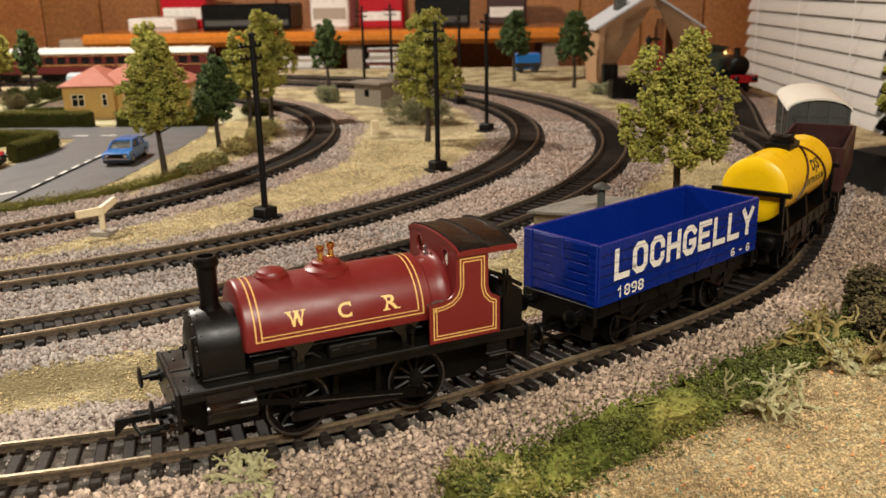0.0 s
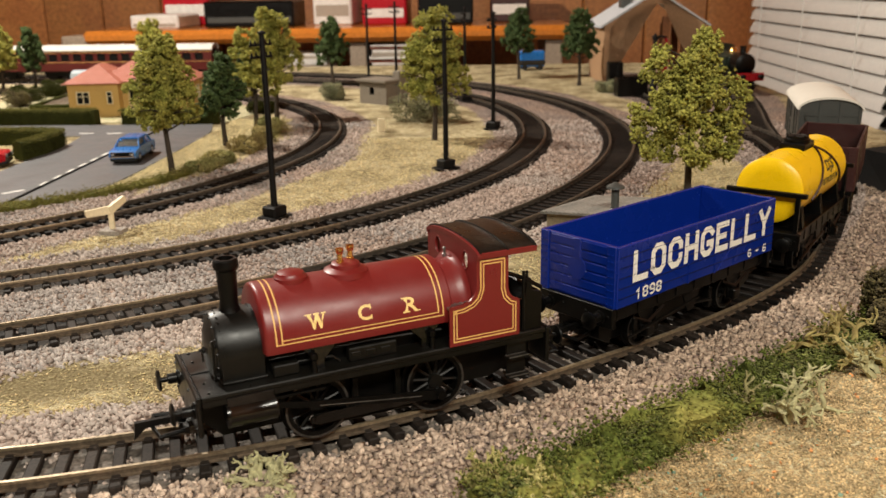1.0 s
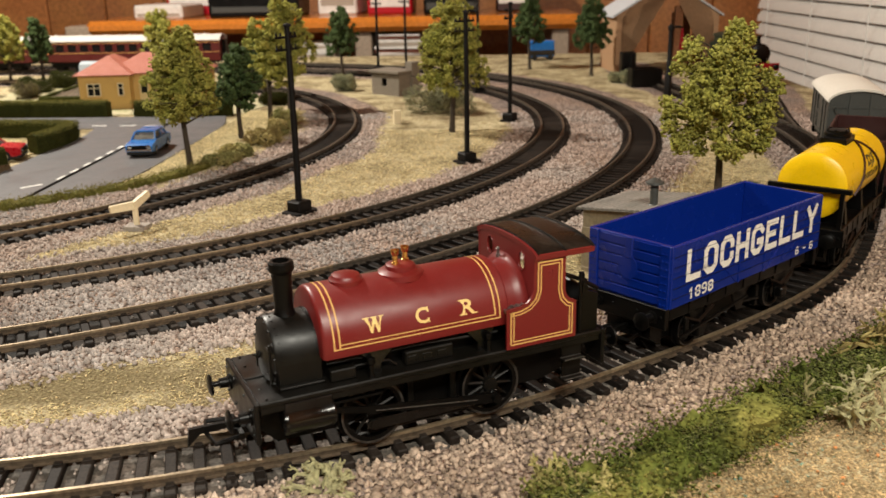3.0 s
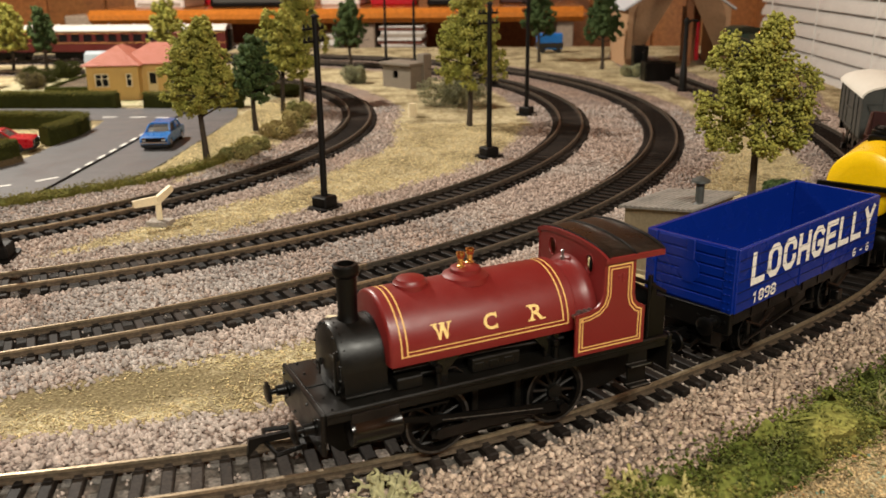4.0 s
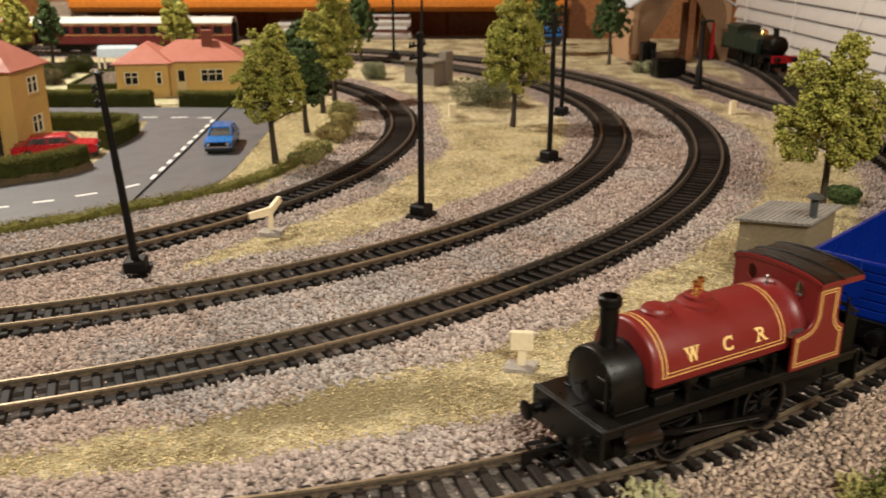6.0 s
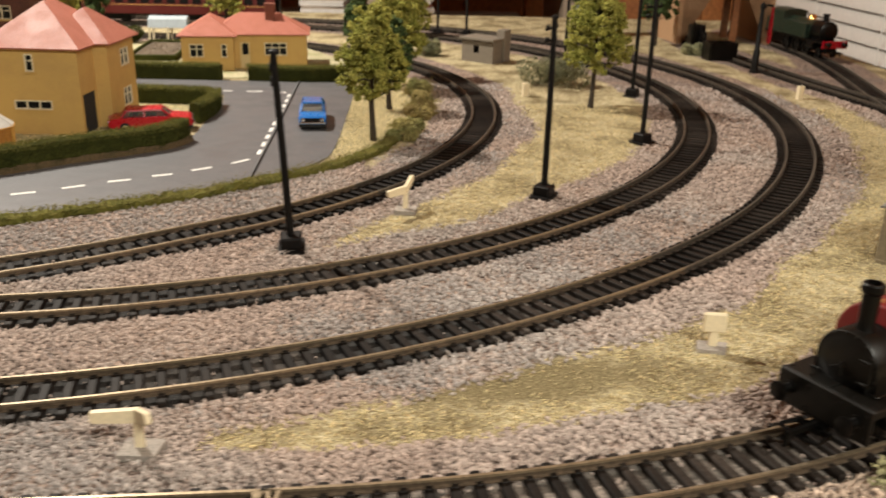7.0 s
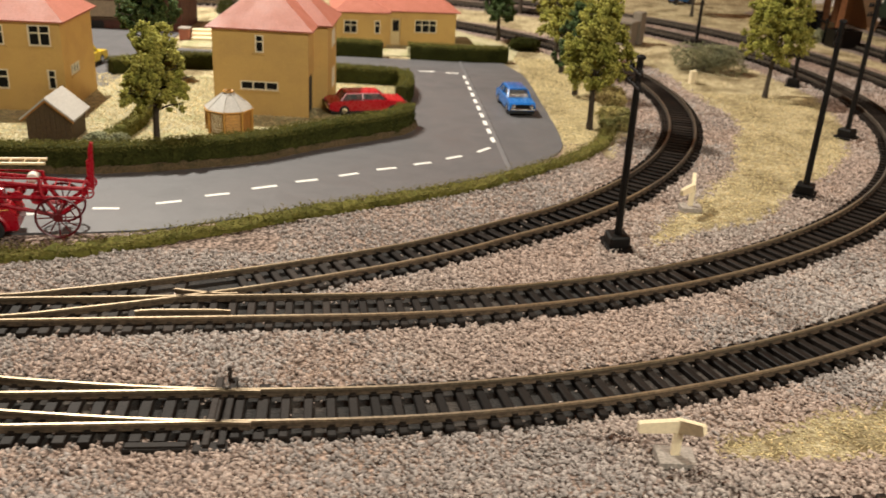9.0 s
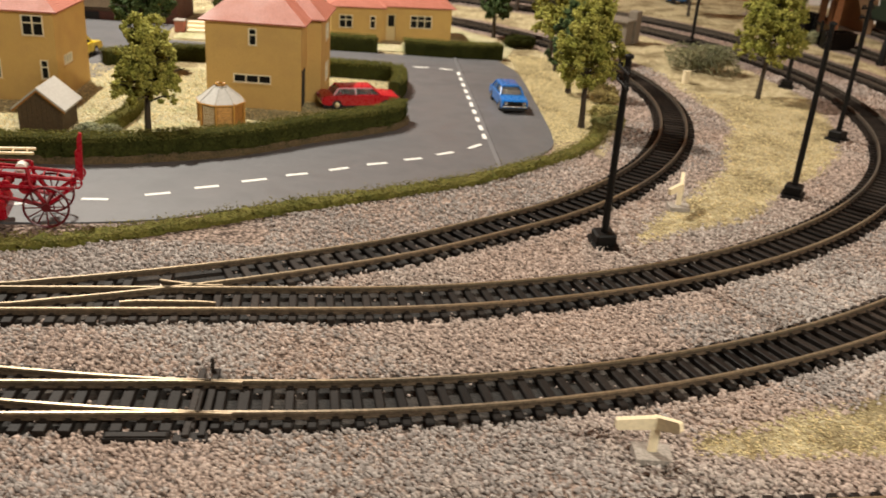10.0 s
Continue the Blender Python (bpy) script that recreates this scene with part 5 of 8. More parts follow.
def coach(m):
    """A corridor coach: sides pierced by windows, arched roof, gangway ends, two bogies."""
    ob = thing("passenger_coach", m, "dark maroon passenger coach with a pale arched roof", "coach", "passenger coaches")
    half, w, z0, z1 = 12.1, 1.5, 1.5, 4.05
    wins = [(-11.2 + 1.62 * k, -10.1 + 1.62 * k) for k in range(14)]
    for s in (-1, 1):
        bm = bmesh.new()
        plate(bm, [(-half, z0), (half, z0), (half, z1), (-half, z1)], [[(a, 2.75), (b, 2.75), (b, 3.65), (a, 3.65)] for a, b in wins], s * (w - 0.12), s * w, "y")
        side = part("side", bm, M["coach"], ob, smooth=0)
        for a, b in wins:
            bm = bmesh.new()
            box(bm, a - 0.02, b + 0.02, s * (w - 0.11) - 0.02, s * (w - 0.11) + 0.02, 2.73, 3.67)
            part("window_pane", bm, M["night"], side, smooth=0)
        for z in (2.6, 3.82):
            bm = bmesh.new()
            box(bm, -half, half, s * (w + 0.004) - 0.006, s * (w + 0.004) + 0.006, z - 0.025, z + 0.025)
            part("lining", bm, M["gold"], side, smooth=0)
    for e in (-1, 1):
        bm = bmesh.new()
        prism(bm, [(-w + 0.12, z0), (w - 0.12, z0), (w - 0.12, z1)] + [(1.38 * math.cos(radians(a)), z1 + 0.6 * math.sin(radians(a))) for a in range(15, 166, 15)] + [(-w + 0.12, z1)], e * half - 0.12 * e, e * half, "x")
        end = part("end", bm, M["coach"], ob)
        bm = bmesh.new()
        box(bm, min(e * half, e * (half + 0.5)), max(e * half, e * (half + 0.5)), -0.55, 0.55, z0 + 0.1, 4.1, 0.05)
        part("gangway", bm, M["black"], end)
        for s in (-1, 1):
            buffer_part(ob, e * half, s * 0.95, 1.75, e)
        bm = bmesh.new()
        box(bm, e * 8.4 - 2.2, e * 8.4 + 2.2, -1.05, 1.05, 0.75, 1.45, 0.06)
        bogie = part("bogie", bm, M["black"], ob)
        for x in (-1.3, 1.3):
            for s in (-1, 1):
                bm = bmesh.new()
                lathe(bm, [(0.02, -0.1), (0.55, -0.1), (0.55, 0.06), (0.62, 0.08), (0.62, 0.1), (0.02, 0.1)], 18, (e * 8.4 + x, s * 0.86, 0.92), "y")
                part("wheel", bm, M["dusty"], bogie)
    bm = bmesh.new()
    box(bm, -half, half, -w + 0.1, w - 0.1, 1.3, z0 + 0.1, 0.03)
    box(bm, -3.2, 2.6, -1.1, 1.1, 0.7, 1.4, 0.05)
    part("underframe", bm, M["black"], ob)
    bm = bmesh.new()
    lp = []
    for x in (-half - 0.12, half + 0.12):
        lp.append([(x, 1.6 * math.cos(radians(a)), z1 + 0.72 * math.sin(radians(a))) for a in range(0, 181, 9)] + [(x, 1.5 * math.cos(radians(a)), z1 - 0.04 + 0.64 * math.sin(radians(a))) for a in range(180, -1, -9)])
    rings(bm, lp)
    bmesh.ops.recalc_face_normals(bm, faces=bm.faces[:])
    roof = part("roof", bm, M["coachroof"], ob, "pale dusty grey arched roof")
    for k in range(7):
        bm = bmesh.new()
        lathe(bm, [(0.16, z1 + 0.6), (0.16, z1 + 0.8), (0.02, z1 + 0.84)], 8, (-10 + 3.3 * k, 0, 0))
        part("roof_vent", bm, M["coachroof"], roof)
    return ob


for x in (-50.6, -75.6):
    coach(at(x, 122.13, 0.0))


# ---- growing things ----
M["soil"] = material("brown_scatter_soil", (0.12, 0.082, 0.038), 0.95, vary=0.4, fine=9, coarse=1.0, second=(0.08, 0.06, 0.027), bump=0.7, depth=0.001)
OCTA_V = np.array([(1, 0, 0), (-1, 0, 0), (0, 1, 0), (0, -1, 0), (0, 0, 1), (0, 0, -1)], float)
OCTA_F = np.array([(0, 2, 4), (2, 1, 4), (1, 3, 4), (3, 0, 4), (2, 0, 5), (1, 2, 5), (3, 1, 5), (0, 3, 5)])


def lumps(points, size, r, flat=0.0, spread=0.0):
    """Small uneven eight-sided lumps at points: verts and faces."""
    p = np.asarray(points, float)
    n = len(p)
    v = OCTA_V[None] * r.uniform(0.6, 1.2, (n, 6, 1)) * (np.broadcast_to(size, n) * r.uniform(0.65, 1.25, n))[:, None, None]
    v *= r.uniform(1 - spread, 1 + spread, (n, 1, 3))
    v[:, :, 2] *= 1 - flat
    q = r.normal(size=(n, 4))
    q /= np.linalg.norm(q, axis=1)[:, None]
    w, x, y, z = q.T
    rot = np.stack([1 - 2 * (y * y + z * z), 2 * (x * y - z * w), 2 * (x * z + y * w), 2 * (x * y + z * w), 1 - 2 * (x * x + z * z), 2 * (y * z - x * w),
                    2 * (x * z - y * w), 2 * (y * z + x * w), 1 - 2 * (x * x + y * y)], -1).reshape(n, 3, 3)
    v = np.einsum("nij,nkj->nki", rot, v) + p[:, None]
    f = OCTA_F[None] + 6 * np.arange(n)[:, None, None]
    return v.reshape(-1, 3), f.reshape(-1, 3)


def foam(name, points, size, material_, parent, r, label="", flat=0.0):
    v, f = lumps(points, size, r, flat)
    return raw(name, v, f, material_, parent, label)


def tree(x, y, height, bole, radius, leaf, seed, label, lean=0.0, fine=False, group="model trees", masses=None):
    r = np.random.default_rng(seed)
    ob = thing("tree", at(x, y, lie(x, y) - 0.05), label, "tree", group)
    bm = bmesh.new()
    trunk = [(lean * height * f * f + 0.08 * math.sin(5 * f + seed), 0.07 * math.sin(7 * f + seed), height * 0.86 * f) for f in np.linspace(0, 1, 9)]
    tube(bm, trunk, [0.26, 0.2, 0.18, 0.17, 0.15, 0.12, 0.1, 0.07, 0.04], 8)
    tips = []
    crown_h = height - bole
    for k in range(26):
        f = bole / height + (k + 0.5) / 26 * (0.86 - bole / height) * 0.95
        a = k * 2.4 + r.uniform(-0.4, 0.4)
        base = Vector(np.array([np.interp(f / 0.86, np.linspace(0, 1, 9), [t[j] for t in trunk]) for j in range(3)]))
        g = (base.z - bole) / crown_h
        reach = radius * (0.75 + 0.5 * math.sin(min(1.0, g + 0.28) * math.pi)) * r.uniform(0.62, 1.0) * (1.0 - 0.35 * g)
        tip = base + Vector((reach * math.cos(a), reach * math.sin(a), r.uniform(0.15, 0.5) * radius))
        mid = base.lerp(tip, 0.5) + Vector((0, 0, 0.12))
        tube(bm, [base, mid, tip], [0.07, 0.05, 0.025], 5)
        tips.append((tip, reach))
    part("trunk", bm, M["trunk"], ob)
    pts = []
    lobes = [(TAU * k / 5 + seed, 0.26 + 0.1 * (k % 2), 0.56, 0.46) for k in range(5)]
    lobes += [(TAU * k / 4 + 0.5 + seed, 0.5 + 0.1 * (k % 2), 0.46, 0.42) for k in range(4)]
    lobes += [(TAU * k / 3 + 1.1 + seed, 0.74 + 0.09 * k, 0.26, 0.34) for k in range(3)] + [(0, 0.5, 0.0, 0.5)]
    for a, g, out, size in masses or lobes:
        size = size * radius * r.uniform(0.85, 1.15)
        out = out * radius * r.uniform(0.85, 1.15)
        c = np.array([out * math.cos(a) + lean * height * g, out * math.sin(a), bole + g * crown_h])
        c[2] = min(c[2], height - size)
        tall = max(1.0, min(1.5, 0.26 * crown_h / size))
        for _ in range(26 if fine else 20):
            d = r.normal(size=3)
            d /= np.linalg.norm(d)
            q = c + d * np.array([1, 1, tall]) * size * r.uniform(0.55, 0.98)
            q[2] = np.clip(q[2], bole - 0.1 + 0.15 * r.random(), height)
            n = 34 if fine else 24
            e = r.normal(size=(n, 3))
            e /= np.linalg.norm(e, axis=1)[:, None]
            pts.append(q + e * radius * r.uniform(0.09, 0.17) * r.uniform(0.25, 1.0, (n, 1)))
    pts = np.concatenate(pts)
    foam("crown", pts, 0.105 if fine else 0.13, leaf, ob, r)
    return ob


def hedge(path, width, height, seed, label, name="hedge", leaf=None, top=None, rough=0.06, size=0.042, group="flock hedges"):
    r = np.random.default_rng(seed)
    q = even(smooth_path(path) if len(path) > 2 else path, 0.35)
    ob = thing(name, at(*q[0], front_lift(*q[0])), label, "hedge", group)
    bm = bmesh.new()
    sweep(bm, [(a - q[0][0], b - q[0][1], 0) for a, b in q], [(-width / 2, -0.1), (width / 2, -0.1), (width / 2 * 0.96, height * 0.55), (width / 2 * 0.8, height * 0.93), (0, height), (-width / 2 * 0.8, height * 0.93), (-width / 2 * 0.96, height * 0.55)])
    for v in bm.verts:
        v.co += Vector(r.normal(size=3)) * rough * 0.6
    part("core", bm, leaf or M["hedge"], ob)
    if height > 1.45:
        bm = bmesh.new()
        sweep(bm, [(a - q[0][0], b - q[0][1], 0) for a, b in q], [(-width / 2 - 0.22, 0.02), (width / 2 + 0.22, 0.02), (width / 2 + 0.05, 0.42), (-width / 2 - 0.05, 0.42)])
        for v in bm.verts:
            v.co += Vector(r.normal(size=3)) * 0.04
        part("soil", bm, M["soil"], ob, "strip of brown earth at the hedge's foot")
    n = int(len(q) * 0.35 * (width + 2 * height) * (190 if size < 0.05 else 150))
    k = r.integers(0, len(q) - 1, n)
    d = np.gradient(q, axis=0)
    d /= np.linalg.norm(d, axis=1)[:, None]
    u = r.uniform(-height, width + height, n)
    side = np.clip(u, 0, width) - width / 2
    z = np.where(u < 0, height + u, np.where(u > width, height - (u - width), height)) + r.normal(size=n) * rough
    p = q[k] + d[k] * r.uniform(-0.2, 0.2, (n, 1)) + np.stack([d[k][:, 1], -d[k][:, 0]], 1) * (side + r.normal(size=n) * rough)[:, None]
    pts = np.column_stack([p - q[0], np.maximum(z, 0.0)])
    # upper leaves take the paler flock, painted as lit from above
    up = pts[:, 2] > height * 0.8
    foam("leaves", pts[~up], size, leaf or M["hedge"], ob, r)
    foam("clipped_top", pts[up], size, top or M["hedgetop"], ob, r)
    return ob


def bush(x, y, rx, ry, h, seed, label, leaf=None, n=2400, name="bush", size=0.09):
    r = np.random.default_rng(seed)
    ob = thing(name, at(x, y, lie(x, y)), label, "bush", "lichen bushes")
    blobs = [(r.uniform(-1, 1) * rx * 0.6, r.uniform(-1, 1) * ry * 0.6, r.uniform(0.25, 0.7) * h, r.uniform(0.35, 0.55)) for _ in range(9)]
    pts = []
    for bx, by, bz, s in blobs:
        d = r.normal(size=(n // 9, 3))
        d /= np.linalg.norm(d, axis=1)[:, None]
        pts.append(np.array([bx, by, bz]) + d * np.array([rx * s, ry * s, h * 0.42]) * r.uniform(0.75, 1.05, (n // 9, 1)))
    pts = np.concatenate(pts)
    foam("foliage", pts[pts[:, 2] > -0.05], size, leaf or M["bush"], ob, r)
    bm = bmesh.new()
    for k in range(7):
        a = TAU * k / 7
        tube(bm, [(0, 0, 0), (0.4 * rx * math.cos(a), 0.4 * ry * math.sin(a), 0.4 * h), (0.6 * rx * math.cos(a + 0.3), 0.6 * ry * math.sin(a + 0.3), 0.7 * h)], 0.05, 4)
    part("stems", bm, M["trunk"], ob)
    return ob


def lichen(x, y, radius, height, seed, stems=26, label="pale branching lichen clump in the trackside grass", thick=0.12, mat=None):
    r = np.random.default_rng(seed)
    ob = thing("lichen_clump", at(x, y, lie(x, y)), label, "plant", "lichen clumps")
    bm = bmesh.new()

    def grow(p, d, length, w, level):
        q = p + d * length
        mid = p.lerp(q, 0.5) + Vector(r.normal(size=3)) * length * 0.14
        tube(bm, [p, mid, q], [w, w * 0.85, w * 0.66], 5)
        if level:
            for _ in range(2 + (level > 2)):
                e = (d + Vector(r.normal(size=3)) * 0.75).normalized()
                if q.z + e.z * length * 0.6 < 0.05:
                    e.z = abs(e.z)
                grow(q, e, length * r.uniform(0.55, 0.85), w * 0.66, level - 1)
    for k in range(stems):
        a, s = r.uniform(0, TAU), math.sqrt(r.uniform(0, 1)) * radius * 0.6
        d = Vector((math.cos(a) * 0.8, math.sin(a) * 0.8, r.uniform(0.35, 1.3))).normalized()
        grow(Vector((s * math.cos(a), s * math.sin(a), 0)), d, height * r.uniform(0.3, 0.5), thick * r.uniform(0.6, 1.2), 3)
    part("foliage", bm, mat or M["lichen"], ob, smooth=1.2)
    return ob


LIGHT, DARK = "leafy model tree with olive-green foam foliage", "small model tree with dark green foam foliage"
TREES = [  # x, y, height, bole, radius, leaf, label
    (7.5, 50.0, 9.3, 3.3, 3.0, "leaf_light", LIGHT + " behind the lamp hut"),
    (-23.7, 62.2, 8.9, 2.7, 2.45, "leaf_light", LIGHT + " beside the road"),
    (-22.8, 72.0, 6.9, 2.2, 1.9, "leaf_dark", DARK + " beside the road"),
    (-22.4, 80.2, 8.3, 2.6, 2.5, "leaf_light", LIGHT + " near the inner curve"),
    (-22.0, 86.0, 9.8, 3.2, 2.7, "leaf_light", LIGHT + " near the inner curve"),
    (-6.8, 74.0, 9.9, 2.9, 2.95, "leaf_light", LIGHT + " inside the curve"),
    (8.0, 111.0, 8.6, 3.0, 2.3, "leaf_dark", DARK + " beside the outer curve"),
    (1.2, 119.0, 8.6, 3.0, 2.3, "leaf_dark", DARK + " behind the tracks"),
    (-21.6, 114.0, 8.0, 2.4, 2.2, "leaf_dark", DARK + " behind the tracks"),
    (-50.3, 54.3, 6.95, 2.2, 1.9, "leaf_light", LIGHT + " in a garden"),
    (-61.2, 110.6, 8.1, 2.4, 2.2, "leaf_light", LIGHT + " behind the village"),
    (-58.2, 112.4, 7.6, 2.4, 1.9, "leaf_dark", DARK + " behind the village"),
    (-43.0, 112.0, 8.4, 2.4, 2.3, "leaf_light", LIGHT + " behind the bungalow"),
    (-26.5, 94.5, 6.4, 1.9, 1.7, "leaf_dark", DARK + " behind the bungalow"),
    (-55.3, 72.6, 8.4, 2.9, 2.35, "leaf_dark", DARK + " behind the houses"),
    (23.2, 58.5, 8.3, 3.0, 2.4, "leaf_light", LIGHT + " near the table's edge"),
]
TWO_TOPPED = [(3.1, 0.66, 0.46, 0.36), (0.1, 0.42, 0.74, 0.36), (0.0, 0.17, 0.62, 0.40), (3.2, 0.32, 0.68, 0.38), (1.6, 0.4, 0.5, 0.45), (-1.6, 0.42, 0.45, 0.44), (-1.5, 0.15, 0.45, 0.42), (3.0, 0.1, 0.5, 0.36),
              (0.3, 0.93, 0.16, 0.27), (-1.2, 0.68, 0.22, 0.36), (0.0, 0.5, 0.0, 0.48), (2.5, 0.58, 0.3, 0.34)]
for k, (x, y, h, bole, rad, leaf, label) in enumerate(TREES):
    tree(x, y, h, bole, rad, M[leaf], 20 + k, label, lean=0.01 * math.sin(3 * k), fine=k in (0, 1, 5, 9), masses=TWO_TOPPED if k == 0 else None)

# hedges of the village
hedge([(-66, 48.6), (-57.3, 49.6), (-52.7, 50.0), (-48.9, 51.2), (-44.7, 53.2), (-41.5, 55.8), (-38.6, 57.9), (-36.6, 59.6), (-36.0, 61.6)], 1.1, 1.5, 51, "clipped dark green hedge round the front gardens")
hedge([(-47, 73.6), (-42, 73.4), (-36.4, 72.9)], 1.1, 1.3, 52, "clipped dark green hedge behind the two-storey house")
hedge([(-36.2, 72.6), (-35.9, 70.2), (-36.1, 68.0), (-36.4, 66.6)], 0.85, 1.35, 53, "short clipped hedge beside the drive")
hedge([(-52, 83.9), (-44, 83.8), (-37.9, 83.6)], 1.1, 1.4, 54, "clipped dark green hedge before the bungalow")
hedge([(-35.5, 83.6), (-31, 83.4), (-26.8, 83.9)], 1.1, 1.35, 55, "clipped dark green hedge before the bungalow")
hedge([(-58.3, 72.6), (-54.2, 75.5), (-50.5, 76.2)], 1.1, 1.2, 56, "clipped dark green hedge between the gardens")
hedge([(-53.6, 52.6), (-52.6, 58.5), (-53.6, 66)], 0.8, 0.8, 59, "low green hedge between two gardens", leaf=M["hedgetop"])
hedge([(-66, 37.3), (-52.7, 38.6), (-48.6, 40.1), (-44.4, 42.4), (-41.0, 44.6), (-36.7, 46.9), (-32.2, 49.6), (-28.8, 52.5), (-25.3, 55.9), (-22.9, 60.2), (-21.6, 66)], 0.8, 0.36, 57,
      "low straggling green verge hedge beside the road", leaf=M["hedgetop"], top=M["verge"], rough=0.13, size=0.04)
hedge([(-2.6, 22.6), (-0.8, 24.1), (0.6, 25.2), (2.2, 26.5), (4.0, 27.9), (5.9, 29.4), (7.6, 30.8), (9.6, 32.4), (12.5, 35), (16, 38.4), (20, 42.6)], 1.5, 0.52, 58,
      "rough green and olive trackside undergrowth", name="undergrowth", leaf=M["weeds"], top=M["weeds"], rough=0.24, size=0.05)
for k, (x, y, rx, ry, h, label) in enumerate((
    (-8.1, 85.0, 4.1, 3.6, 2.4, "rounded grey-green lichen bush inside the curve"),
    (-19.4, 100.3, 1.6, 1.5, 1.7, "grey-green lichen bush near the concrete hut"),
    (10.4, 104.0, 1.5, 1.2, 1.4, "pale lichen bush beside the coal bin"),
    (-24.4, 90.2, 2.2, 1.3, 1.2, "dark lichen bush beside the inner curve"),
    (-52.6, 105.5, 1.9, 1.5, 1.8, "dark green bush behind the village"),
    (-53.5, 101.0, 2.2, 1.5, 1.6, "dark green bush behind the village"),
    (-53.0, 53.0, 1.6, 0.8, 1.1, "pale green shrub beside the garden shed"),
    (10.0, 52.6, 1.2, 1.2, 0.8, "small green shrub at a tree's foot"),
    (11.2, 33.8, 1.5, 1.2, 1.9, "dark brown-green bush beside the track"),
    (14.6, 37.2, 2.0, 1.9, 2.4, "dark brown-green bush beside the track"),
    (-51.9, 97.0, 1.6, 1.9, 1.6, "dark brown bush before the greenhouse"),
    (10.3, 31.6, 1.3, 1.2, 1.2, "dark brown-green bush beside the track"),
    (12.6, 34.4, 1.5, 1.5, 1.6, "dark brown-green bush beside the track"),
    (10.9, 29.0, 1.5, 1.2, 0.9, "low golden-brown lichen bush before the track"),
)):
    dark = k in (4, 5, 3)
    bush(x, y, rx, ry, h, 80 + k, label, leaf=M["hedge"] if dark else (M["brownbush"] if k in (8, 9, 10, 11, 12) else M["lichen_gold"] if k == 13 else (M["leaf_dark"] if k == 7 else M["bush"])), n=5200 if rx > 3 else 3200, size=0.075)
for k, (x, y, rad, h, st) in enumerate(((5.3, 27.6, 1.2, 1.25, 11), (8.4, 30.6, 1.5, 1.5, 13), (8.7, 29.2, 1.2, 0.9, 8), (-8.0, 23.9, 0.6, 0.7, 14), (-2.1, 23.6, 1.2, 0.75, 30), (-0.7, 24.0, 0.9, 0.6, 18), (-7.2, 22.6, 0.5, 0.5, 10), (11.2, 33.2, 1.2, 1.2, 20))):
    lichen(x, y, rad, h, 120 + k, st, mat=M["lichen_yellow"] if k in (4, 5) else M["lichen"] if k != 1 else M["lichen_gold"])


for k, (x, y, rx, ry, h, mat) in enumerate(((-21.7, 62.6, 1.2, 1.3, 0.75, "straggle"), (-21.3, 65.0, 1.2, 1.2, 0.9, "straggle"), (-20.5, 69.6, 1.1, 1.5, 1.2, "lichen_gold"), (-20.2, 73.4, 0.9, 1.4, 1.2, "lichen_gold"), (-20.6, 77.6, 1.1, 1.4, 1.5, "straggle"))):
    bush(x, y, rx, ry, h, 140 + k, "loose olive lichen bush at the foot of trees" if mat == "straggle" else "loose tan lichen bush at the foot of trees", leaf=M[mat], n=2200, size=0.085)
    lichen(x, y, 0.8 * rx, h, 160 + k, 12, label="straggling lichen stems at the foot of trees", thick=0.1, mat=M["straggle"] if k % 2 else M["lichen_gold"])



# ---- telegraph poles and lineside pieces ----
def pole(x, y, height, turn, seed, lean=(0, 0)):
    ob = thing("telegraph_pole", at(x, y, lie(x, y)) @ Matrix.Rotation(lean[0], 4, "Y") @ Matrix.Rotation(lean[1], 4, "X") @ Matrix.Rotation(radians(turn), 4, "Z"), "tall black telegraph pole with cross-arms on a square base", "pole", "telegraph poles")
    bm = bmesh.new()
    prism(bm, rounded(-0.85, 0.85, -0.6, 0.6, 0.25), -0.05, 0.12)
    box(bm, -0.48, 0.48, -0.48, 0.48, 0.1, 0.66, 0.07)
    part("base", bm, M["pole"], ob)
    bm = bmesh.new()
    tube(bm, [(0, 0, 0.3), (0.02, 0, height * 0.5), (0, 0.02, height)], [0.18, 0.165, 0.14], 9)
    lathe(bm, [(0.22, height - 0.02), (0.2, height + 0.08), (0.02, height + 0.16)], 8)
    part("post", bm, M["pole"], ob)
    for z in (height - 0.55, height - 1.15):
        bm = bmesh.new()
        box(bm, -0.75, 0.75, 0.1, 0.2, z - 0.06, z + 0.06, 0.015)
        arm = part("cross_arm", bm, M["pole"], ob)
        for u in (-0.65, -0.35, 0.35, 0.65):
            bm = bmesh.new()
            lathe(bm, [(0.02, z + 0.05), (0.05, z + 0.06), (0.07, z + 0.12), (0.04, z + 0.16), (0.055, z + 0.22), (0.01, z + 0.24)], 7, (u, 0.15, 0))
            part("insulator", bm, M["pole"], arm)


for k, (x, y, h, a) in enumerate(((-13.9, 50.25, 9.5, 58), (-5.4, 62.8, 9.5, 35), (-2.2, 79.3, 9.4, 60), (-5.0, 97.6, 9.4, 110), (-26.5, 42.0, 8.9, 96), (-17.8, 118.6, 9.4, 170), (-14.2, 118.0, 9.6, 165))):
    pole(x, y, h, a, 150 + k, (-0.035, 0.09) if k == 4 else (0, 0))


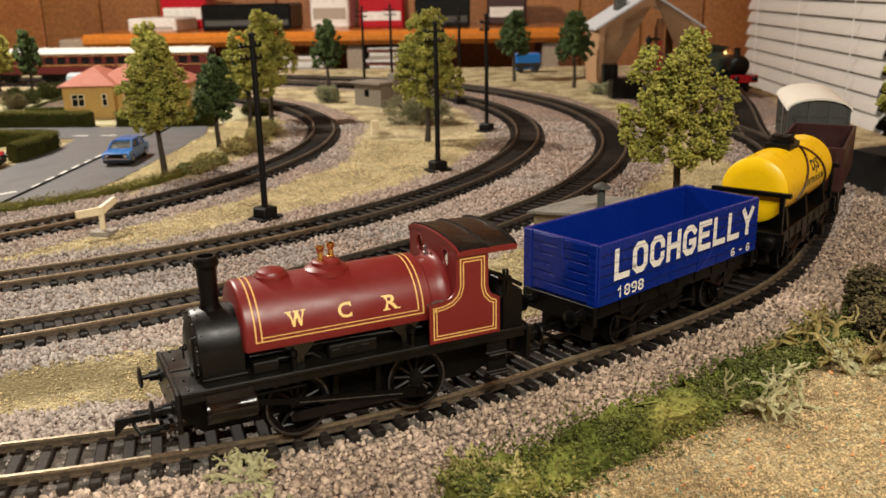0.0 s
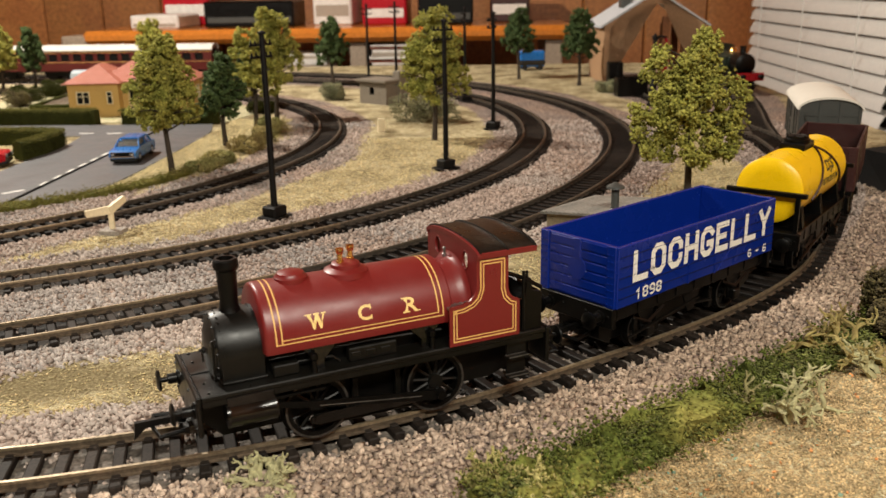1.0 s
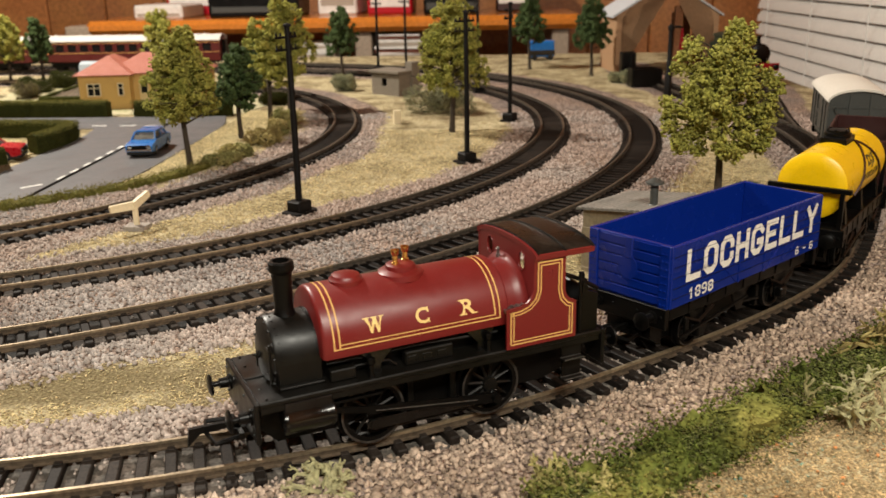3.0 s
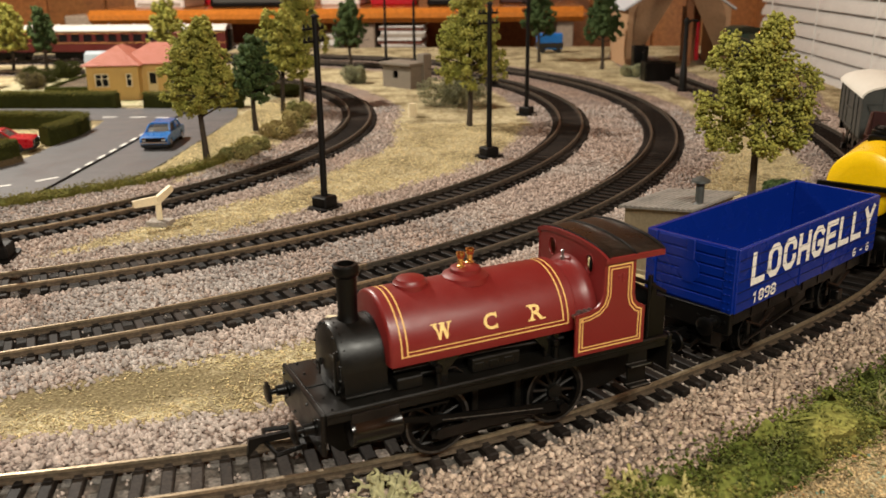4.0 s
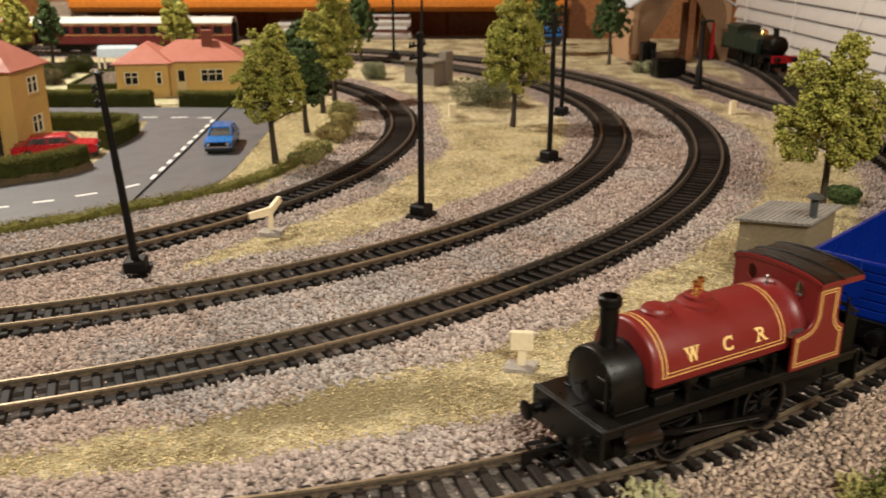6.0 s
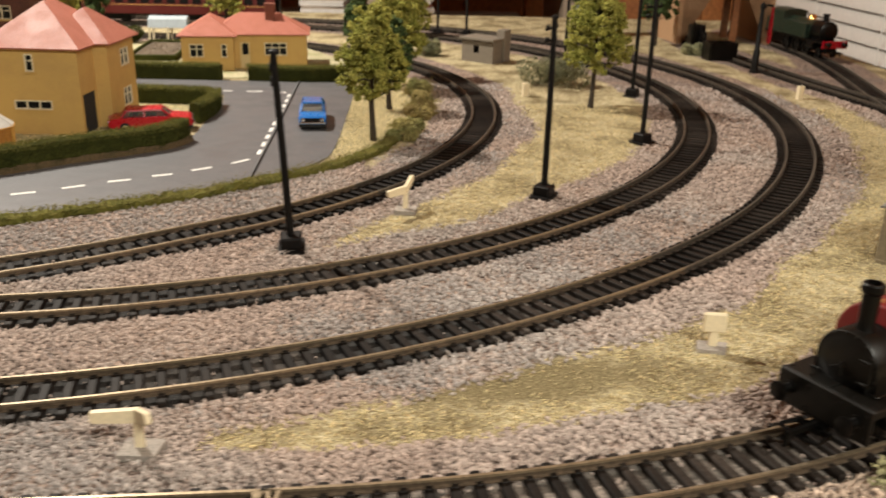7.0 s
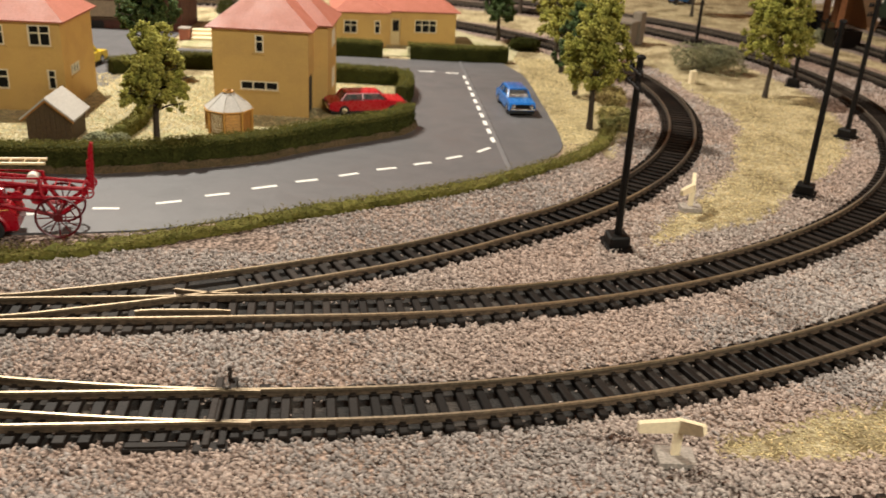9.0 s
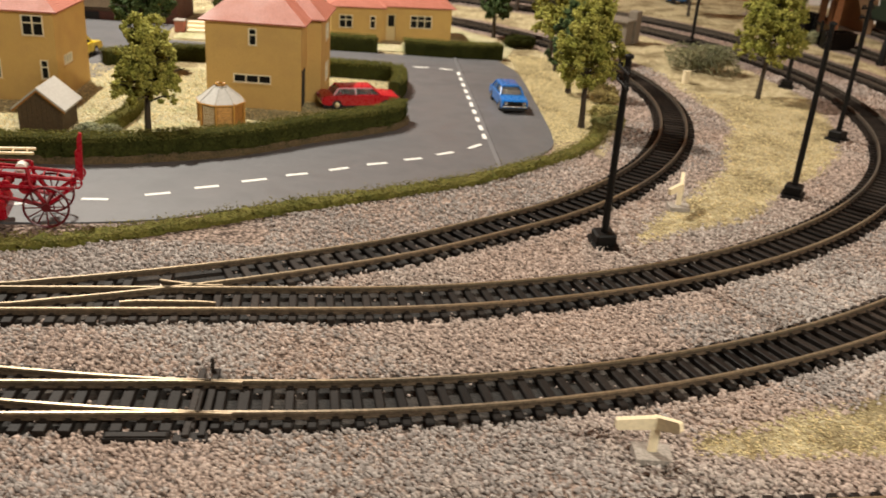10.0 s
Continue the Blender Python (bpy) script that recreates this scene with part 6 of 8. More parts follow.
def marker(x, y, a0, a1, n1=1.15, label="cream track marker with two flat arms on a grey slab"):
    ob = thing("track_marker", at(x, y, lie(x, y)), label, "marker", "cream track markers")
    bm = bmesh.new()
    prism(bm, [(-0.55, -0.45), (0.5, -0.5), (0.62, 0.35), (-0.5, 0.45)], -0.05, 0.24)
    part("slab", bm, M["stonebase"], ob)
    bm = bmesh.new()
    prism(bm, [(-0.13, -0.06), (0.13, -0.06), (0.13, 0.06), (-0.13, 0.06)], 0.2, 1.1)
    part("post", bm, M["cream"], ob)
    for a, n in ((a0, 1.25), (a1, n1)):
        bm = bmesh.new()
        prism(bm, [(-0.1, 1.02), (n - 0.05, 1.1), (n, 1.16), (n, 1.4), (n - 0.05, 1.44), (-0.1, 1.44)], -0.09, 0.09, "y")
        tilt = Matrix.Translation((0, 0, 1.2)) @ Matrix.Rotation(radians(-16 if a == a1 else 2), 4, "Y") @ Matrix.Translation((0, 0, -1.2))
        bmesh.ops.transform(bm, matrix=Matrix.Rotation(radians(a), 4, "Z") @ tilt, verts=bm.verts)
        part("arm", bm, M["cream"], ob)


marker(-21.4, 47.2, 225, 72)
ob = thing("track_marker", at(-10.35, 32.4, lie(-10.35, 32.4), -6), "upright square cream track marker board on a grey slab", "marker", "cream track markers")
bm = bmesh.new()
prism(bm, [(-0.6, -0.35), (0.4, -0.45), (0.6, 0.3), (-0.45, 0.4)], -0.05, 0.14)
part("slab", bm, M["stonebase"], ob)
bm = bmesh.new()
box(bm, -0.14, 0.16, -0.07, 0.07, 0.1, 0.8, 0.02)
part("post", bm, M["cream"], ob)
bm = bmesh.new()
box(bm, -0.42, 0.4, -0.11, 0.09, 0.68, 1.42, 0.05)
part("board", bm, M["cream"], ob)
marker(-28.6, 25.7, 184, 308, 0.85)
for x, y in ((-11.5, 78.3), (12.4, 79.3)):
    ob = thing("track_marker", at(x, y, 0, 20), "small worn cream lineside marker stub", "marker", "cream track markers")
    bm = bmesh.new()
    prism(bm, rounded(-0.3, 0.3, -0.2, 0.2, 0.1), -0.05, 1.1)
    part("stub", bm, M["cream"], ob)

# ---- huts ----
ob = thing("lamp_hut", at(1.98, 41.1, 0, -42.6), "small tan lamp hut with a grey corrugated roof and stove pipe", "hut")
bm = bmesh.new()
prism(bm, [(-1.42, -0.1), (1.42, -0.1), (1.42, 3.0), (-1.42, 2.65)], -1.65, 1.65, "y")
part("wall", bm, M["tan"], ob)
bm = bmesh.new()
prism(bm, [(-1.62, 2.62), (1.62, 3.03), (1.62, 3.09), (-1.62, 2.68)], -1.85, 1.85, "y")
roof = part("roof", bm, M["slategrey"], ob, "weathered grey corrugated roof")
for k in range(14):
    bm = bmesh.new()
    x = -1.62 + 3.24 / 14 * (k + 0.5)
    z = 2.7 + 0.41 * (x + 1.62) / 3.24
    prism(bm, [(x - 0.11, z - 0.03), (x - 0.05, z + 0.035), (x + 0.05, z + 0.045), (x + 0.11, z)], -1.87, 1.87, "y")
    part("ridge", bm, M["slategrey"], roof)
bm = bmesh.new()
box(bm, -1.44, -0.9, -1.67, -1.64, 0.2, 1.9, 0.01)
box(bm, -1.46, 1.46, -1.69, 1.69, -0.1, 0.22, 0.03)
part("plinth", bm, M["tan"], ob)
bm = bmesh.new()
lathe(bm, [(0.24, 2.9), (0.22, 3.08), (0.16, 3.14), (0.16, 3.86), (0.16, 3.9), (0.36, 3.94), (0.34, 4.02), (0.12, 4.14), (0.02, 4.18)], 16, (1.26, -0.73, 0))
part("stove_pipe", bm, M["grey"], ob, "dark grey stove pipe with a cap")

ob = thing("concrete_hut", at(-13.6, 96.9, 0, -38), "small grey concrete lineside hut with a flat roof", "hut")
bm = bmesh.new()
plate(bm, [(-1.9, 0), (1.9, 0), (1.9, 2.25), (-1.9, 2.25)], [rounded(-0.5, 0.2, 0.95, 1.7, 0.05, 1)], -1.3, -1.15, "y")
box(bm, -1.9, -1.75, -1.15, 1.3, 0, 2.25)
box(bm, 1.75, 1.9, -1.15, 1.3, 0, 2.25)
box(bm, -1.75, 1.75, 1.15, 1.3, 0, 2.25)
part("wall", bm, M["concrete"], ob)
bm = bmesh.new()
box(bm, -2.2, 2.1, -1.6, 1.5, 2.22, 2.5, 0.05)
part("roof", bm, M["concrete"], ob)
bm = bmesh.new()
box(bm, 1.2, 2.2, 0.4, 1.6, 0, 3.3, 0.08)
part("chimney", bm, M["concrete"], ob)


# ---- road ----
bm = bmesh.new()
edge = smooth_path([(-66, 36.8 + 3.4), (-50.0, 41.6), (-44.6, 43.6), (-41.2, 45.6), (-36.7, 48.0), (-32.1, 51.0), (-28.5, 54.0), (-26.5, 57.0), (-26.0, 61), (-25.9, 71.4), (-26.0, 78), (-27.2, 83)], 1.0)
inside = smooth_path([(-46, 82.9), (-66, 84)], 2)
inside += [(-66, 77.9), (-46, 77.6)] + smooth_path([(-36.4, 76.8), (-35.7, 72), (-35.7, 66), (-35.8, 61.4), (-37.6, 58.0), (-41.4, 55.0), (-44.6, 52.2), (-48.8, 50.3), (-52.8, 49.4), (-66, 48.0)], 1.0)
prism(bm, edge + inside, -0.05, 0.07)
road = part("road", bm, M["road"], smooth=0)
tagged(road, "matt grey painted village road with a curved junction", "road", kind="structure")
bm = bmesh.new()
prism(bm, [(-60.0, 68.0), (-57.4, 68.3), (-57.3, 77.9), (-57.2, 84.2), (-57.1, 91.2), (-72, 91.2), (-72, 77.9), (-60.2, 77.9)], -0.05, 0.066)
part("drive", bm, M["road"], road)
DASHES = [((-51.0, 44.4), (-49.8, 44.5)), ((-48.3, 45.3), (-47.2, 45.8)), ((-46.2, 46.6), (-45.1, 47.1)), ((-44.1, 47.9), (-42.9, 48.5)), ((-42.0, 49.2), (-40.9, 49.7)), ((-39.8, 50.4), (-38.8, 51.0)),
          ((-37.8, 51.7), (-36.7, 52.2)), ((-35.7, 52.9), (-34.7, 53.4)), ((-33.8, 54.2), (-32.8, 54.9)), ((-31.8, 55.8), (-30.95, 56.8))]
DASHES += [((-30.58 - 0.055 * k, 58.0 + 2.0 * k), (-30.61 - 0.055 * k, 59.1 + 2.0 * k)) for k in range(10)]
DASHES += [((-34.8, 78.1), (-33.5, 78.2)), ((-32.6, 78.0), (-31.5, 77.9)), ((-37.2, 78.2), (-36.0, 78.2)), ((-54.2, 43.2), (-53.0, 43.6))]
for a, b in DASHES:
    d = (Vector(b) - Vector(a)).normalized()
    s = Vector((d.y, -d.x)) * 0.13
    bm = bmesh.new()
    prism(bm, [tuple(Vector(a) + s), tuple(Vector(b) + s), tuple(Vector(b) - s), tuple(Vector(a) - s)], 0.06, 0.085)
    part("dash", bm, M["white"], road)
bm = bmesh.new()
sweep(bm, [(-30.15, 52.4, 0), (-30.45, 66, 0), (-31.0, 83, 0)], [(-0.24, 0.05), (0, 0.05), (0, 0.2)])
part("board_edge", bm, M["road"], road, "raised edge of one of two road boards", smooth=0)
bm = bmesh.new()
sweep(bm, [(-30.145, 52.4, 0), (-30.445, 66, 0), (-30.995, 83, 0)], [(0, 0.05), (0.03, 0.05), (0.03, 0.19), (0, 0.19)])
part("joint", bm, M["seam"], road, "dark joint between two boards")
bm = bmesh.new()
prism(bm, [(-66, 50), (-52.7, 50.6), (-44.7, 53.8), (-36.8, 59.6), (-36.2, 72.8), (-66, 73)], -0.05, 0.06)
lawn = part("lawn", bm, M["lawn"], smooth=0)
tagged(lawn, "pale straw-green scattered garden lawn of the houses", "lawn", kind="structure")
bm = bmesh.new()
prism(bm, [(-56, 84.4), (-26.2, 84.4), (-24.8, 90), (-33, 104), (-56, 104)], -0.05, 0.06)
lawn = part("lawn", bm, M["lawn"], smooth=0)
tagged(lawn, "pale straw-green scattered lawn round the bungalow", "lawn", kind="structure")


# ---- houses ----
def window_part(parent, put, flat, u0, u1, z0, z1, lights=1, transom=True, glass=None):
    """A recessed window: a frame with bars, dark panes and a sill. put(u, out, z) gives a place; flat is the wall's outer plane."""
    def slab(bm, a0, a1, o0, o1, b0, b1):
        box(bm, 0, 1, 0, 1, 0, 1)
        vs = bm.verts[-8:]
        for v in vs:
            v.co = Vector(put(a0 + (a1 - a0) * v.co.x, o0 + (o1 - o0) * v.co.y, b0 + (b1 - b0) * v.co.z))
        bmesh.ops.recalc_face_normals(bm, faces=bm.faces[:])
    t = 0.08
    us = [u0] + [u0 + (u1 - u0) * k / lights for k in range(1, lights)] + [u1]
    zs = [z0] + ([z0 + (z1 - z0) * 0.62] if transom else []) + [z1]
    holes = []
    for a0, a1 in zip(us, us[1:]):
        for b0, b1 in zip(zs, zs[1:]):
            c0, c1 = a0 + (t if a0 == u0 else t / 2), a1 - (t if a1 == u1 else t / 2)
            e0, e1 = b0 + (t if b0 == z0 else 0.035), b1 - (t if b1 == z1 else 0.035)
            holes.append([(c0, e0), (c1, e0), (c1, e1), (c0, e1)])
    axis, a, b = flat
    bm = bmesh.new()
    plate(bm, [(u0, z0), (u1, z0), (u1, z1), (u0, z1)], holes, a, b, axis)
    w = part("window", bm, M["winwhite"], parent, "cream-white window frame", smooth=0)
    for h in holes:
        bm = bmesh.new()
        slab(bm, h[0][0] - 0.02, h[1][0] + 0.02, -0.12, -0.08, h[0][1] - 0.02, h[2][1] + 0.02)
        part("pane", bm, glass or M["night"], w, smooth=0)
    bm = bmesh.new()
    slab(bm, u0 - 0.1, u1 + 0.1, 0.0, 0.1, z0 - 0.14, z0 - 0.02)
    part("sill", bm, M["housewall"], w, smooth=0)


def block(parent, x0, x1, y0, y1, h, openings, paint="housewall"):
    """Four walls of a block with window holes. openings: side (s, n, e, w) to rows (u0, u1, z0, z1, lights, transom)."""
    t = 0.2
    for side, a0, a1 in (("s", x0, x1), ("n", x0, x1), ("e", y0 + t, y1 - t), ("w", y0 + t, y1 - t)):
        rows = openings.get(side, [])
        holes = [[(r[0], r[2]), (r[1], r[2]), (r[1], r[3]), (r[0], r[3])] for r in rows]
        pos = {"s": (y0, y0 + t), "n": (y1, y1 - t), "e": (x1, x1 - t), "w": (x0, x0 + t)}[side]
        bm = bmesh.new()
        plate(bm, [(a0, 0), (a1, 0), (a1, h), (a0, h)], holes, pos[0], pos[1], "y" if side in "sn" else "x")
        wall = part("wall", bm, M[paint], parent, smooth=0)
        for r in rows:
            def put(u, o, z, side=side, pos=pos):
                return {"s": (u, pos[0] - o, z), "n": (u, pos[0] + o, z), "e": (pos[0] + o, u, z), "w": (pos[0] - o, u, z)}[side]
            if len(r) > 6:
                door_part(wall, put, r)
            else:
                out = {"s": -1, "n": 1, "e": 1, "w": -1}[side]
                window_part(wall, put, ("y" if side in "sn" else "x", pos[0] - 0.1 * out, pos[0] + 0.03 * out), *r)


# near-black rows are open doorways: the sheet stands for the shade inside
def door_part(parent, put, r):
    u0, u1, z0, z1 = r[:4]
    bm = bmesh.new()
    vs = [put(a, o, b) for o in (-0.16, -0.1) for a, b in ((u0, z0), (u1, z0), (u1, z1), (u0, z1))]
    vs = [bm.verts.new(v) for v in vs]
    for f in ((0, 1, 2, 3), (7, 6, 5, 4), (0, 4, 5, 1), (1, 5, 6, 2), (2, 6, 7, 3), (3, 7, 4, 0)):
        bm.faces.new([vs[k] for k in f])
    bmesh.ops.recalc_face_normals(bm, faces=bm.faces[:])
    part("door", bm, M[r[6]], parent, smooth=0)


def hip_roof(parent, x0, x1, y0, y1, z, rise, over=0.35, courses=26, hips=(1, 1)):
    """A hipped roof laid in courses of tiles."""
    x0, x1, y0, y1 = x0 - over, x1 + over, y0 - over, y1 + over
    w = min(x1 - x0, y1 - y0) / 2
    bm = bmesh.new()
    loops = []
    for k in range(courses + 1):
        f = k / courses
        i = w * f * 0.985
        for lift in ((0.025,) if k == 0 else (0.0, 0.025)):
            if k == courses and lift:
                continue
            loops.append([(x0 + i * hips[0], y0 + i, z + rise * f + lift), (x1 - i * hips[1], y0 + i, z + rise * f + lift), (x1 - i * hips[1], y1 - i, z + rise * f + lift), (x0 + i * hips[0], y1 - i, z + rise * f + lift)])
    rings(bm, [[(x0, y0, z - 0.08), (x1, y0, z - 0.08), (x1, y1, z - 0.08), (x0, y1, z - 0.08)]] + loops)
    bmesh.ops.recalc_face_normals(bm, faces=bm.faces[:])
    roof = part("roof", bm, M["rooftile"], parent, "pinkish red tiled hipped roof", smooth=0)
    return roof


def chimney_part(parent, x, y, z0, z1, w=0.7):
    bm = bmesh.new()
    box(bm, x - w / 2, x + w / 2, y - w / 2, y + w / 2, z0, z1, 0.03)
    box(bm, x - w / 2 - 0.08, x + w / 2 + 0.08, y - w / 2 - 0.08, y + w / 2 + 0.08, z1 - 0.2, z1 - 0.05)
    part("chimney", bm, M["brick"], parent)


house = thing("two_storey_house", at(-42.5, 62.1, 0.03, -3), "yellow-ochre rendered two-storey house with a pinkish tiled roof", "house", "village houses")
# east opening filled near black, painted for the shade within
block(house, -6.15, 0, 0, 7.6, 5.65, {"s": [(-4.42, -1.95, 1.7, 2.3, 3, False), (-3.4, -2.85, 4.15, 5.27, 1, True)], "e": [(0.25, 2.4, 0.02, 2.65, 1, False, "seam")], "w": [(2, 4, 1.2, 2.6, 2, True), (2, 4, 3.8, 5.1, 2, True)]})
block(house, -3.4, 0.95, 2.6, 7.55, 5.63, {"e": [(4.9, 6.4, 1.0, 2.3, 2, True), (4.9, 6.4, 3.8, 5.0, 2, True)]})
hip_roof(house, -6.15, 0, 0, 7.6, 5.67, 2.6)
hip_roof(house, -3.4, 0.95, 2.6, 7.55, 5.69, 2.0)
house = thing("two_storey_house", at(-57.3, 61.2, 0.03, 1), "yellow-ochre rendered two-storey house with cream windows", "house", "village houses")
block(house, -9.0, -0.35, 0, 6.3, 5.7, {"s": [(-2.3, -0.95, 4.15, 5.45, 2, True), (-5.2, -3.75, 4.15, 5.4, 2, True), (-1.4, -0.88, 1.45, 2.7, 1, True), (-5.2, -3.78, 1.4, 2.65, 2, True)], "e": [(1.3, 2.9, 2.1, 2.75, 3, False)]})
hip_roof(house, -9.0, -0.35, 0, 6.3, 5.72, 2.5)
house = thing("bungalow", at(-42.3, 87.6, 0.03, 6), "yellow-ochre rendered bungalow with a pinkish tiled roof and brick chimney", "house", "village houses")
block(house, 0, 4.7, 0, 6.5, 3.2, {"s": [(0.72, 1.98, 1.25, 2.45, 2, True), (3.55, 4.1, 1.25, 2.45, 1, True)], "w": [(2, 4, 1.2, 2.5, 2, True)]})
block(house, 4.7, 11.4, 1.2, 6.5, 3.18, {"s": [(5.2, 6.1, 0.05, 2.5, 1, False, "doorcream"), (7.45, 9.55, 1.25, 2.45, 3, True)], "e": [(2.6, 4.2, 1.3, 2.6, 2, True)]})
hip_roof(house, 0, 4.7, 0, 6.5, 3.22, 1.6, courses=20)
hip_roof(house, 2.5, 11.4, 1.2, 6.5, 3.24, 1.7, courses=20)
chimney_part(house, 8.0, 3.2, 4.2, 5.9, 0.9)
bm = bmesh.new()
box(bm, 5.4, 5.95, 1.24, 1.3, 1.35, 2.35)
part("door_pane", bm, M["night"], house, "dark glass of the front door")

M["brickwall"] = material("dark_red_brown_brick_card", (0.105, 0.034, 0.022), 0.8, vary=0.3, fine=6, coarse=1.0, second=(0.075, 0.028, 0.02), bump=0.4)
M["fascia"] = material("faded_tan_signboard", (0.34, 0.26, 0.17), 0.7, vary=0.2, fine=6, coarse=0.8, bump=0.1)
shop = thing("brick_shop", at(-57.0, 91.0, 0.03, -1), "dark red-brown brick shop with a tan fascia and yellow panel", "shop")
# both ground-floor openings are dark sheets standing for the shade indoors
block(shop, -12.5, 0, 0, 6.5, 6.2, {"s": [(-3.5, -1.75, 3.95, 5.2, 2, True), (-8.8, -7.0, 3.95, 5.2, 2, True), (-9.4, -7.3, 0.03, 0.75, 1, False, "seam"), (-3.2, -1.95, 0.03, 0.7, 1, False, "seam")]}, "brickwall")
hip_roof(shop, -12.5, 0, 0, 6.5, 6.22, 2.4)
bm = bmesh.new()
box(bm, -9.6, -3.6, -0.16, -0.004, 1.15, 2.65, 0.03)
part("fascia", bm, M["fascia"], shop, "faded tan fascia board")
bm = bmesh.new()
box(bm, -9.7, -3.5, -0.22, -0.004, 0.86, 1.1, 0.03)
part("ledge", bm, M["shedwood"], shop, "dark timber ledge")
bm = bmesh.new()
box(bm, -2.75, -1.6, -0.12, -0.004, 1.2, 2.55, 0.03)
part("panel", bm, M["yellow"], shop, "plain yellow panel")
ob = thing("brick_pier", at(-56.0, 87.6, 0.03, 0), "short pinkish brick pier beside the garden steps", "pier")
bm = bmesh.new()
box(bm, -0.45, 0.45, -0.45, 0.45, 0, 1.0, 0.04)
part("shaft", bm, M["rooftile"], ob)
bm = bmesh.new()
box(bm, -0.52, 0.52, -0.52, 0.52, 1.0, 1.12, 0.03)
part("coping", bm, M["stonebase"], ob)
ob = thing("garden_shed", at(-56.5, 55.9, 0.05, 1), "small brown timber garden shed with a grey gabled roof", "shed")
bm = bmesh.new()
prism(bm, [(-1.22, 0), (1.22, 0), (1.22, 1.5), (0, 2.5), (-1.22, 1.5)], -1.3, 1.3, "y")
part("wall", bm, M["shedwood"], ob, smooth=0)
for s in (-1, 1):
    bm = bmesh.new()
    prism(bm, [(0, 2.52), (s * 1.5, 1.29), (s * 1.5, 1.4), (0, 2.64)], -1.55, 1.55, "y")
    part("roof", bm, M["zinc"], ob, "pale grey felt roof slope")
    bm = bmesh.new()
    prism(bm, [(0, 2.38), (s * 1.46, 1.18), (s * 1.46, 1.30), (0, 2.5)], -1.53, -1.45, "y")
    part("bargeboard", bm, M["honey"], ob, "thin timber board under the roof's edge")
for k in range(9):
    bm = bmesh.new()
    x = -1.22 + 0.2711 * k
    box(bm, x + 0.015, x + 0.255, -1.33, -1.295, 0.03, 1.5 + 0.82 * (1.22 - max(abs(x), abs(x + 0.27))), 0.008)
    part("board", bm, M["shedwood"], ob)
ob = thing("summerhouse", at(-47.05, 58.6, 0.05, 20), "octagonal honey-coloured timber summerhouse with a pale ribbed roof", "summerhouse")
N8 = 8
ring = [(1.42 * math.cos(TAU * (k + 0.5) / N8), 1.42 * math.sin(TAU * (k + 0.5) / N8)) for k in range(N8)]
bm = bmesh.new()
prism(bm, [(0.95 * x, 0.95 * y) for x, y in ring], 0, 1.5)
part("wall", bm, M["honey"], ob, smooth=0)
for k in range(N8):
    a, b = Vector(ring[k]), Vector(ring[(k + 1) % N8])
    if k == 4:
        for f in np.linspace(0.16, 0.84, 7):
            c = (a + (b - a) * f) * 0.965
            bm = bmesh.new()
            tube(bm, [(*c, 0.12), (*c, 1.4)], 0.022, 4)
            part("lattice_bar", bm, M["winwhite"], ob)
        for z in np.arange(0.14, 1.45, 0.18):
            bm = bmesh.new()
            tube(bm, [(*((a + (b - a) * 0.12) * 0.968), z), (*((a + (b - a) * 0.88) * 0.968), z)], 0.022, 4)
            part("lattice_bar", bm, M["winwhite"], ob)
    q = [a + (b - a) * f for f in (0.1, 0.9)]
    for z in np.arange(0.08, 1.4, 0.2) if k != 4 else ():
        bm = bmesh.new()
        rings(bm, [[(*(c * 0.94), z), (*(c * 0.985), z + 0.02), (*(c * 0.965), z + 0.17), (*(c * 0.94), z + 0.18)] for c in q])
        bmesh.ops.recalc_face_normals(bm, faces=bm.faces[:])
        part("board", bm, M["honeylight"] if k % 2 else M["honey"], ob, smooth=0)
    bm = bmesh.new()
    tube(bm, [(a.x, a.y, 0), (a.x, a.y, 1.52)], 0.07, 6)
    part("post", bm, M["honeylight"], ob)
    bm = bmesh.new()
    tip = Vector((0, 0, 2.62))
    f0, f1 = Vector((*a * 1.06, 1.46)), Vector((*b * 1.06, 1.46))
    t0, t1 = f0.lerp(tip, 0.78), f1.lerp(tip, 0.78)
    face(bm, [f0, f1, t1, t0])
    face(bm, [f0 - Vector((0, 0, 0.06)), t0 - Vector((0, 0, 0.06)), t1 - Vector((0, 0, 0.06)), f1 - Vector((0, 0, 0.06))])
    face(bm, [f0, f0 - Vector((0, 0, 0.06)), f1 - Vector((0, 0, 0.06)), f1])
    part("roof_panel", bm, M["zinc"], ob, smooth=0)
    bm = bmesh.new()
    tube(bm, [f0, t0], 0.028, 5)
    part("roof_rib", bm, M["zinc"], ob)
    bm = bmesh.new()
    tube(bm, [f0 - Vector((0, 0, 0.05)), f1 - Vector((0, 0, 0.05))], 0.055, 5)
    part("eaves_rail", bm, M["honeylight"], ob)
bm = bmesh.new()
tube(bm, [(0.3 * math.cos(TAU * k / 12), 0.3 * math.sin(TAU * k / 12), 2.4 + 0.05 * (k % 2)) for k in range(13)], 0.06, 5)
tube(bm, [(-0.2, 0, 2.42), (0, 0, 2.56), (0.2, 0, 2.42)], 0.05, 5)
part("crest", bm, M["honeylight"], ob, "small looped timber crest")


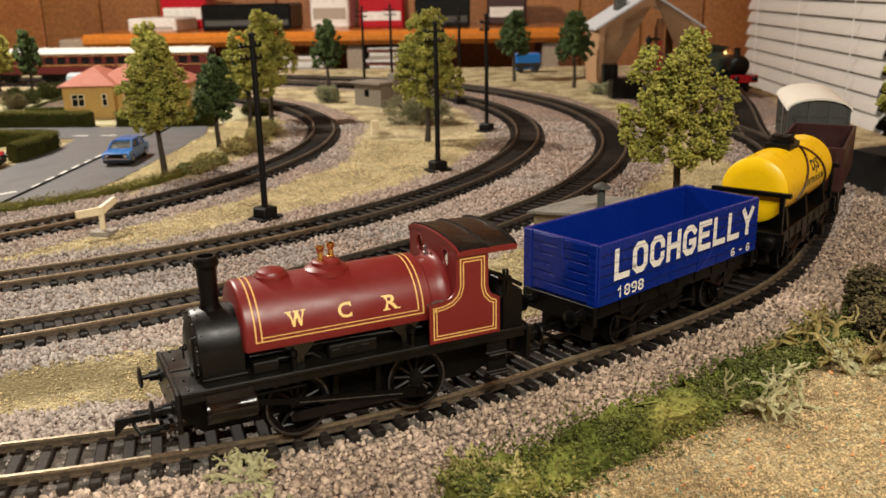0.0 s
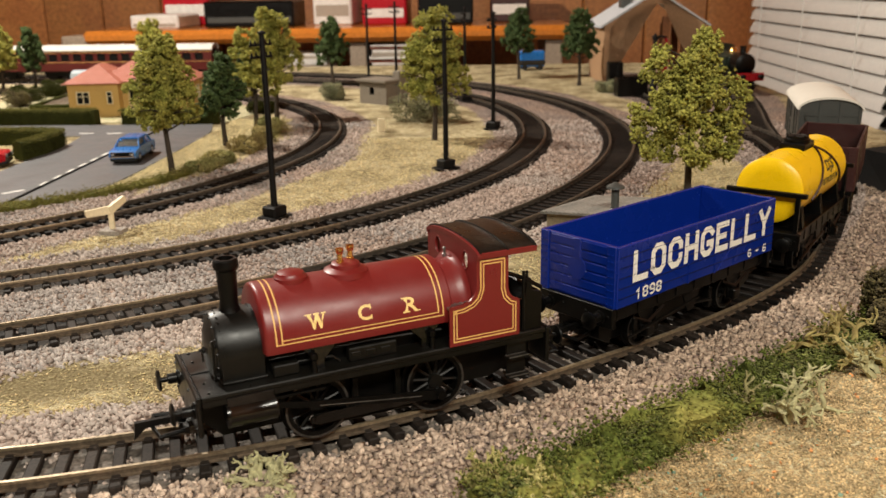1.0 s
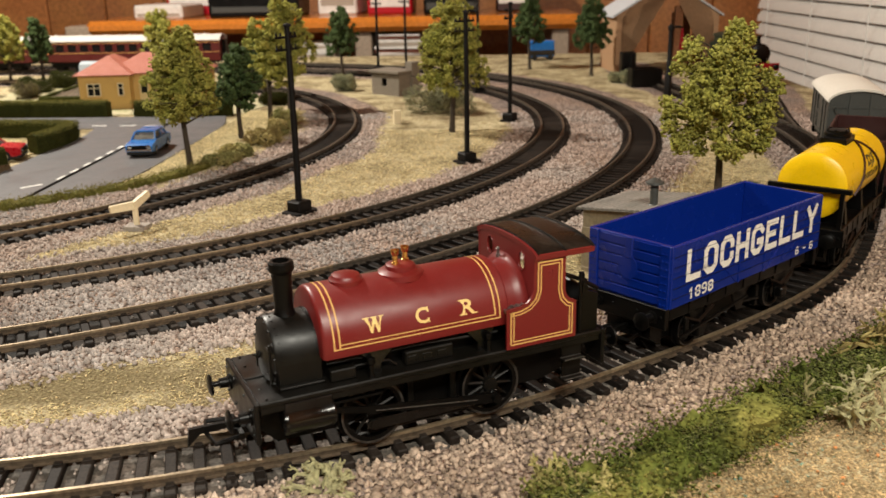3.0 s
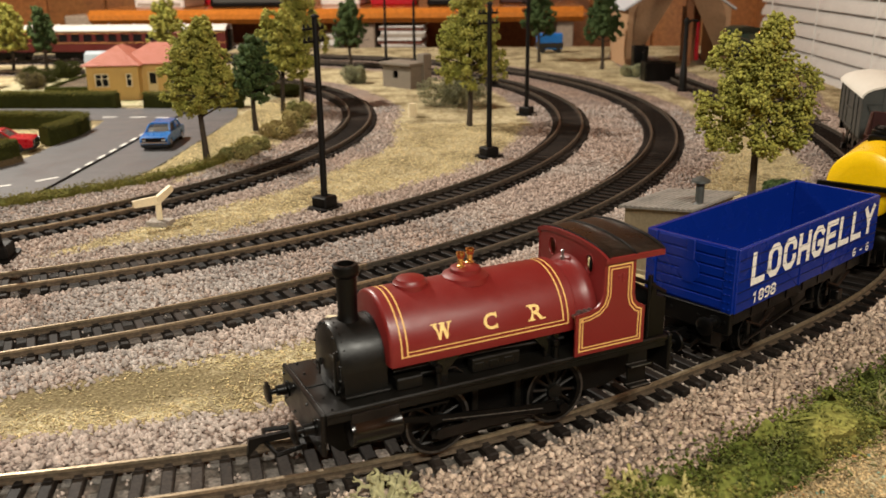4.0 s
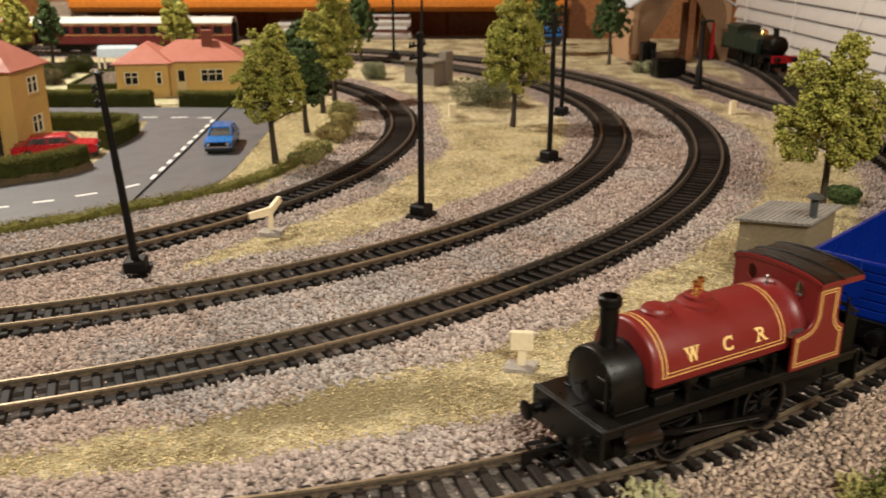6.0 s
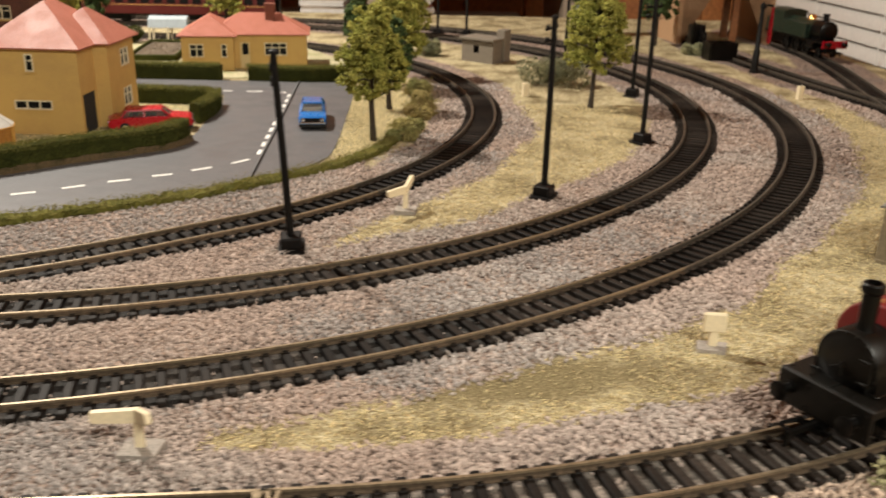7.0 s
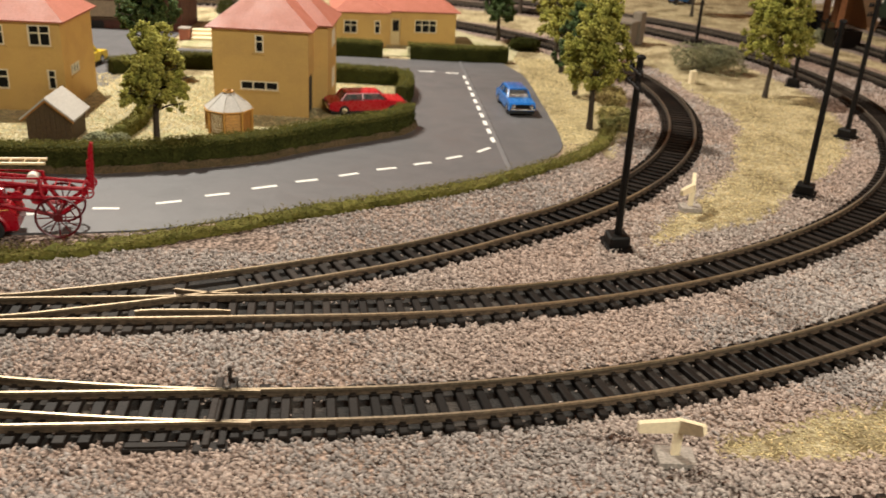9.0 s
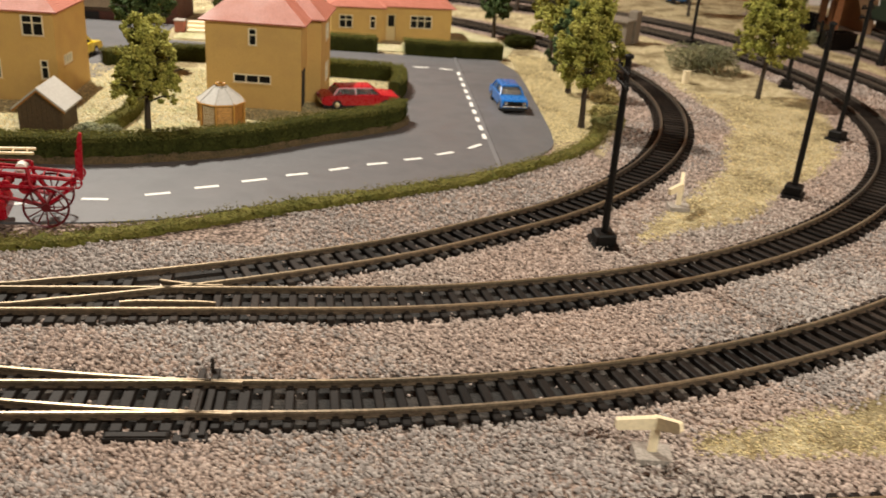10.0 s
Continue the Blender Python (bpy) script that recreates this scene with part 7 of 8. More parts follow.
# ---- vehicles ----
M["shedroof"] = material("pale_blue_grey_roof", (0.50, 0.52, 0.55), 0.6, vary=0.1, fine=6, coarse=0.6, bump=0.15)
def car(m, paint, label, length=5.4, width=2.05, height=1.75, trim="seatdark"):
    ob = thing("car", m, label, "car", "model cars")
    L, W = length / 2, width / 2
    lower = [(-L, 0.45), (-L + 0.05, 0.85), (-L + 0.25, 1.0), (-L * 0.45, 1.06), (L * 0.42, 1.06), (L - 0.2, 0.95), (L, 0.78), (L, 0.42), (L * 0.72 + 0.42, 0.3), (-L * 0.72 - 0.42, 0.3)]
    bm = bmesh.new()
    rings(bm, [[(x, y, z if abs(y) < W else 0.35 + (z - 0.3) * 0.9) for x, z in lower] for y in (-W, -W * 0.9, W * 0.9, W)])
    bmesh.ops.recalc_face_normals(bm, faces=bm.faces[:])
    part("body", bm, paint, ob)
    x0, x1 = -L * 0.66, L * 0.36
    bm = bmesh.new()
    low = [(x0 - 0.1, -W * 0.88), (x1 + 0.35, -W * 0.88), (x1 + 0.35, W * 0.88), (x0 - 0.1, W * 0.88)]
    top = [(x0 + 0.25, -W * 0.7), (x1 - 0.2, -W * 0.7), (x1 - 0.2, W * 0.7), (x0 + 0.25, W * 0.7)]
    rings(bm, [[(x, y, 1.03) for x, y in low], [(x, y, height - 0.08) for x, y in top]])
    bmesh.ops.recalc_face_normals(bm, faces=bm.faces[:])
    part("glass", bm, M["clear"], ob, "clear car windows", smooth=0)
    for x in (x0 + 0.45, (x0 + x1) / 2 + 0.15):
        bm = bmesh.new()
        box(bm, x, x + 0.16, -W * 0.66, W * 0.66, 1.04, 1.36, 0.05)
        box(bm, x + 0.1, x + 0.6, -W * 0.66, W * 0.66, 1.04, 1.12, 0.03)
        part("seat", bm, M[trim], ob)
    # added box; in pale trim it stands for glare on the windscreen
    bm = bmesh.new()
    prism(bm, [(x1 + 0.22, 1.04), (x1 + 0.02, 1.3), (x1 - 0.1, 1.3), (x1 - 0.1, 1.04)], -W * 0.72, W * 0.72, "y")
    part("dashboard", bm, M[trim], ob)
    bm = bmesh.new()
    rings(bm, [[(x * 1.0, y * 1.06, height - 0.14) for x, y in top], [(x, y * 1.02, height - 0.05) for x, y in top], [(x * 0.94, y * 0.85, height) for x, y in top]])
    bmesh.ops.recalc_face_normals(bm, faces=bm.faces[:])
    part("roof", bm, paint, ob)
    posts = [((a[0], a[1] * 1.01, 1.03), (b[0], b[1] * 1.04, height - 0.1)) for a, b in zip(low, top)]
    posts += [(((x0 + x1) / 2, s * W * 0.89, 1.03), ((x0 + x1) / 2, s * W * 0.735, height - 0.1)) for s in (-1, 1)]
    for a, b in posts:
        bm = bmesh.new()
        tube(bm, [a, b], 0.065, 5)
        part("pillar", bm, paint, ob)
    for x in (-L * 0.62, L * 0.62):
        for s in (-1, 1):
            bm = bmesh.new()
            lathe(bm, [(0.02, -0.13), (0.34, -0.13), (0.38, -0.08), (0.38, 0.08), (0.34, 0.13), (0.02, 0.13)], 18, (x, s * (W - 0.12), 0.38), "y")
            w = part("wheel", bm, M["tyre"], ob)
            bm = bmesh.new()
            lathe(bm, [(0.02, -0.145), (0.19, -0.14), (0.2, 0), (0.19, 0.14), (0.02, 0.145)], 12, (x, s * (W - 0.12), 0.38), "y")
            part("hub", bm, M["chrome"], w)
    for e in (-1, 1):
        bm = bmesh.new()
        box(bm, e * L - 0.06, e * L + 0.07, -W * 0.95, W * 0.95, 0.45, 0.58, 0.03)
        part("bumper", bm, M["chrome"], ob)
        for s in (-1, 1):
            bm = bmesh.new()
            lathe(bm, [(0.13, -0.02), (0.14, 0.08), (0.02, 0.12)], 10, (e * (L - 0.03), s * W * 0.7, 0.74), "x")
            if e < 0:
                for v in bm.verts:
                    v.co.x = 2 * e * (L - 0.03) - v.co.x
                bmesh.ops.reverse_faces(bm, faces=bm.faces[:])
            part("lamp", bm, M["chrome"] if e > 0 else M["redplastic"], ob)
    bm = bmesh.new()
    box(bm, L - 0.02, L + 0.04, -W * 0.86, W * 0.86, 0.58, 0.86, 0.01)
    part("grille", bm, M["black"], ob)
    bm = bmesh.new()
    box(bm, -L + 0.1, L - 0.02, -W * 0.97, W * 0.97, 0.2, 0.44, 0.03)
    part("underbody", bm, M["tyre"], ob, "black underside")
    return ob


M["carblue"] = material("bright_blue_car_paint", (0.008, 0.15, 0.50), 0.3, vary=0.05, bump=0.02, coat=0.4)
M["carred"] = material("bright_red_car_paint", (0.40, 0.004, 0.014), 0.3, vary=0.05, bump=0.02)
M["caryellow"] = material("yellow_car_paint", (0.72, 0.50, 0.03), 0.3, vary=0.05, bump=0.02)
M["carglass"] = material("dark_car_glass", (0.03, 0.028, 0.026), 0.1, vary=0.05, bump=0)
M["clear"] = material("clear_car_glass", (0.6, 0.62, 0.61), 0.12, vary=0.02, bump=0)
M["clear"].node_tree.nodes["Principled BSDF"].inputs["Transmission Weight"].default_value = 0.92
M["clear"].node_tree.nodes["Principled BSDF"].inputs["IOR"].default_value = 1.08
M["seatdark"] = material("dark_moulded_seat", (0.09, 0.05, 0.04), 0.5, vary=0.05, bump=0.03)
# pale seats, and white windscreen glare painted onto the dashboard
M["seatglare"] = material("pale_seat_and_glare", (0.62, 0.58, 0.50), 0.5, vary=0.05, bump=0.03)
M["tyre"] = material("black_rubber_tyre", (0.012, 0.012, 0.012), 0.8, vary=0.2)
M["chrome"] = material("bright_chrome", (0.75, 0.74, 0.72), 0.15, metal=1.0, vary=0.05, bump=0)
M["redplastic"] = material("glossy_red_plastic", (0.33, 0.003, 0.014), 0.3, vary=0.08, bump=0.02)
M["pine"] = material("pale_pine_ladder", (0.66, 0.50, 0.26), 0.55, vary=0.12, bump=0.1)
car(at(-28.15, 67.1, 0.05, 275), M["carblue"], "bright blue saloon model car parked on the road", length=4.9, width=1.85, height=1.6, trim="seatglare")
car(at(-38.8, 64.35, 0.04, 14), M["carred"], "bright red saloon model car parked in the drive", height=1.55)
car(at(-61.2, 74.4, 0.05, 80), M["caryellow"], "yellow model car parked behind the house")

M["darkred"] = material("dark_red_plastic", (0.10, 0.003, 0.008), 0.35, vary=0.1, bump=0.02)
fire = thing("fire_engine", at(-50.7, 41.75, 0.06, 192), "glossy red vintage fire engine with a wheeled escape ladder", "fire engine")
bm = bmesh.new()
prism(bm, [(2.3, 0.45), (9.6, 0.45), (9.6, 1.6), (7.8, 1.75), (7.5, 2.2), (5.4, 2.25), (5.0, 1.75), (3.9, 1.7), (2.7, 1.5), (2.3, 1.1)], -0.95, 0.95, "y")
bmesh.ops.bevel(bm, geom=bm.edges[:], offset=0.07, segments=2, affect="EDGES")
part("body", bm, M["redplastic"], fire)
for s in (-1, 1):
    bm = bmesh.new()
    box(bm, 4.2, 6.4, s * 0.97 - 0.03, s * 0.97 + 0.03, 0.75, 1.35, 0.02)
    part("locker", bm, M["redplastic"], fire, "raised red locker door")
    bm = bmesh.new()
    box(bm, 2.6, 9.2, s * 0.98 - 0.015, s * 0.98 + 0.015, 1.42, 1.46)
    part("lining", bm, M["gold"], fire, "thin gold line")
for x in (3.4, 8.2):
    for s in (-1, 1):
        bm = bmesh.new()
        lathe(bm, [(0.02, -0.15), (0.5, -0.15), (0.55, -0.08), (0.55, 0.08), (0.5, 0.15), (0.02, 0.15)], 20, (x, s * 0.95, 0.55), "y")
        w = part("wheel", bm, M["tyre"], fire)
        bm = bmesh.new()
        lathe(bm, [(0.02, -0.17), (0.3, -0.16), (0.31, 0), (0.3, 0.16), (0.02, 0.17)], 14, (x, s * 0.95, 0.55), "y")
        part("hub", bm, M["redplastic"], w)
        bm = bmesh.new()
        tube(bm, [(x + 0.68 * math.cos(radians(a)), s * 0.98, 0.57 + 0.68 * math.sin(radians(a))) for a in range(6, 175, 12)], 0.1, 6)
        part("mudguard", bm, M["redplastic"], fire)
for s in (-1, 1):
    bm = bmesh.new()
    c = (0.7, s * 0.95, 1.0)
    rim = [(c[0] + 0.9 * math.cos(TAU * k / 32), c[1], c[2] + 0.9 * math.sin(TAU * k / 32)) for k in range(33)]
    tube(bm, rim, 0.055, 6)
    w = part("carriage_wheel", bm, M["darkred"], fire, "large dark red spoked escape wheel")
    bm = bmesh.new()
    lathe(bm, [(0.02, -0.12), (0.18, -0.12), (0.18, 0.12), (0.02, 0.12)], 10, c, "y")
    for k in range(12):
        a = TAU * k / 12
        tube(bm, [c, (c[0] + 0.89 * math.cos(a), c[1], c[2] + 0.89 * math.sin(a))], 0.03, 4)
    part("spokes", bm, M["darkred"], w)
    bm = bmesh.new()
    tube(bm, [(-0.5, s * 0.5, 2.05), (4.3, s * 0.55, 2.72), (9.6, s * 0.55, 3.3)], 0.08, 6)
    part("ladder_rail", bm, M["redplastic"], fire)
    bm = bmesh.new()
    tube(bm, [(1.3, s * 0.5, 2.62), (9.6, s * 0.52, 3.12)], 0.05, 6)
    part("handrail", bm, M["redplastic"], fire)
    bm = bmesh.new()
    tube(bm, [(1.05, s * 0.32, 3.22), (9.6, s * 0.32, 3.5)], 0.075, 5)
    part("wooden_rail", bm, M["pine"], fire, "pale pine ladder rail")
    for q in ([(0.7, s * 0.7, 1.0), (-0.35, s * 0.6, 1.75), (-0.5, s * 0.5, 2.05)], [(0.7, s * 0.72, 1.0), (1.3, s * 0.66, 2.0), (1.35, s * 0.55, 2.6)], [(-0.4, s * 0.62, 1.7), (3.2, s * 0.66, 1.95)], [(0.7, s * 0.75, 1.0), (2.9, s * 0.7, 1.6)]):
        bm = bmesh.new()
        tube(bm, q, 0.085, 6)
        part("brace", bm, M["redplastic"], fire)
    bm = bmesh.new()
    tube(bm, [(-0.55 + 0.24 * math.cos(TAU * k / 16), s * 0.72, 2.0 + 0.24 * math.sin(TAU * k / 16)) for k in range(17)], 0.04, 5)
    for k in range(4):
        tube(bm, [(-0.55, s * 0.72, 2.0), (-0.55 + 0.24 * math.cos(TAU * k / 4), s * 0.72, 2.0 + 0.24 * math.sin(TAU * k / 4))], 0.03, 4)
    part("winding_wheel", bm, M["redplastic"], fire)
bm = bmesh.new()
cyl(bm, (0.7, -0.95, 1.0), (0.7, 0.95, 1.0), 0.09)
part("axle", bm, M["darkred"], fire)
for x, z, q in ((1.5, 1.75, 0.3), (2.3, 1.85, 0.24)):
    bm = bmesh.new()
    lathe(bm, [(0.02, -0.5), (q, -0.5), (q, -0.42), (q * 0.55, -0.4), (q * 0.55, 0.4), (q, 0.42), (q, 0.5), (0.02, 0.5)], 16, (x, 0, z), "y")
    part("winch", bm, M["redplastic"], fire)
for k in range(18):
    bm = bmesh.new()
    x = -0.3 + 0.55 * k
    tube(bm, [(x, -0.52, 2.1 + 0.13 * x), (x, 0.52, 2.1 + 0.13 * x)], 0.035, 5)
    part("rung", bm, M["redplastic"], fire)
    if k > 2:
        bm = bmesh.new()
        tube(bm, [(x, -0.34, 3.19 + 0.0327 * x), (x, 0.34, 3.19 + 0.0327 * x)], 0.035, 5)
        part("rung", bm, M["pine"], fire)
bm = bmesh.new()
prism(bm, [(-0.7, 1.7), (-0.42, 1.7), (-0.46, 3.0), (-0.55, 3.1), (-0.6, 3.65), (-0.68, 3.85), (-0.8, 3.8)], -0.75, -0.5, "y")
part("post", bm, M["redplastic"], fire)
bm = bmesh.new()
lathe(bm, [(0.02, -0.3), (0.22, -0.3), (0.22, 0.3), (0.02, 0.3)], 14, (1.7, -0.3, 2.45), "y")
part("hose_reel", bm, M["roofwhite"], fire, "white hose roll")
bm = bmesh.new()
lathe(bm, [(0.02, -0.5), (0.36, -0.5), (0.4, 0), (0.36, 0.5), (0.02, 0.5)], 16, (3.3, 0.3, 1.85), "x")
part("pump", bm, M["redplastic"], fire)

# ---- the tank engine in the siding ----
M["green"] = material("dark_green_engine_paint", (0.012, 0.022, 0.013), 0.4, vary=0.15, bump=0.05)
loco = thing("steam_locomotive", at(24.0, 106.6, 0, -84), "dark green tank locomotive with a red buffer beam", "locomotive")
bm = bmesh.new()
box(bm, -6.6, 6.4, -1.4, 1.4, 1.9, 2.1, 0.03)
part("running_plate", bm, M["black"], loco)
bm = bmesh.new()
box(bm, -6.2, 6.0, -0.6, 0.6, 0.9, 1.9)
part("frame", bm, M["black"], loco)
bm = bmesh.new()
lathe(bm, [(0.02, -2.5), (1.0, -2.5), (1.0, 3.0), (0.02, 3.0)], 26, (0, 0, 3.1), "x")
part("boiler", bm, M["green"], loco)
bm = bmesh.new()
lathe(bm, [(0.02, 2.9), (1.06, 2.9), (1.06, 5.0), (0.95, 5.06), (0.6, 5.14), (0.02, 5.18)], 26, (0, 0, 3.1), "x")
box(bm, 3.0, 4.9, -0.8, 0.8, 2.1, 3.0)
part("smokebox", bm, M["black"], loco)
bm = bmesh.new()
lathe(bm, [(0.5, 4.05), (0.32, 4.2), (0.28, 4.7), (0.38, 4.78), (0.38, 4.9), (0.25, 4.92), (0.22, 4.5), (0.02, 4.5)], 18, (4.0, 0, 0))
part("chimney", bm, M["black"], loco)
bm = bmesh.new()
lathe(bm, [(0.5, 3.95), (0.42, 4.4), (0.25, 4.6), (0.02, 4.65)], 16, (1.2, 0, 0))
part("dome", bm, M["brass"], loco)
for s in (-1, 1):
    bm = bmesh.new()
    box(bm, -2.6, 2.6, s * 1.1 - 0.35, s * 1.1 + 0.35, 2.1, 3.7, 0.08)
    part("side_tank", bm, M["green"], loco)
    for x in (-2.2, 0.1, 2.4):
        wheel_part(loco, x, s * 0.86, 1.15, 0.78)
    wheel_part(loco, 5.0, s * 0.86, 0.85, 0.48, 8)
    bm = bmesh.new()
    lathe(bm, [(0.02, 3.4), (0.38, 3.4), (0.38, 4.7), (0.02, 4.7)], 16, (0, s * 1.2, 1.6), "x")
    part("cylinder", bm, M["black"], loco)
bm = bmesh.new()
box(bm, -5.2, -2.6, -1.45, 1.45, 2.1, 4.4, 0.06)
rings(bm, [[(x, 1.55 * math.cos(radians(a)), 4.4 + 0.42 * math.sin(radians(a))) for a in range(0, 181, 15)] for x in (-5.4, -2.4)])
part("cab", bm, M["green"], loco)
bm = bmesh.new()
box(bm, -6.6, -5.2, -1.35, 1.35, 2.1, 3.6, 0.06)
part("bunker", bm, M["green"], loco)
bm = bmesh.new()
box(bm, 6.4, 6.55, -1.45, 1.45, 1.5, 2.3, 0.03)
part("buffer_beam", bm, M["redplastic"], loco, "bright red buffer beam")
for s in (-1, 1):
    buffer_part(loco, 6.55, s * 0.95, 1.95, 1)
coupling_part(loco, 6.3, 1)

# ---- engine shed, crane and bins at the sidings ----
M["shedtan"] = material("tan_shed_card", (0.40, 0.24, 0.13), 0.75, vary=0.15, fine=6, coarse=0.8, bump=0.2)
M["shedin"] = material("orange_brown_shed_lining", (0.26, 0.10, 0.035), 0.7, vary=0.25, fine=4, coarse=0.6, bump=0.2)
shed = thing("engine_shed", at(17.0, 113.5, 0, 4), "tan timber engine shed with an arched front and pale roof", "building")
hole = [(-5.4 + 10.8 * (0.5 - 0.5 * math.cos(radians(a))), 5.6 + 3.5 * math.sin(radians(a))) for a in range(0, 181, 15)]
for y in (0,):
    bm = bmesh.new()
    rings(bm, [[(-6.0, d, 0), (-6.0, d, 6.7), (0, d, 10.4), (6.0, d, 6.7), (6.0, d, 0), (5.4, d, 0)] + [(a, d, b) for a, b in hole[::-1]] + [(-5.4, d, 0)] for d in (y - 0.25, y + 0.25)])
    bmesh.ops.triangulate(bm, faces=[f for f in bm.faces if len(f.verts) > 4])
    bmesh.ops.recalc_face_normals(bm, faces=bm.faces[:])
    part("gable", bm, M["shedtan"], shed, smooth=0)
for s in (-1, 1):
    bm = bmesh.new()
    box(bm, s * 5.8 - 0.2, s * 5.8 + 0.2, 0.25, 8.75, 0, 6.7)
    part("wall", bm, M["shedtan"], shed, smooth=0)
    bm = bmesh.new()
    prism(bm, [(0.0, 10.42), (s * 6.5, 6.41), (s * 6.5, 6.66), (0.0, 10.7)], -0.5, 9.5, "y")
    part("roof", bm, M["shedroof"], shed, "pale blue-grey roof slope", smooth=0)
bm = bmesh.new()
box(bm, 1.0, 1.8, 0.3, 0.8, 0, 7.6)
part("door_post", bm, M["shedin"], shed, smooth=0)
for k in range(2):
    bm = bmesh.new()
    box(bm, 2.2 + 1.4 * k, 3.1 + 1.4 * k, 6.0, 6.3, 0, 6.6)
    part("door_leaf", bm, M["shedin"], shed, smooth=0)
for dx, dz in ((-3.0, 8.9), (-0.5, 10.4)):
    bm = bmesh.new()
    box(bm, dx - 0.6, dx + 0.6, 2, 4, dz - 0.3, dz + 1.1, 0.1)
    part("smoke_vent", bm, M["grey"], shed)

crane = thing("water_crane", at(13.3, 92.6, 0, 10), "black water crane with a red hose beside the siding", "crane")
bm = bmesh.new()
lathe(bm, [(0.5, 0), (0.5, 0.25), (0.36, 0.35), (0.34, 2.2), (0.24, 2.4), (0.2, 6.2), (0.3, 6.3), (0.3, 6.6), (0.02, 6.9)], 14)
part("post", bm, M["pole"], crane)
bm = bmesh.new()
tube(bm, [(0, 0, 6.3), (0.5, 0, 6.6), (1.1, 0, 6.5)], 0.12, 7)
part("arm", bm, M["pole"], crane)
bm = bmesh.new()
lathe(bm, [(0.16, 2.9), (0.24, 3.2), (0.2, 4.6), (0.12, 6.4), (0.02, 6.45)], 12, (1.1, 0, 0))
part("hose", bm, M["redplastic"], crane, "hanging red hose")
for name, x, y, sx, sy, h, label in (("coal_bin", 12.5, 100.9, 1.5, 1.0, 1.9, "low black coal bin beside the siding"), ("coal_bin", 11.6, 107.0, 0.7, 0.7, 3.0, "tall narrow black bin beside the siding")):
    ob = thing(name, at(x, y, 0, 6), label, "bin", "black bins")
    bm = bmesh.new()
    for s in (-1, 1):
        box(bm, -sx, sx, s * sy - 0.1, s * sy + 0.1, 0, h, 0.03)
        box(bm, s * sx - 0.1, s * sx + 0.1, -sy + 0.1, sy - 0.1, 0, h, 0.03)
    box(bm, -sx + 0.1, sx - 0.1, -sy + 0.1, sy - 0.1, 0, h * 0.7)
    part("body", bm, M["black"], ob, smooth=0)
fence = thing("platform_fence", at(12.2, 108.0, 0, 80), "black post-and-rail fence along the siding platform", "fence")
for k in range(4):
    bm = bmesh.new()
    box(bm, -5.2 + 3.2 * k - 0.14, -5.2 + 3.2 * k + 0.14, -0.14, 0.14, 0, 2.7, 0.03)
    part("post", bm, M["black"], fence)
for z in (1.1, 2.2):
    bm = bmesh.new()
    box(bm, -5.2, 4.6, -0.06, 0.06, z - 0.1, z + 0.1)
    part("rail", bm, M["black"], fence)
lorry = thing("van", at(3.4, 131.0, 0, 8), "small bright blue model van at the table's back", "van")
bm = bmesh.new()
box(bm, -1.7, 1.7, -0.9, 0.9, 0.45, 2.65, 0.15)
part("body", bm, M["carblue"], lorry)
bm = bmesh.new()
box(bm, -1.75, 1.75, -0.94, 0.94, 0.7, 1.4, 0.05)
part("lower_panel", bm, M["carglass"], lorry)
for x in (-1.1, 1.1):
    for s in (-1, 1):
        bm = bmesh.new()
        lathe(bm, [(0.02, -0.12), (0.38, -0.12), (0.38, 0.12), (0.02, 0.12)], 14, (x, s * 0.85, 0.4), "y")
        part("wheel", bm, M["tyre"], lorry)

# greenhouse and beds behind the bungalow
M["paleglass"] = material("pale_blue_glazing", (0.42, 0.48, 0.52), 0.12, vary=0.08, fine=3, coarse=0.6, bump=0.02)
M["bedsoil"] = material("grey_brown_garden_soil", (0.17, 0.13, 0.09), 0.95, vary=0.4, fine=8, coarse=1, bump=0.6)
ob = thing("greenhouse", at(-48.2, 106.4, 0, 4), "small greenhouse with pale blue glazing on dark legs", "greenhouse")
bm = bmesh.new()
prism(bm, [(-1.2, 1.7), (1.2, 1.7), (1.0, 2.6), (0, 2.9), (-1.0, 2.6)], -2.1, 2.1, "x")
part("glazing", bm, M["paleglass"], ob, smooth=0)
for x in (-2.0, 0, 2.0):
    for s in (-1, 1):
        bm = bmesh.new()
        box(bm, x - 0.1, x + 0.1, s * 1.1 - 0.1, s * 1.1 + 0.1, 0, 1.75)
        part("leg", bm, M["winwhite"], ob)
ob = thing("garden_bed", at(-47.0, 98.4, 0.03, 4), "long edged garden bed of grey-brown soil", "garden bed")
r = np.random.default_rng(77)
bm = bmesh.new()
prism(bm, rounded(-2.1, 2.1, -5.3, 5.3, 0.3), 0, 0.3)
part("soil", bm, M["bedsoil"], ob)
v, f = lumps(np.column_stack([r.uniform(-1.95, 1.95, 420), r.uniform(-5.1, 5.1, 420), r.uniform(0.27, 0.36, 420)]), 0.16, r, 0.3, 0.3)
tagged(raw("clods", v, f, M["bedsoil"], ob), kind="stuff")
for x0, x1, y0, y1 in ((-2.4, 2.4, -5.6, -5.32), (-2.4, 2.4, 5.32, 5.6), (-2.4, -2.12, -5.3, 5.3), (2.12, 2.4, -5.3, 5.3)):
    bm = bmesh.new()
    box(bm, x0, x1, y0, y1, 0, 0.62, 0.08)
    part("edging", bm, M["hedge"], ob, "dark green flock edging")
ob = thing("garden_steps", at(-53.6, 88.2, 0.03, 4), "broad pale stone garden steps behind the houses", "steps")
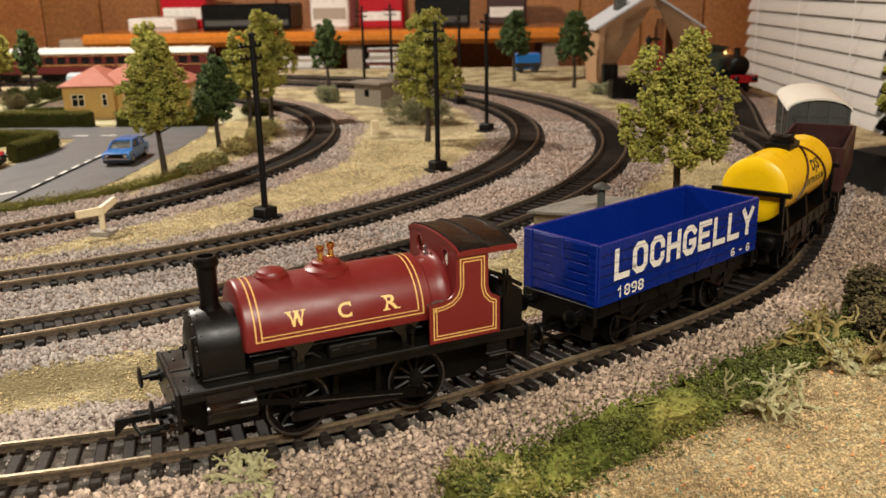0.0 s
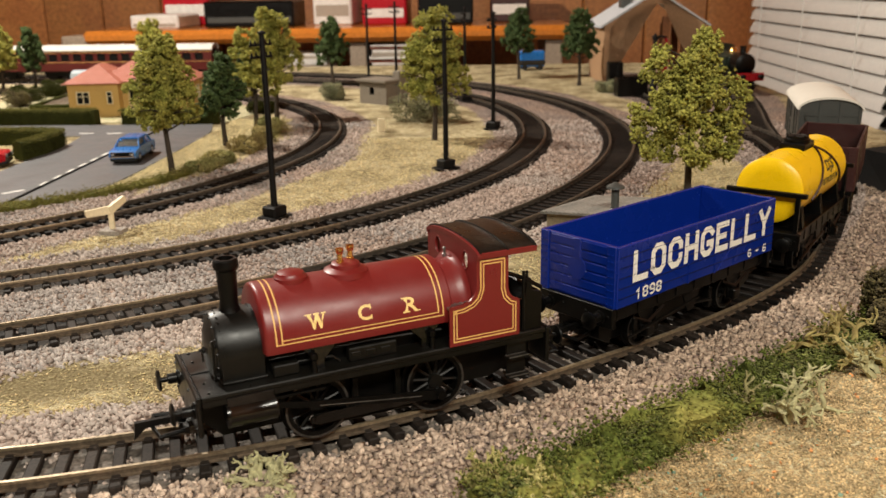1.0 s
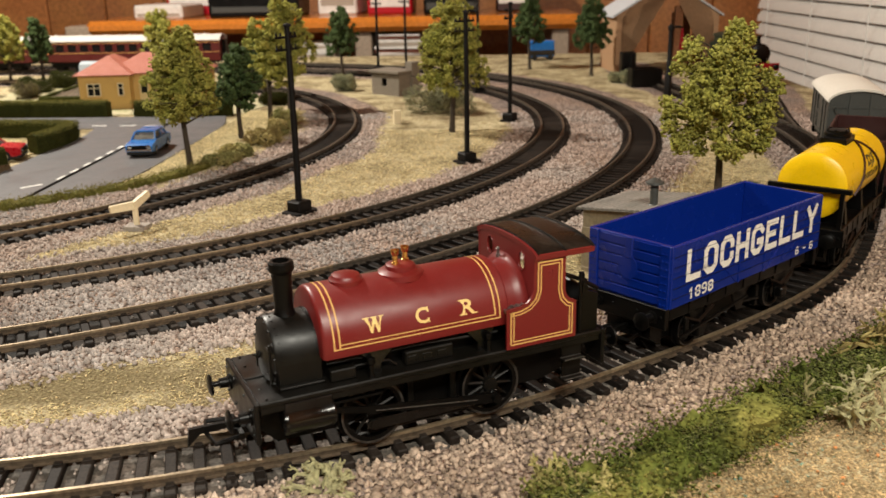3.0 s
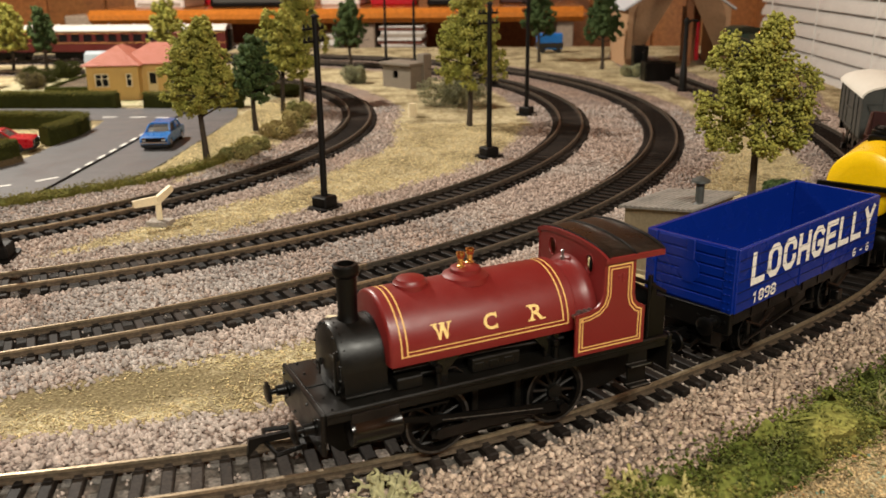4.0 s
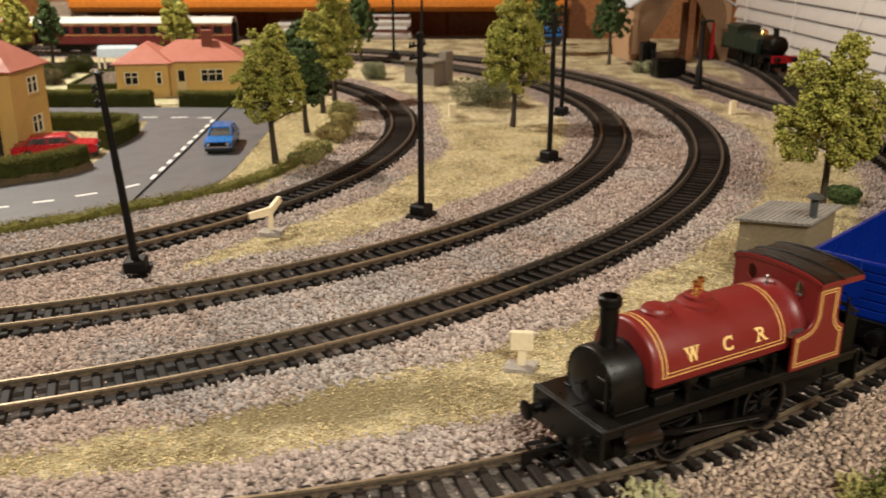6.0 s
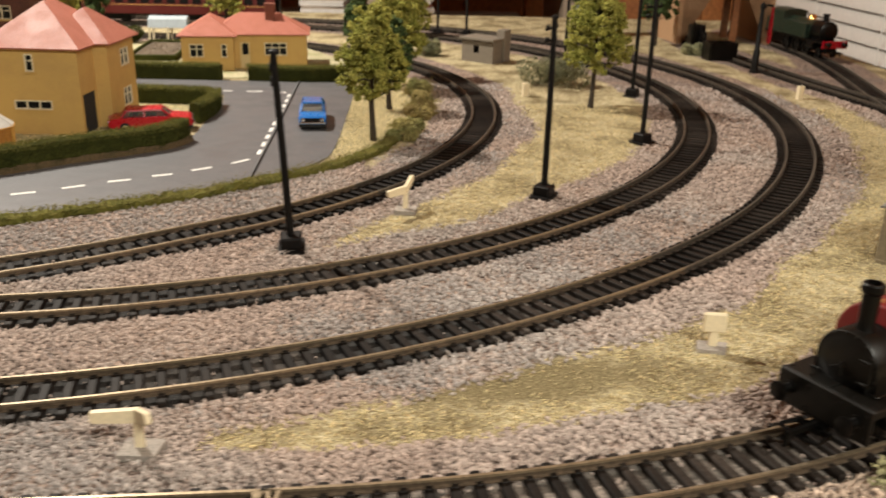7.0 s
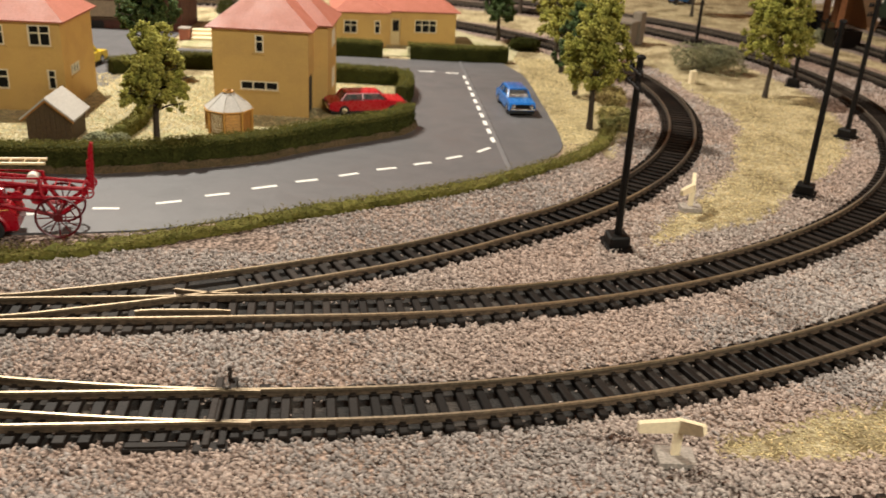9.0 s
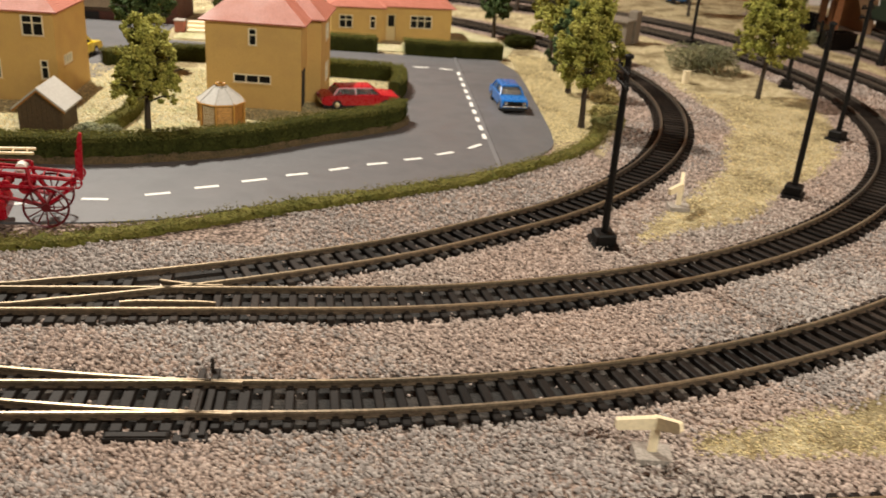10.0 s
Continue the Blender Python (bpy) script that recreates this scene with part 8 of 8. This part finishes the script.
for k in range(3):
    bm = bmesh.new()
    box(bm, -1.9, 1.9, -0.9 + 0.6 * k, 0.9, 0.28 * k, 0.28 * (k + 1), 0.03)
    part("step", bm, M["cream"], ob)
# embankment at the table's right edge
ob = thing("embankment", at(23.4, 52.5, 0, 12), "low tan scattered embankment with a recess painted dark for shade", "embankment")
# mound and block are near black: the hollow's shade painted as colour
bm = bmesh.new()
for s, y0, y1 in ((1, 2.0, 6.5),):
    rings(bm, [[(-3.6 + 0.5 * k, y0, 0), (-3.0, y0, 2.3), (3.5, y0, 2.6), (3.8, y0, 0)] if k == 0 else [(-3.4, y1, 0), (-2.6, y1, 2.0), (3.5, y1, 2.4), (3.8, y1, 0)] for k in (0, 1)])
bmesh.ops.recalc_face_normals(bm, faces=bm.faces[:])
part("mound", bm, M["seam"], ob, "bank painted near black for shade")
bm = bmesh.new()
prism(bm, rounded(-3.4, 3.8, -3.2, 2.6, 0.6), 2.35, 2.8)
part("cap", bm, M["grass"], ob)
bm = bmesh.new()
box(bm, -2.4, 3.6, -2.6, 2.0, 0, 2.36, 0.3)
part("recess", bm, M["seam"], ob, "solid block painted near black for the shade under the cap")

# ---- furniture beyond the table ----
M["orange"] = material("varnished_orange_wood", (0.62, 0.20, 0.03), 0.22, vary=0.15, fine=1.5, coarse=0.2, bump=0.04, coat=0.5)
M["greywood"] = material("bleached_grey_wood", (0.34, 0.26, 0.19), 0.6, vary=0.2, fine=2, coarse=0.3, bump=0.15)
M["paper"] = material("white_paper_and_card", (0.72, 0.68, 0.63), 0.6, vary=0.1, fine=1, coarse=0.2, bump=0.05)
desk = thing("desk", at(-48, 190, 0), "varnished orange wooden desk behind the layout", "desk")
bm = bmesh.new()
box(bm, -34, 62, -12, 20, 1.2, 3.9, 0.9)
part("desk_top", bm, M["orange"], desk)
for x in (-32, 20, 58):
    bm = bmesh.new()
    box(bm, x - 1.6, x + 1.6, -10, 18, -80, 1.2, 0.2)
    part("leg", bm, M["greywood"], desk)
for k, (x0, x1, y0, y1, z0, z1, mat, name, label) in enumerate((
    (-74, -64, 184, 196, 3.9, 6.6, "paper", "paper_stack", "stack of white papers on the desk"),
    (-72, -62, 197, 204, 3.9, 15, "carred", "box_file", "bright red box standing on the desk"),
    (-60, -42, 186, 202, 3.9, 9.0, "black", "amplifier", "flat black electronic box on the desk"),
    (-38, -30, 190, 204, 3.9, 14, "paper", "carton", "white carton standing on the desk"),
    (-28, -19, 188, 200, 3.9, 12, "carred", "box_file", "dark red box standing on the desk"),
    (-17, -6, 186, 202, 3.9, 9.5, "black", "helmet_case", "rounded black case on the desk"),
    (-2, 6, 192, 204, 3.9, 13, "brown", "carton", "dark brown carton on the desk"),
    (-86, -81, 178, 186, -40, 3.0, "greywood", "post", "bleached wooden post beside the desk"),
)):
    ob = thing(name, at((x0 + x1) / 2, (y0 + y1) / 2, z0, 3 * (k % 3) - 3), label, name.split("_")[-1], "things on the desk")
    bm = bmesh.new()
    box(bm, -(x1 - x0) / 2, (x1 - x0) / 2, -(y1 - y0) / 2, (y1 - y0) / 2, 0, z1 - z0, 0.35)
    body = part("body", bm, M[mat], ob)
    bm = bmesh.new()
    box(bm, -(x1 - x0) / 2 + 0.6, (x1 - x0) / 2 - 0.6, -(y1 - y0) / 2 - 0.08, -(y1 - y0) / 2 + 0.2, (z1 - z0) * 0.18, (z1 - z0) * 0.4, 0.05)
    part("front_panel", bm, M["grey"] if mat == "black" else M["paper"] if mat != "paper" else M["wallpaint"], body)


def sheaf(x, y, z, w, d, n, seed, label, mats):
    """A pile of papers, magazines and folders, each a little askew."""
    r = random.Random(seed)
    ob = thing("paper_pile", at(x, y, z), label, "papers", "piles under the desk")
    h = 0.0
    for k in range(n):
        t = r.uniform(0.25, 0.75)
        bm = bmesh.new()
        box(bm, -w / 2, w / 2, -d / 2, d / 2, 0, t, 0.05)
        bmesh.ops.rotate(bm, verts=bm.verts[:], cent=(0, 0, 0), matrix=Matrix.Rotation(r.uniform(-0.08, 0.08), 3, "Z"))
        bmesh.ops.translate(bm, verts=bm.verts[:], vec=(r.uniform(-0.5, 0.5), r.uniform(-0.4, 0.4), h))
        part("folder", bm, M[mats[k % len(mats)]], ob)
        h += t


shelf = thing("low_shelf", at(-48, 190, 0), "bleached wooden shelf under the desk", "shelf")
bm = bmesh.new()
box(bm, -33, 50, -10, 12, -6.6, -5.6, 0.1)
part("board", bm, M["greywood"], shelf)
sheaf(-38.4, 185, -5.6, 8.5, 10, 9, 3, "untidy white paper pile under the desk", ("paper", "wallpaint", "paper"))
sheaf(-21.4, 185, -5.6, 8.5, 10, 12, 4, "pile of brown and white folders under the desk", ("wallpaint", "paper", "brick", "paper"))
sheaf(-75.0, 185, -5.6, 7.0, 10, 9, 5, "pile of grey papers under the desk", ("wallpaint", "paper", "grey"))
sheaf(-58.0, 186, -5.6, 9.0, 10, 5, 6, "low pile of dark folders under the desk", ("brown", "paper", "black"))


# ---- points: tie-bar, check rails and the motor cover ----
def short_rail(pts, parent, z=0.0):
    bm = bmesh.new()
    sweep(bm, [(a, b, z) for a, b in even(smooth_path(pts), 0.3)], RAIL)
    bm.normal_update()
    for f in bm.faces:
        if f.calc_center_median().z > 0.28:
            f.material_index = 2 if f.normal.z > 0.9 else 1
    part("check_rail", bm, [M["rail"], M["railhead"], M["railtop"]], parent, smooth=0.4)


ob = thing("point_crossing", at(0, 0), "brassy check and wing rails where two tracks part", "track", "lengths of track")
short_rail([(-46.2, 33.68), (-45.8, 33.82), (-43.2, 33.97), (-42.8, 33.9)], ob)
short_rail([(-45.2, 35.62), (-44.2, 35.42), (-43.2, 35.32), (-42.8, 35.4)], ob)
ob = thing("point_lever", at(-42.05, 27.9, 0, 3), "black tie-bar and motor cover of a set of points", "track")
for dx in (-0.25, 0.2):
    bm = bmesh.new()
    box(bm, dx - 0.11, dx + 0.11, -1.9, 1.75, 0.02, 0.17, 0.02)
    part("tie_bar", bm, M["sleeper"], ob)
bm = bmesh.new()
box(bm, -2.55, -0.7, -2.02, -1.6, -0.1, 0.1, 0.04)
box(bm, -2.5, -0.75, -1.95, -1.68, 0.09, 0.15, 0.03)
part("motor_cover", bm, M["sleeper"], ob)
bm = bmesh.new()
box(bm, -0.6, 0.4, -2.1, -1.62, -0.1, 0.08, 0.03)
part("foot", bm, M["sleeper"], ob)
bm = bmesh.new()
tube(bm, [(0.05, 1.7, 0.05), (0.05, 1.75, 0.55)], 0.07, 6)
part("lever", bm, M["sleeper"], ob)


# ---- loose scatter ----
def village_side(x, y):
    """True on the village's side of the verge."""
    line = np.interp(x, [-66, -52.7, -48.6, -44.4, -41.0, -36.7, -32.2, -28.8, -25.3, -22.9, -21.6], [37.0, 38.2, 39.7, 42.0, 44.2, 46.5, 49.2, 52.1, 55.5, 59.8, 66])
    return (x < -21.6) & (y > line - 0.2)


def ground_height(x, y):
    a = np.clip(np.searchsorted(xs, x) - 1, 0, nx - 2)
    c = np.clip(np.searchsorted(ys, y) - 1, 0, ny - 2)
    fx, fy = (x - xs[a]) / (xs[a + 1] - xs[a]), (y - ys[c]) / (ys[c + 1] - ys[c])
    return (gz[a, c] * (1 - fx) + gz[a + 1, c] * fx) * (1 - fy) + (gz[a, c + 1] * (1 - fx) + gz[a + 1, c + 1] * fx) * fy


def strewn(n, x0, x1, y0, y1, r):
    return r.uniform(x0, x1, n), r.uniform(y0, y1, n)


UNDER = np.array([(-2.6, 22.6), (0.6, 25.2), (4.0, 27.9), (7.6, 30.8), (12.5, 35), (20, 42.6)])


def front_bank(x, y):
    """True on the near side of the undergrowth."""
    return (x > -3) & (y < np.interp(x, UNDER[:, 0], UNDER[:, 1]))


r = np.random.default_rng(901)
xs_, ys_, sizes = [], [], []
for n, box_, size in ((46000, (-20, 16, 19.5, 40), 0.105), (76000, (-66, -20, 19.5, 40), 0.085), (50000, (-42, 24, 40, 60), 0.09), (15000, (-22, 22, 60, 84), 0.105)):
    x, y = strewn(n, *box_, r)
    d = track_distance(x, y)
    keep = (d > 1.12 + 0.3 * r.random(n)) & (straw(x, y) < r.uniform(0.2, 1.0, n)) & ~village_side(x, y) & ~front_bank(x, y)
    xs_.append(x[keep])
    ys_.append(y[keep])
    sizes.append(np.full(keep.sum(), size))
x, y, size = np.concatenate(xs_), np.concatenate(ys_), np.concatenate(sizes)
z = ground_height(x, y) + r.uniform(-0.02, 0.07, len(x))
front_edge = (np.hypot(x + 28.4, y - 72.2) > 50) & (x > -30) & (y < 60)
patch = np.sin(0.31 * x + 1.7 * np.sin(0.23 * y)) + np.sin(0.27 * y - 0.19 * x + 1.1) + 0.5 * np.sin(0.9 * x + 0.7 * y) + r.normal(size=len(x)) * 0.45
grey = ~front_edge & (patch > np.interp(x, [-60, -43, -35, 0], [-1.1, -0.7, 0.9, 1.5]))
for pick, mat, label in ((grey, "stones_grey", "paler grey patches of loose stone ballast"), (~front_edge & ~grey, "stones", "loose pinkish-grey stone ballast between the tracks"), (front_edge, "stones_brown", "loose brown stone ballast along the front line")):
    v, f = lumps(np.column_stack([x, y, z])[pick], size[pick] * r.uniform(0.75, 1.3, pick.sum()), r, 0.1, 0.42)
    tagged(raw("ballast", v, f, M[mat]), label, "ballast", kind="stuff")

# stray stones between the sleepers
xs_, ys_ = [], []
for key, n in (("front", 2600), ("outer", 500), ("middle", 500), ("inner", 300)):
    p = TRACKS[key]
    p = p[(p[:, 0] > -66) & (p[:, 1] < 62) & (p[:, 0] < 20)]
    k = r.integers(0, len(p), n)
    xs_.append(p[k, 0] + r.uniform(-1.6, 1.6, n))
    ys_.append(p[k, 1] + r.uniform(-1.6, 1.6, n))
x, y = np.concatenate(xs_), np.concatenate(ys_)
v, f = lumps(np.column_stack([x, y, front_lift(x, y) - 0.075 + 0.04 * r.random(len(x))]), 0.075, r, 0.2)
tagged(raw("ballast", v, f, M["stones"]), "stray ballast stones fallen between the sleepers", "ballast", kind="stuff")


def blades(x, y, z, length, width, r):
    """Short tapering three-sided fibres lying about."""
    n = len(x)
    a, tilt = r.uniform(0, TAU, n), r.uniform(-0.1, 0.55, n)
    ln = length * r.uniform(0.5, 1.4, n)
    d = np.stack([np.cos(a) * np.cos(tilt), np.sin(a) * np.cos(tilt), np.sin(tilt)], 1)
    s = np.stack([-np.sin(a), np.cos(a), np.zeros(n)], 1) * width
    base = np.stack([x, y, z], 1)
    v = np.stack([base + s, base - s, base + np.array([0, 0, width * 1.4]), base + d * ln[:, None]], 1)
    f = np.array([(0, 2, 1), (0, 1, 3), (1, 2, 3), (2, 0, 3)])[None] + 4 * np.arange(n)[:, None, None]
    return v.reshape(-1, 3), f.reshape(-1, 3)


xs_, ys_ = [], []
for n, box_ in ((60000, (-30, 20, 24, 50)), (36000, (-22, 14, 50, 75))):
    x, y = strewn(n, *box_, r)
    keep = (straw(x, y) > r.uniform(0.25, 1.0, n)) & (worn(x, y) < r.uniform(0.0, 1.25, n)) & (track_distance(x, y) > 2) & ~village_side(x, y) & ~front_bank(x, y)
    xs_.append(x[keep])
    ys_.append(y[keep])
x, y = np.concatenate(xs_), np.concatenate(ys_)
v, f = blades(x, y, ground_height(x, y) + 0.015, 0.2, 0.021, r)
tagged(raw("dry_grass", v, f, M["fibre"]), "short straw-coloured dry grass fibres strewn between tracks", "grass", kind="stuff")
k = r.random(len(x)) < 0.5
v, f = lumps(np.column_stack([x[k] + 0.1, y[k] + 0.07, ground_height(x[k], y[k]) + 0.02]), 0.05, r, 0.3)
tagged(raw("straw_crumbs", v, f, M["crumb"]), "straw, white and green crumbs of ground scatter", "grass", kind="stuff")
x, y = strewn(26000, -64, -36.5, 50.5, 72.5, r)
keep = y > np.interp(x, [-66, -52.7, -44.7, -36.8], [50.2, 50.8, 54.0, 59.8])
v, f = blades(x[keep], y[keep], np.full(keep.sum(), 0.065), 0.22, 0.03, r)
x, y = strewn(16000, -26.5, -20.6, 54, 86, r)
keep = (village_side(x, y) | ((x > -21.6) & (y > 66))) & (track_distance(x, y) > 2.2) & (x > np.interp(y, [54, 57, 61, 86], [-27, -26.3, -25.9, -25.9]))
v2, f2 = blades(x[keep], y[keep], ground_height(x[keep], y[keep]) + 0.015, 0.22, 0.026, r)
v, f = np.concatenate([v, v2]), np.concatenate([f, f2 + len(v)])
tagged(raw("lawn_grass", v, f, M["fibre"]), "pale straw-green fibres of the garden lawn", "grass", kind="stuff")

# fine scatter of the near bank: brown sawdust, crumbs and a few coloured bits
M["sawdust"] = material("brown_sawdust", (0.56, 0.41, 0.215), 0.95, vary=0.25, fine=4, coarse=0.25, second=(0.36, 0.235, 0.105), blend=(0.5, 0.68), island=0.5, bump=0)
M["bits"] = material("coloured_scatter_bit", (0.22, 0.34, 0.25), 0.9, vary=0.2, fine=4, coarse=2.5, second=(0.62, 0.27, 0.10), blend=(0.48, 0.52), island=0.4, bump=0)
x, y = strewn(90000, -3, 20, 17, 40, r)
keep = front_bank(x, y)
x, y = x[keep], y[keep]
v, f = blades(x, y, ground_height(x, y) + 0.012, 0.1, 0.02, r)
v2, f2 = lumps(np.column_stack([x + 0.1, y + 0.07, ground_height(x + 0.1, y + 0.07) + 0.015]), 0.045, r, 0.3, 0.4)
tagged(raw("bank_scatter", np.concatenate([v, v2]), np.concatenate([f, f2 + len(v)]), M["sawdust"]), "brown sawdust scatter on the near bank", "grass", kind="stuff")
k = r.random(len(x)) < 0.012
v, f = lumps(np.column_stack([x[k], y[k], ground_height(x[k], y[k]) + 0.05]), 0.06, r, 0.3, 0.4)
tagged(raw("scatter_bits", v, f, M["bits"]), "stray green and orange bits in the bank scatter", "grass", kind="stuff")

# tufts over the trackside undergrowth
q = even(smooth_path([tuple(p) for p in UNDER]), 0.1)
k = r.integers(0, len(q) - 1, 9000)
d = np.gradient(q, axis=0)
d /= np.linalg.norm(d, axis=1)[:, None]
side = r.normal(size=len(k)) * 0.5
p = q[k] + np.stack([d[k][:, 1], -d[k][:, 0]], 1) * side[:, None]
v, f = blades(p[:, 0], p[:, 1], ground_height(p[:, 0], p[:, 1]) + 0.42 * np.exp(-side ** 2) + r.uniform(-0.05, 0.1, len(k)), 0.22, 0.03, r)
tagged(raw("tuft", v, f, M["tuft"]), "short yellow-green tufts over the trackside undergrowth", "grass", kind="stuff")
